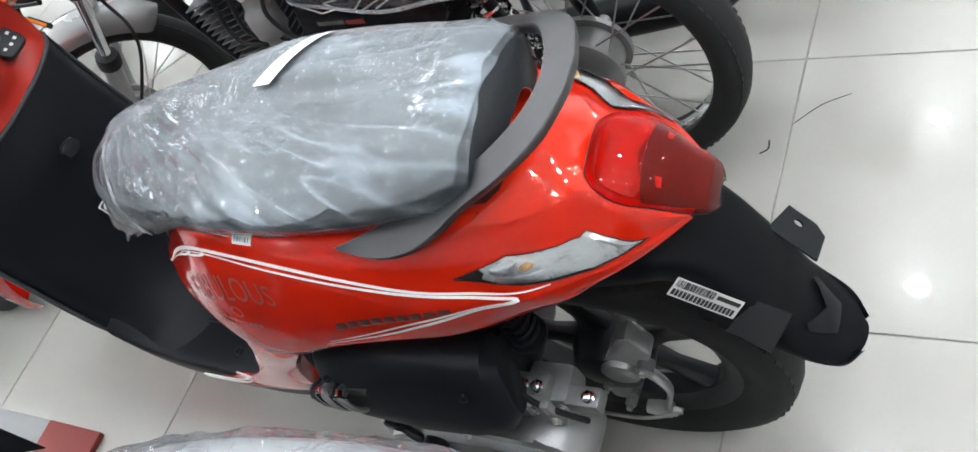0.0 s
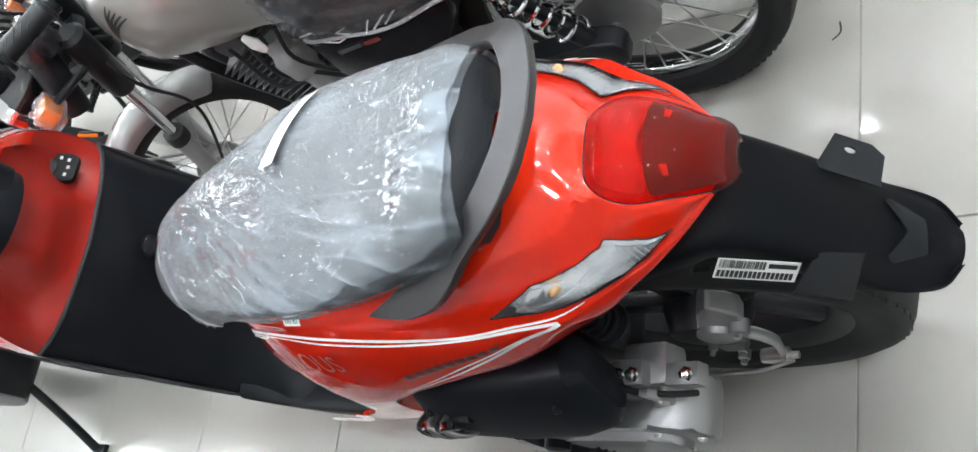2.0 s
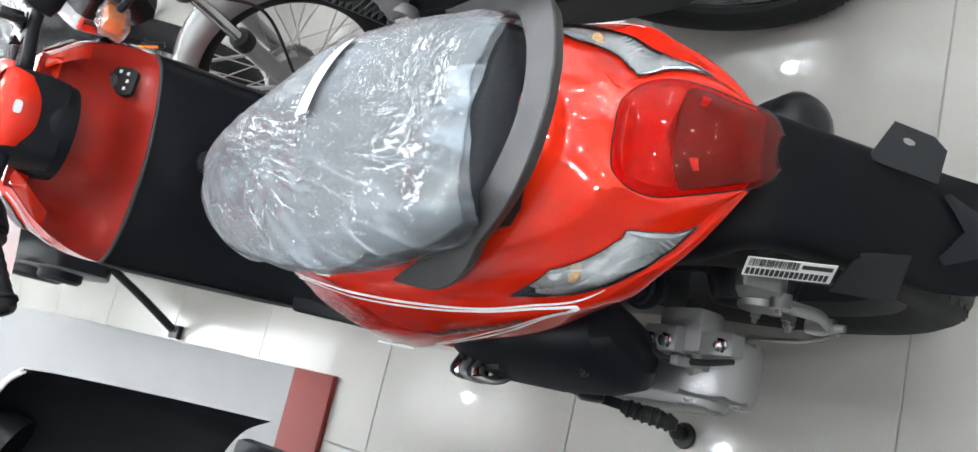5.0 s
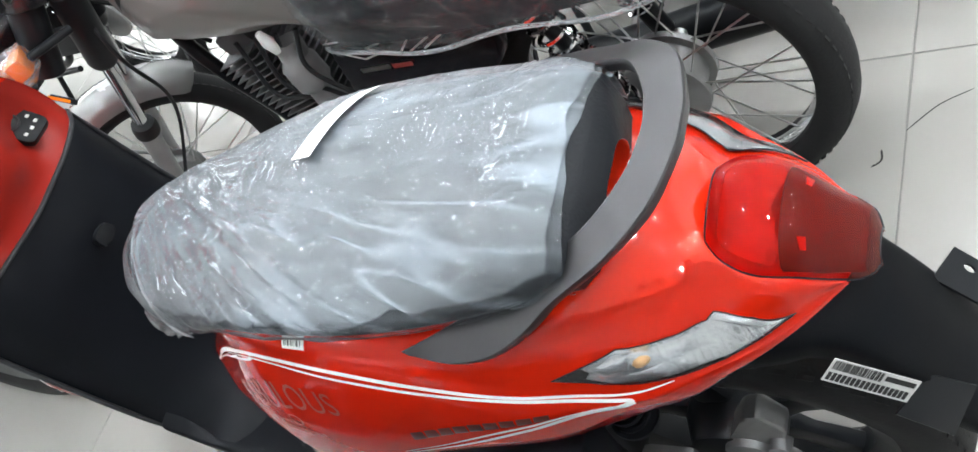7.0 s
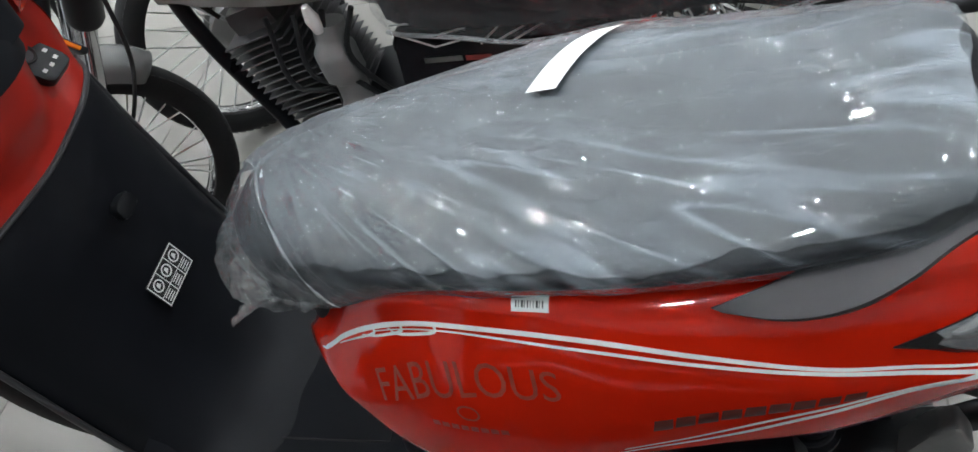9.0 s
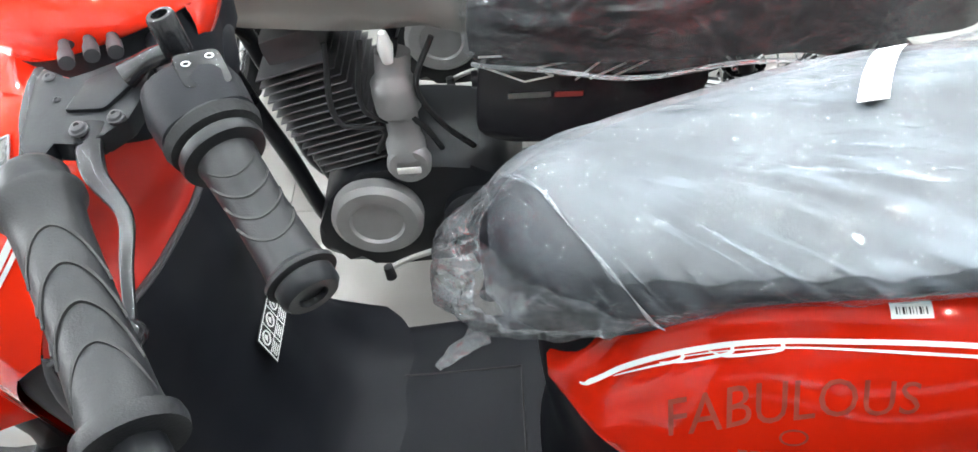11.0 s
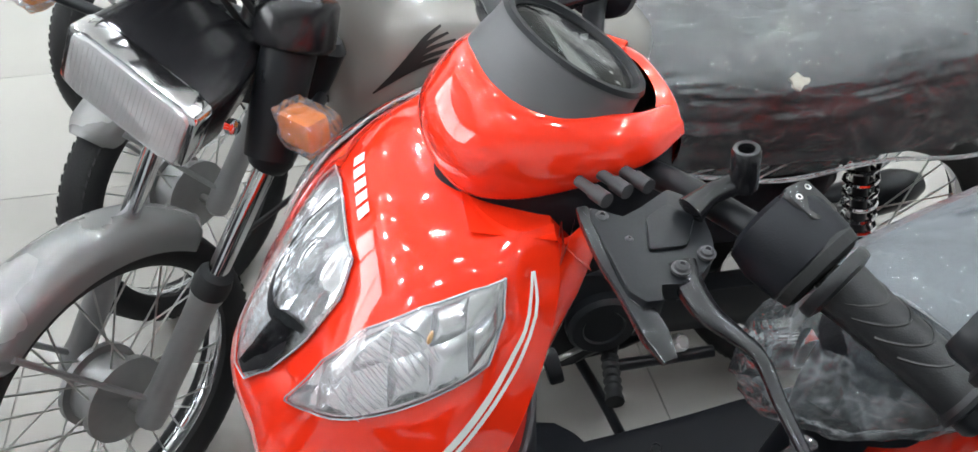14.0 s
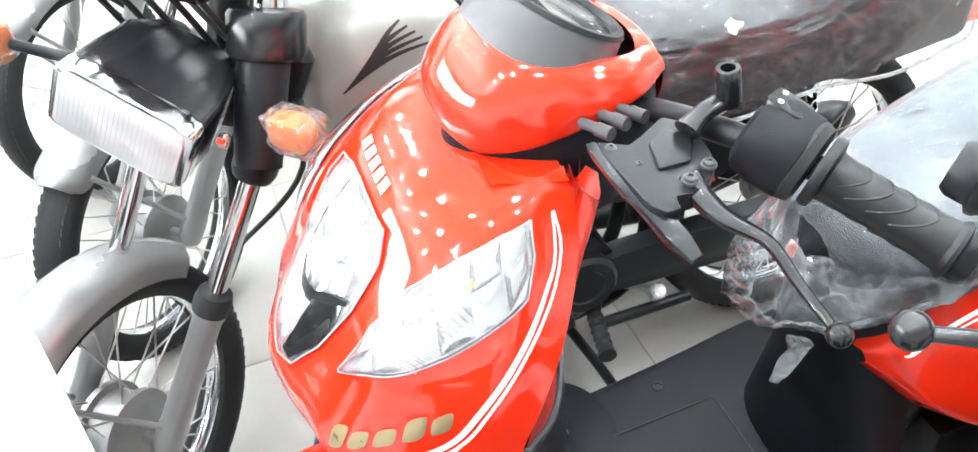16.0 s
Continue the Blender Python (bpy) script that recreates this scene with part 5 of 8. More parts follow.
EDGE = np.interp(abs(SS), [0, 1.8, 2.1, 2.5, 3.0, 3.5, 4], [0.33, 0.33, 0.42, 0.57, 0.68, 0.73, 0.755])


def nose_piece(low, high, n, lift):
    g = np.array([NOSE.pts(low + (high - low) * k / (n - 1), SS, lift) for k in range(n)])
    bm = bmesh.new()
    add_grid(bm, g)
    return bm


nose = front("nose_shell", nose_piece(EDGE, np.full(81, 0.962), 50, 0.0), RED, scooter)
front("lower_shield", nose_piece(np.full(81, 0.33), EDGE + 0.004, 24, -0.008), BLACK, scooter, "matt black lower leg shield")
bm = bmesh.new()
add_grid(bm, np.array([[(-1.06, y, 0.962) for y in (-0.09, 0, 0.09)], [(-1.0, y, 0.958) for y in (-0.104, 0, 0.104)], [(-0.975, y, 0.93) for y in (-0.11, 0, 0.11)]]))
front("top_cover", bm, RED, scooter)
for side in (4.0, -4.0):
    bm = bmesh.new()
    g = []
    for z, dx in ((0.876, 0.0), (0.895, 0.012), (0.915, 0.022), (0.935, 0.029), (0.948, 0.030), (0.954, 0.022)):
        a = NOSE.pts(np.full(1, z), np.full(1, side), -0.001)[0]
        g.append([a, a + (dx * 0.5, -a[1] * 0.05, 0), a + (dx, -a[1] * 0.16, -0.002)])
    add_grid(bm, np.array(g))
    front("side_wing", bm, RED, scooter)


def lamp_on_nose(name, upper, lower, flutes, label):
    """A lamp let into the nose: bowl with flutes from its upper to its lower edge, lens and seal."""
    outline = upper + lower[::-1]
    bm = bmesh.new()
    add_patch(bm, NOSE, outline, 0.0018, 0.0, 6, 10)
    lamp = front(name, bm, MIRROR, nose, label)
    bm = bmesh.new()
    add_patch(bm, NOSE, outline, 0.0045, 0.006, 7, 10)
    front("lens", bm, CLEAR, lamp)
    def along(line, w):
        line = np.array(line)
        d = np.r_[0, np.cumsum(np.hypot(np.diff(line[:, 0]) * 8, np.diff(line[:, 1])))]
        return np.array([np.interp(w * d[-1], d, line[:, k]) for k in (0, 1)])
    for k in range(flutes):
        a, b = (0.03 + 0.94 * (k + j) / flutes for j in (0.01, 0.99))
        for w0, w1 in ((0.05, 0.435), (0.44, 0.95)):
            quad = [along(upper, a) * (1 - w) + along(lower, a) * w for w in (w0, w1)] + [along(upper, b) * (1 - w) + along(lower, b) * w for w in (w1, w0)]
            bm = bmesh.new()
            add_patch(bm, NOSE, [tuple(q) for q in quad], 0.0019, (0.0008, 0.0034, 0.0016, 0.0026)[(k + (w0 > 0.4)) % 4], 4, 4)
            front("flute", bm, BOWL if (k * 2 + (w0 > 0.4)) % 7 == 3 else BOWLW, lamp)
    bm = bmesh.new()
    add_rim(bm, NOSE, outline, 0.0008, 0.004, 10)
    front("seal", bm, LENSW, lamp)
    return lamp


# side lamps in the nose
for sg in (1, -1):
    lamp = lamp_on_nose("side_lamp", [(0.945, sg * 3.17), (0.938, sg * 2.8), (0.924, sg * 2.38), (0.900, sg * 1.92), (0.867, sg * 1.62), (0.822, sg * 1.48)], [(0.924, sg * 3.30), (0.900, sg * 3.26), (0.884, sg * 2.91), (0.866, sg * 2.56), (0.851, sg * 2.2), (0.838, sg * 1.82), (0.820, sg * 1.50)], 6,
                        "clear side lamp with a fluted chrome bowl")
    for k in range(14):
        bm = bmesh.new()
        a = 0.90 - 0.0036 * k
        line = [(a, sg * (2.75 - 0.035 * k)), (a + 0.010 - 0.0003 * k, sg * (2.5 - 0.035 * k)), (a + 0.012, sg * (2.22 - 0.03 * k))]
        add_stripe(bm, NOSE, line, 0.0008, 0.0060, 10)
        front("optic_line", bm, LENSW, lamp)
    bm = bmesh.new()
    add_patch(bm, NOSE, [(0.911 + 0.005 * math.sin(a), sg * (2.58 + 0.035 * math.cos(a))) for a in np.linspace(0, 6.28, 9)[:-1]], 0.001, 0.004, 3, 2)
    front("bulb", bm, BULB, lamp)
# main lamp across the middle
lamp = lamp_on_nose("headlight", [(0.909, -1.02), (0.920, -0.5), (0.922, 0), (0.922, 0.5), (0.919, 1.05)], [(0.888, -1.12), (0.865, -0.85), (0.835, -0.35), (0.800, 0.10), (0.780, 0.45), (0.783, 0.78), (0.815, 1.08), (0.86, 1.25), (0.898, 1.29)], 7,
                    "wide clear headlight with chrome bowls and a dark divider")
for k, line in enumerate(([(0.865, -0.12), (0.850, 0.12), (0.842, 0.55), (0.855, 0.95), (0.862, 1.18)], [(0.915, -0.2), (0.89, -0.25), (0.868, -0.14)])):
    bm = bmesh.new()
    add_stripe(bm, NOSE, line, (0.002, 0.009, 0.012, 0.004) if k == 0 else 0.004, 0.0062)
    front("divider", bm, BLACK_S, lamp, "dark inner divider")
bm = bmesh.new()
add_patch(bm, NOSE, [(0.842, 0.62), (0.852, 1.0), (0.838, 1.12), (0.812, 1.02), (0.787, 0.74), (0.790, 0.55), (0.812, 0.62)], 0.0062, 0.0005, 3, 5)
front("divider", bm, BLACK_G, lamp, "dark inner divider")
for u, s, r in ((0.888, 0.45, 0.020), (0.872, -0.45, 0.017)):
    bm = bmesh.new()
    for q in (1.0, 0.72):
        ring = [(u + r * q * math.sin(a) * 0.8, s + r * q * 14 * math.cos(a)) for a in np.linspace(0, 2 * math.pi, 25)[:-1]]
        add_rim(bm, NOSE, ring, 0.0009, 0.0058, 1)
    front("bowl_ring", bm, BOWL, lamp)
# maker's mark as plain blocks, model emblem as a plain gold shape, stripes
bm = bmesh.new()
for k in range(5):
    a = -0.66 + 0.28 * k
    add_patch(bm, NOSE, [(0.9375, a - 0.1), (0.9375, a + 0.1), (0.930, a + 0.1), (0.930, a - 0.1)], 0.0012, 0, 2, 3)
front("maker_mark", bm, WHITE, nose, "row of small white blocks")
for k in range(5):
    bm = bmesh.new()
    a, b = np.array([0.757, 1.79]), np.array([0.806, 2.86])
    q0, q1 = a + (b - a) * (k / 5), a + (b - a) * ((k + 0.78) / 5)
    tall = 0.024 if k in (0, 3) else 0.018
    add_patch(bm, NOSE, rounded([tuple(q0), tuple(q1), (q1[0] + tall, q1[1] - 0.05), (q0[0] + tall, q0[1] - 0.05)], 3, 0.3), 0.002, 0.0006, 3, 2)
    front("emblem_block", bm, GOLD, nose, "raised pale gold block")
for sg in (1, -1):
    for off, wd in ((0.0, 0.0055), (0.13, 0.0035)):
        bm = bmesh.new()
        a = [(0.944, 3.58 + off * 0.2), (0.918, 3.64 + off * 0.7), (0.90, 3.55 + off), (0.878, 3.43 + off), (0.85, 3.25 + off), (0.82, 3.06 + off), (0.795, 2.92 + off), (0.775 - off * 0.09, 2.66), (0.763 - off * 0.09, 2.35), (0.747 - off * 0.06, 2.05)]
        add_stripe(bm, NOSE, [(u, sg * s) for u, s in a], (0.002, wd, wd, wd, wd, 0.002))
        front("pinstripe", bm, WHITE, nose)
        bm = bmesh.new()
        a = [(0.79 - off * 0.15, 3.0 + off), (0.74, 2.7 + off), (0.69, 2.45 + off), (0.62, 2.2 + off * 0.8), (0.54, 1.95 + off * 0.5)]
        add_stripe(bm, NOSE, [(u, sg * s) for u, s in a], (0.003, wd, wd, 0.001))
        front("pinstripe", bm, WHITE, nose)

# the shield's inner side: black below, red above
INNER = Skin([(z, [(xc, 0, z), (xc - 0.006, -0.05, z), (xm, -0.11, z), ((xm + xe) / 2 + 0.004, -w * 0.85, z), (xe, -w, z)]) for z, xc, xm, xe, w in (
    (0.316, -0.85, -0.85, -0.90, 0.188), (0.332, -0.90, -0.902, -0.965, 0.189), (0.36, -0.935, -0.94, -1.01, 0.19), (0.42, -0.965, -0.976, -1.046, 0.193), (0.52, -0.984, -1.0, -1.066, 0.194), (0.60, -0.985, -1.006, -1.075, 0.194), (0.68, -0.985, -1.006, -1.08, 0.192), (0.745, -0.994, -1.012, -1.078, 0.193),
    (0.77, -0.996, -1.022, -1.071, 0.191), (0.79, -0.99, -1.034, -1.063, 0.188), (0.83, -0.97, -1.036, -1.044, 0.179), (0.88, -0.965, -1.02, -1.02, 0.157), (0.93, -0.965, -1.0, -1.0, 0.121), (0.957, -0.965, -0.995, -0.998, 0.098))])
INNER.sign = 1.0
inner = front("shield_inner", INNER.mesh(0.316, 0.752, 60, -4, 4, 44), BLACK, scooter, "matt black inner leg shield")
# darker than the shell's RED: the shading on this side is painted in
red_in = front("shield_upper_inner", INNER.mesh(0.752, 0.957, 26, -4, 4, 44), RED_IN, scooter, "red inner top of the leg shield, its shade put into the colour")
for sg in (1, -1):
    bm = bmesh.new()
    e = [NOSE.pts([z], [sg * 4])[0] for z in np.linspace(0.34, 0.76, 24)]
    add_tube(bm, [q + (0.004, 0, 0) for q in e], np.interp(np.arange(24), [0, 3, 20, 23], [0.003, 0.007, 0.007, 0.003]), 10, flat=0.6, up=(0, 1, 0))
    front("edge_trim", bm, DARKGREY, scooter, "dark grey plastic edge of the leg shield")
bm = bmesh.new()
e = INNER.pts(np.full(40, 0.752), np.linspace(-4, 4, 40), 0.0)
add_tube(bm, e + (0.002, 0, 0.002), 0.004, 8)
front("border_trim", bm, DARKGREY, scooter)
# key switch panel
kp = frame_of((-1.026, 0.172, 0.822), (0.1, -1, 0.1), (0.7, 0, 0.75))
bm = bmesh.new()
add_prism(bm, rounded([(-0.026, -0.034), (0.026, -0.034), (0.026, 0.034), (-0.026, 0.034)], 4, 0.2), kp, 0.012, 0.002)
panel = part("key_panel", bm, BLACK_S, red_in, "black key switch panel")
bm = bmesh.new()
add_lathe(bm, [(0.004, 0.015), (0.009, 0.015), (0.010, 0.013), (0.007, 0.011), (0.007, 0.002)], kp @ Vector((0.004, -0.012, 0)), kp.to_3x3() @ Vector((0, 0, 1)), 24)
part("lock_barrel", bm, DARKGREY, panel)
for x, y in ((-0.014, 0.018), (0.0, 0.02), (0.014, 0.018), (-0.017, 0.004), (0.018, -0.03)):
    bm = bmesh.new()
    add_prism(bm, [(x - 0.003, y - 0.0025), (x + 0.003, y - 0.0025), (x + 0.003, y + 0.0025), (x - 0.003, y + 0.0025)], kp @ Matrix.Translation((0, 0, 0.0065)), 0.0006)
    part("icon", bm, WHITE, panel)
bm = bmesh.new()
add_box(bm, (0.03, 0.010, 0.042), (-1.078, 0.272, 0.762), 0.003, pose(0, 0, 0, 25, -20, -25))
refl = part("side_reflector", bm, BLACK_S, scooter, "black side reflector with an orange face")
bm = bmesh.new()
add_box(bm, (0.022, 0.006, 0.034), (-1.077, 0.270, 0.766), 0.002, pose(0, 0, 0, 25, -20, -25))
bmesh.ops.translate(bm, vec=(0.003, -0.004, 0.004), verts=bm.verts)
part("reflector_face", bm, AMBER, refl)
# knob on the inner panel and the warning label
bm = bmesh.new()
add_prism(bm, rounded([(-0.016, -0.012), (0.016, -0.012), (0.02, 0.012), (-0.02, 0.012)], 4), frame_of((-0.958, 0.07, 0.666), (0, -1, 0), (1, 0, 0.2)), 0.016, 0.004)
part("hook", bm, BLACK_S, inner)
wl = frame_of((-0.977, 0.060, 0.530), (0.02, 1, 0), (1, 0, 0.25))
bm = bmesh.new()
add_prism(bm, [(-0.038, -0.023), (0.038, -0.023), (0.038, 0.023), (-0.038, 0.023)], wl, 0.0012)
warn = part("warning_label", bm, INK, inner, "black warning label with white pictograms")
bm = bmesh.new()
up = wl @ Matrix.Translation((0, 0, 0.0012))
for x0, x1, y0, y1 in ((-0.037, 0.037, -0.022, -0.0205), (-0.037, 0.037, 0.0205, 0.022), (-0.037, -0.0355, -0.022, 0.022), (0.0355, 0.037, -0.022, 0.022), (-0.012, -0.0108, -0.022, 0.022), (0.0128, 0.014, -0.022, 0.022), (-0.037, 0.037, -0.0065, -0.0055)):
    add_prism(bm, [(x0, y0), (x1, y0), (x1, y1), (x0, y1)], up, 0.0005)
for cx in (-0.024, 0.001, 0.025):
    ring = [up @ Vector((cx + 0.008 * math.cos(a), 0.008 + 0.008 * math.sin(a), 0.0004)) for a in np.linspace(0, 2 * math.pi, 20)]
    add_tube(bm, ring, 0.0011, 5, caps=False)
    add_prism(bm, [(cx - 0.003, 0.004), (cx + 0.004, 0.006), (cx + 0.002, 0.012), (cx - 0.002, 0.011)], up, 0.0005)
    for k in range(3):
        add_prism(bm, [(cx - 0.008, -0.010 - k * 0.004), (cx + 0.007, -0.010 - k * 0.004), (cx + 0.007, -0.0085 - k * 0.004), (cx - 0.008, -0.0085 - k * 0.004)], up, 0.0005)
tagged(part("pictogram", bm, WHITE, warn), kind="stuff")

# front mudguard
FEND = []
for k, a in enumerate(np.linspace(-40, 105, 9)):
    r = 0.285 + (0.02 if k == 8 else 0)
    hw = (0.02, 0.05, 0.062, 0.066, 0.068, 0.068, 0.066, 0.06, 0.05)[k]
    cx, cz = -math.cos(radians(a + 18)), math.sin(radians(a + 18))
    pt = lambda rr, y: (-1.30 + cx * rr, y, 0.252 + cz * rr)
    FEND.append((float(k), [pt(r, 0), pt(r - 0.004, -hw * 0.5), pt(r - 0.016, -hw * 0.88), pt(r - 0.04, -hw), pt(r - 0.075, -hw * 1.04)]))
FENDSKIN = Skin(FEND)
bm = FENDSKIN.mesh(1, 8, 40, -4, 4, 26, thick=0.003)
bm.transform(pose(-1.30, 0.06, 0, 0, 0, 16) @ pose(1.30, 0, 0))
fender = part("front_mudguard", bm, RED, scooter)
for s in (1.9, 2.25):
    bm = bmesh.new()
    add_stripe(bm, FENDSKIN, [(1.2, s * 0.6), (2, s), (4, s + 0.1), (6, s + 0.2)], (0.001, 0.004, 0.004, 0.002))
    bm.transform(pose(-1.30, 0.06, 0, 0, 0, 16) @ pose(1.30, 0, 0))
    part("pinstripe", bm, WHITE, fender)

# ---- scooter: handlebar ----
BAR = pose(-0.985, 0.047, 1.0, 0, 0, 2)


def bar(name, bm, mat, parent, label="", angle=38):
    bm.transform(BAR)
    return part(name, bm, mat, parent, label, angle)


# rows from the meter's opening down to the lip, each from the middle of the front to the rear end
OPEN = [(-0.060, 0, 0.058), (-0.056, -0.028, 0.053), (-0.036, -0.048, 0.044), (0.005, -0.056, 0.035), (0.045, -0.052, 0.027), (0.070, -0.040, 0.021)]
LIP = [(-0.092, 0, -0.024), (-0.077, -0.036, -0.034), (-0.043, -0.059, -0.030), (0.0, -0.074, -0.014), (0.046, -0.074, 0.000), (0.078, -0.056, 0.004)]
COWL = Skin([
    (0.0, [(x * 0.80, y * 0.84, z - 0.008) for x, y, z in OPEN]),
    (0.3, OPEN),
    (1.0, [(-0.082, 0, 0.042), (-0.073, -0.041, 0.033), (-0.049, -0.063, 0.032), (0.002, -0.072, 0.028), (0.045, -0.069, 0.023), (0.077, -0.052, 0.018)]),
    (2.0, [(-0.099, 0, 0.010), (-0.086, -0.046, 0.004), (-0.052, -0.071, 0.001), (0.0, -0.081, 0.004), (0.046, -0.078, 0.008), (0.080, -0.056, 0.011)]),
    (3.0, LIP),
    (3.3, [(x * 0.92, y * 0.92, z + 0.001) for x, y, z in LIP]),
])
bar("handlebar_cover", COWL.mesh(0, 3.3, 44, -5, 5, 80), RED, scooter)
bm = bmesh.new()
g = [[(x - 0.012 * abs(q) ** 3, y * q, z + 0.004 * (1 - q * q)) for q in np.linspace(-1, 1, 16)] for x, y, z in ((0.072, 0.044, 0.017), (0.086, 0.060, 0.012), (0.090, 0.058, -0.012), (0.082, 0.05, -0.04), (0.066, 0.042, -0.062))]
add_grid(bm, hermite(np.arange(5), np.array(g), np.linspace(0, 4, 16)))
rear_cover = bar("rear_cover", bm, RED, scooter)
bm = bmesh.new()
add_prism(bm, rounded([(-0.006, -0.010), (0.006, -0.010), (0.006, 0.010), (-0.006, 0.010)], 4), frame_of((0.091, 0.0, -0.008), (0.1, 0, -1), (1, 0, 0.1)), 0.002)
bar("badge", bm, CHROME, rear_cover)
NECK = Skin([(k, [(x * f, y * f, z * f0 + dz) for x, y, z in LIP] + [(0.078 * f, 0, 0.012 * f0 + dz)]) for k, f, f0, dz in ((0.0, 0.94, 1.0, 0.003), (1.0, 0.97, 0.8, -0.016), (2.0, 0.99, 0.4, -0.045), (3.0, 0.96, 0.1, -0.080))])
lower = bar("lower_cover", NECK.mesh(0, 3, 20, -6, 6, 60), BLACK, scooter, "matt black lower handlebar cover")
bm = bmesh.new()
add_lathe(bm, [(-0.03, 0.078), (-0.004, 0.081), (0.004, 0.079), (0.03, 0.07)], (-0.985, 0.047, 0.93), (0, 0, 1), 40)
part("neck_cover", bm, BLACK, lower)
# meter
mt = pose(0.014, 0.002, 0.052, 0, 32, 0) @ Matrix.Scale(0.86, 4)
bm = bmesh.new()
add_lathe(bm, [(-0.075, 0.080), (-0.055, 0.079), (-0.03, 0.075), (-0.015, 0.0715), (-0.004, 0.070), (0.0, 0.069), (0.003, 0.067), (0.003, 0.064), (-0.003, 0.060), (-0.003, 0.002)], (0, 0, 0), (0, 0, 1), 56)
bm.transform(mt)
meter = bar("meter", bm, METER, scooter, "round dark grey meter under clear glass")
bm = bmesh.new()
add_lathe(bm, [(0.002, 0.0705), (0.006, 0.068), (0.006, 0.062), (0.001, 0.059), (-0.001, 0.062)], (0, 0, 0), (0, 0, 1), 56, closed=True)
bm.transform(mt)
bar("bezel", bm, BLACK_S, meter)
bm = bmesh.new()
add_lathe(bm, [(-0.001, 0.0585), (0.003, 0.052), (0.006, 0.035), (0.007, 0.001)], (0, 0, 0), (0, 0, 1), 48)
bm.transform(mt)
bar("glass", bm, CLEAR, meter)
bm = bmesh.new()
add_prism(bm, rounded([(-0.02, -0.05), (0.012, -0.05), (0.012, 0.05), (-0.02, 0.05)], 4, 0.2), mt @ Matrix.Translation((0, 0, -0.0015)), 0.001)
bar("display", bm, material("lcd", (0.33, 0.34, 0.31), 0.3, spread=0.05), meter, "grey liquid crystal display")
bm = bmesh.new()
for k in range(7):
    a = math.pi * (0.15 + 0.7 * k / 6)
    add_prism(bm, [(0.03, 0.05 * math.cos(a) - 0.002), (0.036, 0.05 * math.cos(a) - 0.002), (0.036, 0.05 * math.cos(a) + 0.002), (0.03, 0.05 * math.cos(a) + 0.002)], mt @ Matrix.Translation((0, 0, -0.0015)), 0.001)
bar("marks", bm, WHITE, meter)
bm = bmesh.new()
half = [BAR.inverted() @ Vector(q) for q in ((-0.81, -0.231, 0.967), (-0.861, -0.150, 0.994), (-0.895, -0.095, 0.998), (-0.93, -0.02, 0.985))]
half = [tuple(q) for q in half]
add_tube(bm, smooth(half + [(0, 0, -0.03)] + [(x, -y, z) for x, y, z in half[::-1]], 60), 0.010, 14)
bar("handlebar", bm, BLACK_S, scooter)


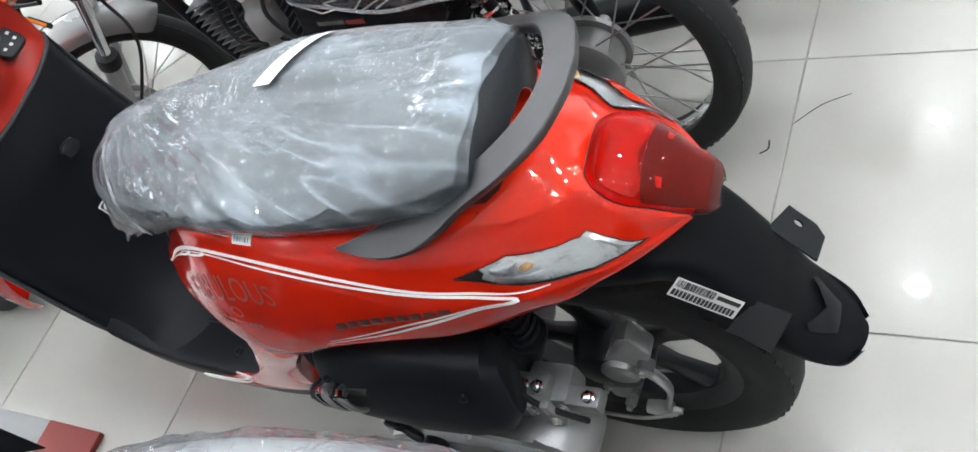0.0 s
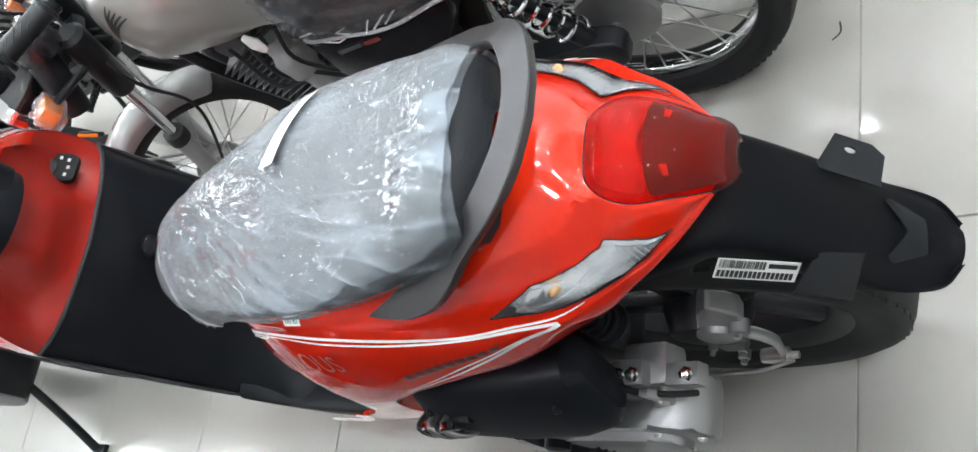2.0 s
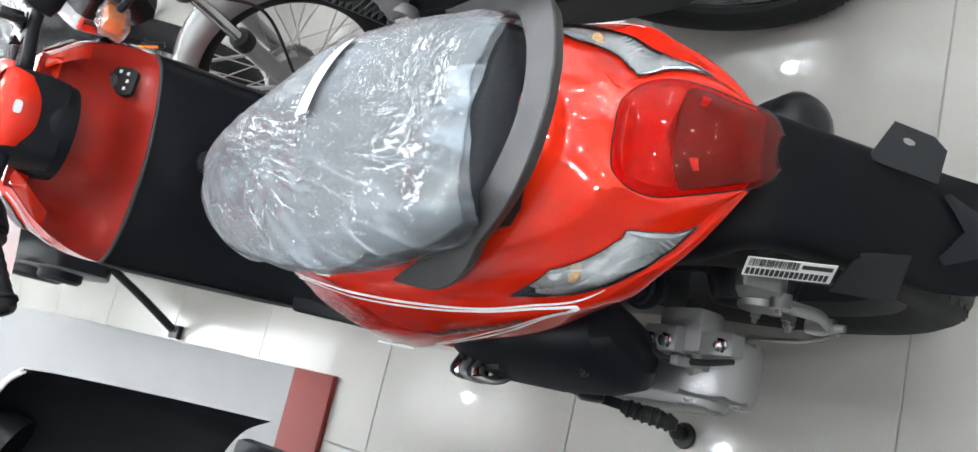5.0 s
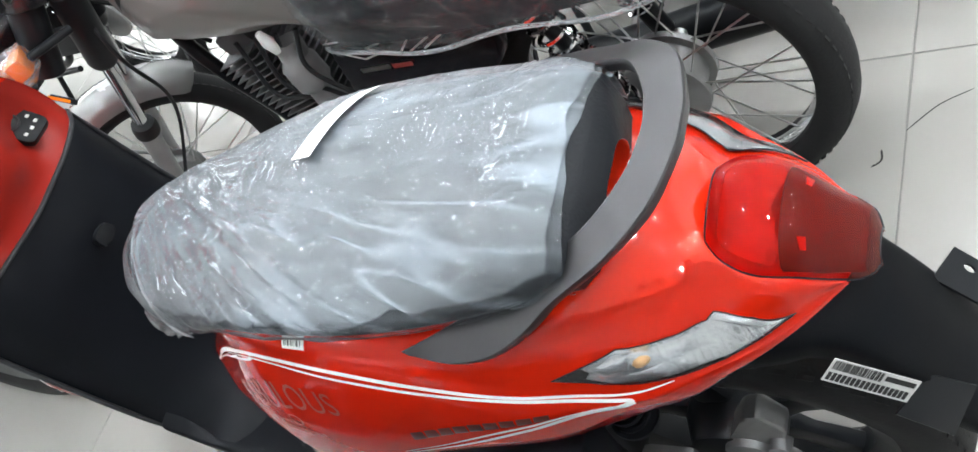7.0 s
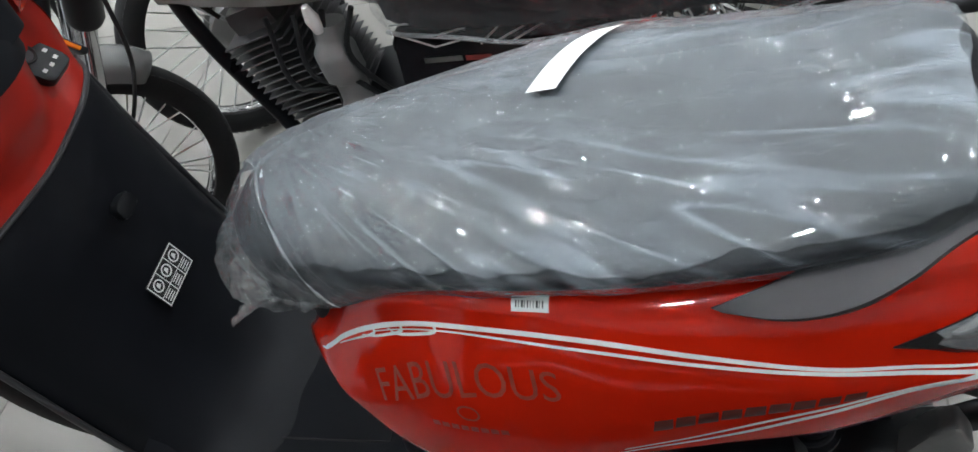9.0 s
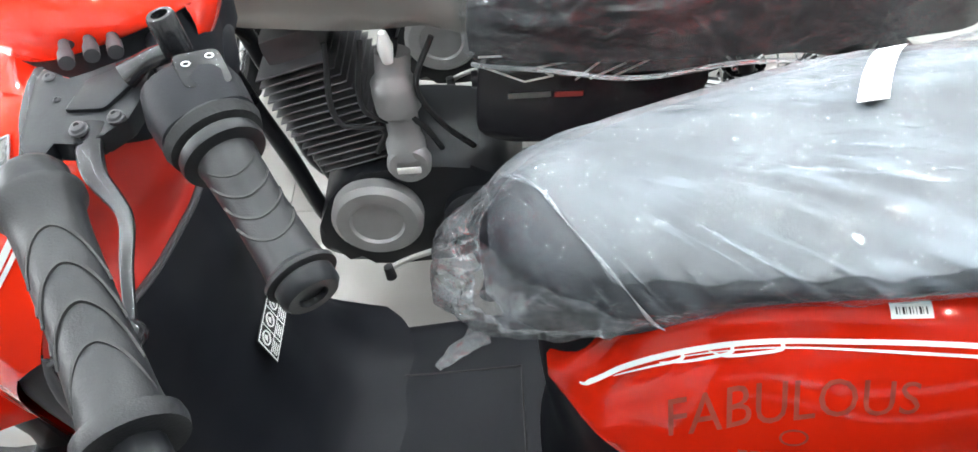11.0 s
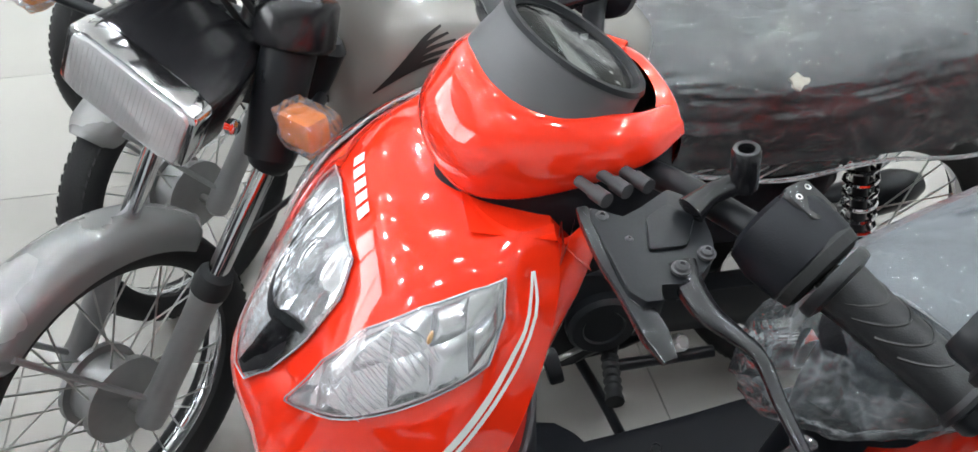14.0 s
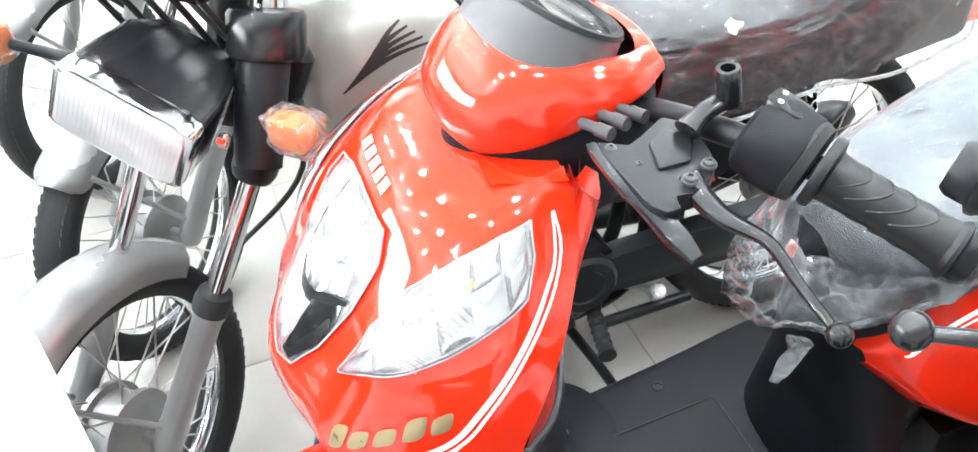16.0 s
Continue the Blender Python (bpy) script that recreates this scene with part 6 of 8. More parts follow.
def controls(m):
    """Grip, switch box, bracket and levers of one side, given for the left side."""
    def sub(name, bm, mat, parent, label="", angle=38):
        bm.transform(m)
        return part(name, bm, mat, parent, label, angle)
    d = Vector((0.494, -0.82, -0.287))
    gr = grip(scooter, m @ Vector((-0.861, -0.150, 0.994)), m @ Vector((-0.800, -0.246, 0.962)), 0.0172, "black rubber grip with waved grooves")
    bm = bmesh.new()
    c = Vector((-0.8735, -0.128, 1.0))
    add_tube(bm, [c - d * 0.030, c - d * 0.026, c - d * 0.01, c + d * 0.012, c + d * 0.018], [0.022, 0.029, 0.0325, 0.031, 0.025], 24, flat=0.95, power=2.6)
    box = sub("switch_box", bm, BLACK, scooter, "matt black switch box")
    sw = frame_of((-0.868, -0.117, 1.0265), d, (0.35, -0.1, 1))
    bm = bmesh.new()
    add_prism(bm, rounded([(-0.016, -0.014), (0.012, -0.016), (0.016, 0.014), (-0.014, 0.016)], 4, 0.2), sw, 0.010, 0.002)
    sub("rocker_switch", bm, BLACK_G, box)
    for x, y in ((-0.008, 0.008), (-0.006, -0.008)):
        bm = bmesh.new()
        ring = [sw @ Vector((x + 0.0018 * math.cos(a), y + 0.0026 * math.sin(a), 0.0054)) for a in np.linspace(0, 2 * math.pi, 12)]
        add_tube(bm, ring, 0.0005, 4, caps=False)
        sub("icon", bm, WHITE, box)
    bm = bmesh.new()
    add_lathe(bm, [(0.030, 0.029), (0.034, 0.032), (0.041, 0.030), (0.043, 0.024)], c - d * 0.02, d, 28)
    sub("ridge", bm, RUBBER, box)
    # bracket of the brake
    br = pose(-0.953, -0.1, 0.993, 4, 3, 0)
    bm = bmesh.new()
    add_prism(bm, rounded([(-0.040, 0.032), (-0.042, 0.022), (-0.036, -0.040), (-0.028, -0.050), (-0.016, -0.050), (-0.016, -0.036), (0.0, -0.040), (0.014, -0.034), (0.028, -0.020), (0.032, -0.004), (0.034, 0.030), (0.018, 0.042), (-0.004, 0.028), (-0.02, 0.018)], 3, 0.1), br, 0.016, 0.002)
    bracket = sub("brake_bracket", bm, BLACK_S, scooter, "black cast brake bracket")
    bm = bmesh.new()
    add_prism(bm, rounded([(-0.014, -0.012), (0.012, -0.012), (0.026, 0.012), (0.012, 0.026), (-0.006, 0.016)], 3, 0.12), br @ Matrix.Translation((0, 0, 0.0088)), 0.004, 0.0012)
    sub("bracket_cap", bm, BLACK_S, bracket)
    for at, r in (((-0.952, -0.131, 1.003), 0.0058), ((-0.931, -0.121, 1.002), 0.0055), ((-0.986, -0.078, 1.003), 0.0055), ((-0.975, -0.100, 1.002), 0.003)):
        s = screw(m @ Vector(at), m.to_3x3() @ Vector((0, -0.1, 1)), r * 0.85, bracket, DARKGREY)
    # mirror boss
    bm = bmesh.new()
    add_tube(bm, smooth([(-0.93, -0.088, 1.008), (-0.915, -0.082, 1.014), (-0.9, -0.08, 1.018)], 8), [0.011, 0.010, 0.009, 0.008, 0.008, 0.008, 0.008, 0.008], 14, flat=0.8)
    add_lathe(bm, [(-0.032, 0.008), (-0.03, 0.0095), (-0.002, 0.0095), (0.0, 0.0085), (0.0, 0.0055), (-0.012, 0.0052), (-0.012, 0.001)], (-0.896, -0.08, 1.047), (-0.12, 0.05, 1), 20)
    sub("mirror_boss", bm, BLACK_G, bracket)
    # lock lever and brake lever
    bm = bmesh.new()
    add_tube(bm, smooth([(-0.996, -0.066, 1.002), (-0.995, -0.09, 1.0), (-0.992, -0.115, 0.996), (-0.985, -0.138, 0.991), (-0.980, -0.160, 0.986), (-0.975, -0.182, 0.980)], 30),
             np.interp(np.linspace(0, 1, 30), [0, 0.1, 0.5, 0.62, 0.85, 1], [0.004, 0.0055, 0.006, 0.0075, 0.009, 0.005]), 10, flat=0.6, power=4)
    sub("lock_lever", bm, BLACK_G, bracket, "black parking lock lever")
    bm = bmesh.new()
    p = smooth([(-0.948, -0.122, 0.996), (-0.947, -0.140, 0.991), (-0.941, -0.157, 0.985), (-0.930, -0.170, 0.980), (-0.920, -0.183, 0.975), (-0.916, -0.215, 0.963), (-0.910, -0.250, 0.949)], 36)
    add_tube(bm, p, np.interp(np.linspace(0, 1, 36), [0, 0.2, 0.45, 1], [0.010, 0.0085, 0.0052, 0.0036]), 12, flat=0.7, power=2.6)
    sphere(bm, (-0.909, -0.253, 0.948), 0.0092)
    sub("brake_lever", bm, BLACK_G, bracket, "black brake lever with a ball end")
    # cable stubs
    for k, (x, y) in enumerate(((-0.978, -0.052), (-0.962, -0.046), (-0.946, -0.044))):
        bm = bmesh.new()
        add_lathe(bm, [(0, 0.0055), (0.014, 0.0055), (0.014, 0.0042), (0.03, 0.004), (0.031, 0.003)], (x, y - 0.012, 1.004), (-0.35, 0.85, -0.1), 12)
        sub("cable_stub", bm, DARKGREY, bracket)
        bm = bmesh.new()
        add_tube(bm, smooth([(x - 0.008, y + 0.01, 1.001), (x - 0.01, y + 0.04, 0.99), (x, y + 0.08, 0.96), (x + 0.01, y + 0.1, 0.92)], 12), 0.0032, 8)
        sub("cable", bm, RUBBER, bracket)


controls(Matrix.Identity(4))
controls(BAR @ Matrix.Diagonal((1, -1, 1, 1)) @ BAR.inverted())

# ---- scooter: engine and running gear ----
bm = bmesh.new()
p = [(-0.475, -0.145, 0.43), (-0.45, -0.15, 0.425), (-0.40, -0.155, 0.42), (-0.30, -0.158, 0.415), (-0.22, -0.155, 0.41), (-0.18, -0.15, 0.41), (-0.165, -0.145, 0.41)]
add_tube(bm, p, [0.04, 0.07, 0.08, 0.082, 0.08, 0.072, 0.05], 28, flat=0.62, up=(0, -1, 0.4), power=2.8)
airbox = part("air_filter_case", bm, BLACK, scooter, "matt black air filter case")
for x in (-0.43, -0.20):
    screw((x, -0.195, 0.455), (0, -0.8, 0.6), 0.005, airbox, BLACK_S)
bm = bmesh.new()
out = rounded([(-0.20, -0.05), (-0.19, 0.055), (-0.02, 0.07), (0.12, 0.065), (0.16, 0.02), (0.15, -0.05), (0.08, -0.085), (-0.12, -0.08)], 5, 0.35)
add_prism(bm, out, frame_of((-0.23, -0.125, 0.255), (1, 0, -0.03), (0, -1, 0.05)), 0.085, 0.012)
case = part("drive_case", bm, ALLOY, scooter, "cast alloy drive case")
bm = bmesh.new()
out2 = [(x * 0.82, y * 0.75) for x, y in out]
add_prism(bm, out2, frame_of((-0.24, -0.171, 0.255), (1, 0, -0.03), (0, -1, 0.05)), 0.02, 0.006)
part("case_cover", bm, ALLOY, case)
for k in range(8):
    a = 2 * math.pi * k / 8
    screw((-0.24 + 0.155 * math.cos(a), -0.170, 0.258 + 0.062 * math.sin(a)), (0, -1, 0), 0.0055, case, STEEL)
bm = bmesh.new()
for k in range(6):
    add_box(bm, (0.004, 0.04, 0.05), (-0.145 + k * 0.012, -0.10, 0.325), 0.0012, segs=1)
part("cooling_fins", bm, ALLOY, case)
bm = bmesh.new()
add_box(bm, (0.07, 0.06, 0.055), (-0.115, -0.085, 0.335), 0.012)
part("gear_case", bm, ALLOY, case)
for x, y, z, sx, sy, sz in ((-0.128, -0.10, 0.372, 0.05, 0.034, 0.022), (-0.098, -0.128, 0.352, 0.014, 0.012, 0.07), (-0.06, -0.10, 0.345, 0.05, 0.03, 0.028), (-0.155, -0.115, 0.335, 0.02, 0.022, 0.05)):
    bm = bmesh.new()
    add_box(bm, (sx, sy, sz), (x, y, z), 0.003)
    part("cast_lug", bm, ALLOY_D, case)
for x, y, z in ((-0.138, -0.104, 0.386), (-0.116, -0.104, 0.386), (-0.05, -0.102, 0.362)):
    bm = bmesh.new()
    add_lathe(bm, [(-0.004, 0.010), (0, 0.010), (0.001, 0.0075), (0.008, 0.0075), (0.009, 0.004)], (x, y, z), (0, -0.3, 1), 6)
    part("bolt", bm, CHROME, case)
bm = bmesh.new()
add_lathe(bm, [(-0.055, 0.004), (-0.03, 0.0055), (-0.028, 0.007), (0.0, 0.007), (0.002, 0.004)], (-0.098, -0.136, 0.35), (0, -0.35, 1), 12)
part("breather_pin", bm, STEEL, case)
bm = bmesh.new()
add_box(bm, (0.03, 0.02, 0.034), (-0.185, -0.13, 0.345), 0.003)
part("rubber_block", bm, RUBBER, case)
lab = frame_of((-0.157, -0.112, 0.3475), (1, -0.2, 0), (0, -0.45, 0.9))
bm = bmesh.new()
add_prism(bm, [(-0.02, -0.006), (0.02, -0.006), (0.02, 0.006), (-0.02, 0.006)], lab, 0.001)
tag = part("label", bm, WHITE, case)
for x, y, z in ((-0.14, -0.118, 0.35), (-0.09, -0.118, 0.35), (-0.14, -0.118, 0.315), (-0.088, -0.118, 0.318)):
    screw((x, y, z), (0, -1, 0.1), 0.0055, case, STEEL)
bm = bmesh.new()
add_tube(bm, smooth([(-0.16, -0.10, 0.40), (-0.12, -0.125, 0.385), (-0.085, -0.125, 0.35), (-0.07, -0.115, 0.30)], 18), 0.0045, 8)
part("breather_hose", bm, RUBBER, case)
bm = bmesh.new()
add_lathe(bm, [(0, 0.020), (0.012, 0.020), (0.016, 0.014), (0.016, 0.002)], (-0.30, -0.178, 0.30), (0, -1, 0.05), 20)
part("oil_cap", bm, BLACK_S, case)
bm = bmesh.new()
add_lathe(bm, [(-0.01, 0.017), (0.012, 0.017), (0.014, 0.010), (0.024, 0.009)], (-0.13, -0.155, 0.215), (0, -1, 0), 12)
part("drain_bolt", bm, STEEL, case)
case.location = (-0.035, -0.03, -0.02)
bm = bmesh.new()
for k in range(9):
    add_prism(bm, [(-0.017 + k * 0.004, -0.004), (-0.015 + k * 0.004, -0.004), (-0.015 + k * 0.004, 0.004), (-0.017 + k * 0.004, 0.004)], lab @ Matrix.Translation((0, 0, 0.0008)), 0.0004)
tagged(part("barcode", bm, INK, tag), kind="stuff")
# rear brake: cast panel, arm, bolts and pinch nut
bm = bmesh.new()
panel_shape = [(-0.048, 0.385), (-0.030, 0.392), (-0.010, 0.345), (-0.030, 0.295), (-0.060, 0.262), (-0.068, 0.205), (-0.098, 0.160), (-0.122, 0.165), (-0.124, 0.21), (-0.102, 0.285)]
add_prism(bm, rounded(panel_shape, 3, 0.15), frame_of((0, -0.05, 0), (1, 0, 0), (0, -1, 0)), 0.030, 0.005)
add_lathe(bm, [(0, 0.030), (0.012, 0.028), (0.016, 0.02), (0.016, 0.004)], (-0.072, -0.062, 0.285), (0, -1, 0), 24)
plate = part("brake_panel", bm, ALLOY_D, scooter, "dull cast rear brake panel with bolts")
bm = bmesh.new()
add_tube(bm, smooth([(-0.030, -0.072, 0.312), (-0.014, -0.074, 0.290), (-0.010, -0.074, 0.25), (-0.022, -0.074, 0.21), (-0.034, -0.074, 0.178)], 20), 0.0085, 10, flat=0.5)
add_lathe(bm, [(-0.012, 0.013), (0.006, 0.013), (0.008, 0.009)], (-0.026, -0.072, 0.314), (0, -1, 0), 14)
arm = part("brake_arm", bm, ALLOY, plate, "zinc plated rear brake arm")
bm = bmesh.new()
add_lathe(bm, [(-0.026, 0.010), (-0.01, 0.012), (0.012, 0.012), (0.013, 0.006), (0.026, 0.005)], (-0.040, -0.076, 0.172), (1, 0, -0.1), 12)
part("pinch_nut", bm, STEEL, plate)
for x, z, r in ((-0.026, 0.316, 0.009), (-0.094, 0.172, 0.009), (-0.074, 0.214, 0.007), (-0.108, 0.235, 0.007)):
    bm = bmesh.new()
    add_lathe(bm, [(-0.006, r), (0.008, r), (0.009, r * 0.6), (0.016, r * 0.55), (0.017, r * 0.2)], (x, -0.07, z), (0, -1, 0.15), 6)
    part("bolt", bm, STEEL, plate)
bm = bmesh.new()
add_tube(bm, smooth([(-0.012, -0.088, 0.19), (-0.06, -0.098, 0.185), (-0.14, -0.1, 0.19), (-0.25, -0.1, 0.2)], 20), 0.003, 8)
part("brake_rod", bm, STEEL, scooter)
# shock absorber
axis = np.array([(-0.175, -0.072, 0.36), (-0.15, -0.072, 0.60)])
bm = bmesh.new()
t = np.linspace(0, 1, 150)
d = axis[1] - axis[0]
add_tube(bm, [axis[0] + d * (0.12 + 0.8 * q) + 0.021 * np.array([math.cos(q * 57), math.sin(q * 57), 0]) for q in t], 0.004, 7)
shock = part("shock_absorber", bm, BLACK, scooter, "black coil spring shock absorber")
bm = bmesh.new()
add_lathe(bm, [(0, 0.014), (0.03, 0.018), (0.035, 0.03), (0.04, 0.03), (0.042, 0.014), (0.15, 0.012), (0.25, 0.013), (0.252, 0.03), (0.258, 0.03), (0.262, 0.016), (0.28, 0.016)], axis[0], d, 24)
part("damper", bm, BLACK, shock)
# kick starter
bm = bmesh.new()
add_tube(bm, smooth([(-0.406, -0.195, 0.305), (-0.37, -0.208, 0.287), (-0.32, -0.218, 0.252), (-0.285, -0.224, 0.23)], 24), [0.011] * 3 + [0.008] * 21, 10, flat=0.7)
add_lathe(bm, [(-0.05, 0.012), (0.01, 0.014), (0.012, 0.010)], (-0.406, -0.195, 0.305), (0, -1, 0), 18)
kick = part("kick_starter", bm, BLACK_S, scooter, "black kick starter with a ribbed pedal")
bm = bmesh.new()
a, b = Vector((-0.305, -0.222, 0.243)), Vector((-0.235, -0.236, 0.20))
add_tube(bm, [a, a.lerp(b, 0.1), a.lerp(b, 0.9), b], [0.009, 0.0115, 0.0115, 0.008], 14)
pedal = part("pedal_rubber", bm, RUBBER, kick)
for k in range(6):
    bm = bmesh.new()
    add_lathe(bm, [(-0.002, 0.0115), (0, 0.014), (0.003, 0.014), (0.005, 0.0115)], a.lerp(b, 0.12 + 0.14 * k), b - a, 12)
    part("rib", bm, RUBBER, pedal)
# side stand
bm = bmesh.new()
add_tube(bm, smooth([(-0.46, -0.10, 0.20), (-0.43, -0.15, 0.15), (-0.39, -0.205, 0.085), (-0.352, -0.243, 0.034)], 20), 0.0095, 12)
stand = part("side_stand", bm, BLACK_S, scooter, "black side stand, lowered to the floor")
bm = bmesh.new()
add_lathe(bm, [(-0.004, 0.02), (0.0, 0.022), (0.005, 0.02), (0.006, 0.004)], (-0.348, -0.248, 0.020), (0.1, 0, 1), 20)
sphere(bm, (-0.352, -0.244, 0.034), 0.0145)
part("foot", bm, BLACK_S, stand)
# pillion peg, folded, with loose plugs and wires in film
bm = bmesh.new()
add_tube(bm, [(-0.47, -0.165, 0.42), (-0.44, -0.19, 0.43), (-0.36, -0.195, 0.44)], [0.012, 0.014, 0.012], 12, flat=0.7)
peg = part("pillion_peg", bm, RUBBER, scooter, "folded black pillion peg")
for k in range(5):
    bm = bmesh.new()
    x = -0.455 + k * 0.012
    add_tube(bm, smooth([(x, -0.185, 0.435), (x + 0.006, -0.215, 0.455), (x + 0.02, -0.222, 0.43), (x + 0.025 + 0.008 * (k % 2), -0.212, 0.405), (x + 0.012, -0.19, 0.40)], 14), 0.0035 + 0.001 * (k % 3), 8)
    part("wire", bm, (RUBBER, CHROME, ALLOY, RUBBER, STEEL)[k], peg)
bm = bmesh.new()
for k in range(4):
    add_lathe(bm, [(0, 0.006), (0.004, 0.011), (0.014, 0.011), (0.016, 0.006)], (-0.45 + k * 0.016, -0.205, 0.435 + 0.012 * (k % 2)), (0.3, -1, 0.5 - 0.4 * (k % 2)), 10)
part("chrome_plug", bm, CHROME, peg)
# under-frame, swing arm, exhaust on the far side
bm = bmesh.new()
add_tube(bm, smooth([(-1.0, 0.03, 0.30), (-0.85, 0.03, 0.24), (-0.6, 0.02, 0.24), (-0.45, 0.01, 0.36), (-0.2, 0, 0.55), (0.0, 0, 0.62)], 40), 0.045, 14)
add_box(bm, (0.24, 0.16, 0.16), (-0.36, 0.0, 0.27), 0.03)
part("frame", bm, BLACK_S, scooter)
bm = bmesh.new()
add_tube(bm, smooth([(-0.40, 0.10, 0.20), (-0.2, 0.14, 0.22), (-0.12, 0.165, 0.25), (-0.02, 0.17, 0.29)], 30), np.interp(np.linspace(0, 1, 30), [0, 0.35, 0.45, 0.95, 1], [0.016, 0.018, 0.05, 0.05, 0.02]), 20)
part("exhaust", bm, BLACK_S, scooter)
bm = bmesh.new()
for sg in (-1, 1):
    add_tube(bm, [(-1.30, sg * 0.075, 0.25), (-1.22, sg * 0.07, 0.45), (-1.14, sg * 0.06, 0.66)], 0.018, 14)
bm.transform(pose(-1.30, 0.06, 0, 0, 0, 16) @ pose(1.30, 0, 0))
part("front_fork", bm, BLACK_S, scooter)


# ---- motorcycles ----
def maker(base):
    """Adds parts, given in the world's frame, to a thing that stands elsewhere."""
    back = base.matrix_basis.inverted()

    def add(name, bm, mat, label="", parent=None, angle=38, kind=""):
        bm.transform(back)
        ob = part(name, bm, mat, parent or base, label, angle)
        return tagged(ob, label, kind=kind) if kind else ob
    return add


def spoked_wheel(add, name, centre, axis, r, w, drum, count=32, rim_mat=None):
    """Tyre, chromed rim, crossed spokes, drum."""
    c, ax = Vector(centre), Vector(axis).normalized()
    bm = bmesh.new()
    add_lathe(bm, tyre_profile(r, w, 0.79), c, ax, 64, closed=True)
    wheel = add(name, bm, TYRE, "black tyre on a spoked chrome rim")
    bm = bmesh.new()
    add_treads(bm, r, w, c, ax, 84)
    add("tread", bm, TYRE, "", wheel, kind="stuff")
    bm = bmesh.new()
    add_lathe(bm, [(-w * 0.6, r * 0.85), (-w * 0.6, r * 0.815), (-w * 0.2, r * 0.775), (w * 0.2, r * 0.775), (w * 0.6, r * 0.815), (w * 0.6, r * 0.85), (w * 0.45, r * 0.825), (0, r * 0.80), (-w * 0.45, r * 0.825)], c, ax, 56, closed=True)
    add("rim", bm, CHROME, "", wheel)
    a = ax.orthogonal().normalized()
    b = ax.cross(a)
    for k in range(count):
        side = 1 if k % 2 else -1
        lean = 0.55 if (k // 2) % 2 else -0.55
        t0 = 2 * math.pi * k / count
        p0 = c + ax * side * w * 0.75 + (a * math.cos(t0 + lean) + b * math.sin(t0 + lean)) * drum * 0.78
        p1 = c + ax * side * w * 0.1 + (a * math.cos(t0) + b * math.sin(t0)) * r * 0.785
        bm = bmesh.new()
        add_tube(bm, [p0, p1], 0.0017, 5)
        add("spoke", bm, STEEL, "", wheel)
    bm = bmesh.new()
    add_lathe(bm, [(-w * 1.0, drum * 0.35), (-w * 0.98, drum * 0.8), (-w * 0.8, drum * 0.98), (-w * 0.55, drum * 0.98), (-w * 0.5, drum * 0.82), (w * 0.5, drum * 0.82), (w * 0.55, drum), (w * 0.85, drum), (w * 1.0, drum * 0.85), (w * 1.1, drum * 0.35)], c, ax, 40)
    add("hub", bm, ALLOY_D, "", wheel)
    bm = bmesh.new()
    add_lathe(bm, [(-w * 2.2, 0.008), (-w * 2.2, 0.013), (-w * 1.8, 0.013), (-w * 1.8, 0.008), (w * 1.8, 0.008), (w * 1.8, 0.013), (w * 2.1, 0.013), (w * 2.1, 0.006)], c, ax, 12)
    add("axle", bm, STEEL, "", wheel)
    return wheel


def arc_guard(centre, h, l, r, half, a0, a1, depth=0.05, n=30, offs=0.0):
    """A mudguard round a wheel: centre, way ahead, way left."""
    c, h, l, up = (np.array(q, float) for q in (centre, h, l, (0, 0, 1)))
    rows = []
    for k, a in enumerate(np.linspace(a0, a1, n)):
        d = h * math.cos(radians(a)) + up * math.sin(radians(a))
        e = min(k, n - 1 - k)
        hw = half * (1 if e > 2 else (0.55, 0.82, 0.95)[e])
        rows.append([c + d * (r - dd) + l * y * hw for y, dd in ((-1, depth), (-0.99, depth * 0.6), (-0.9, 0.018), (-0.6, 0.005), (-0.25, 0.0), (0.25, 0), (0.6, 0.005), (0.9, 0.018), (0.99, depth * 0.6), (1, depth))])
    bm = bmesh.new()
    add_grid(bm, np.array(rows), thick=0.0025)
    return bm


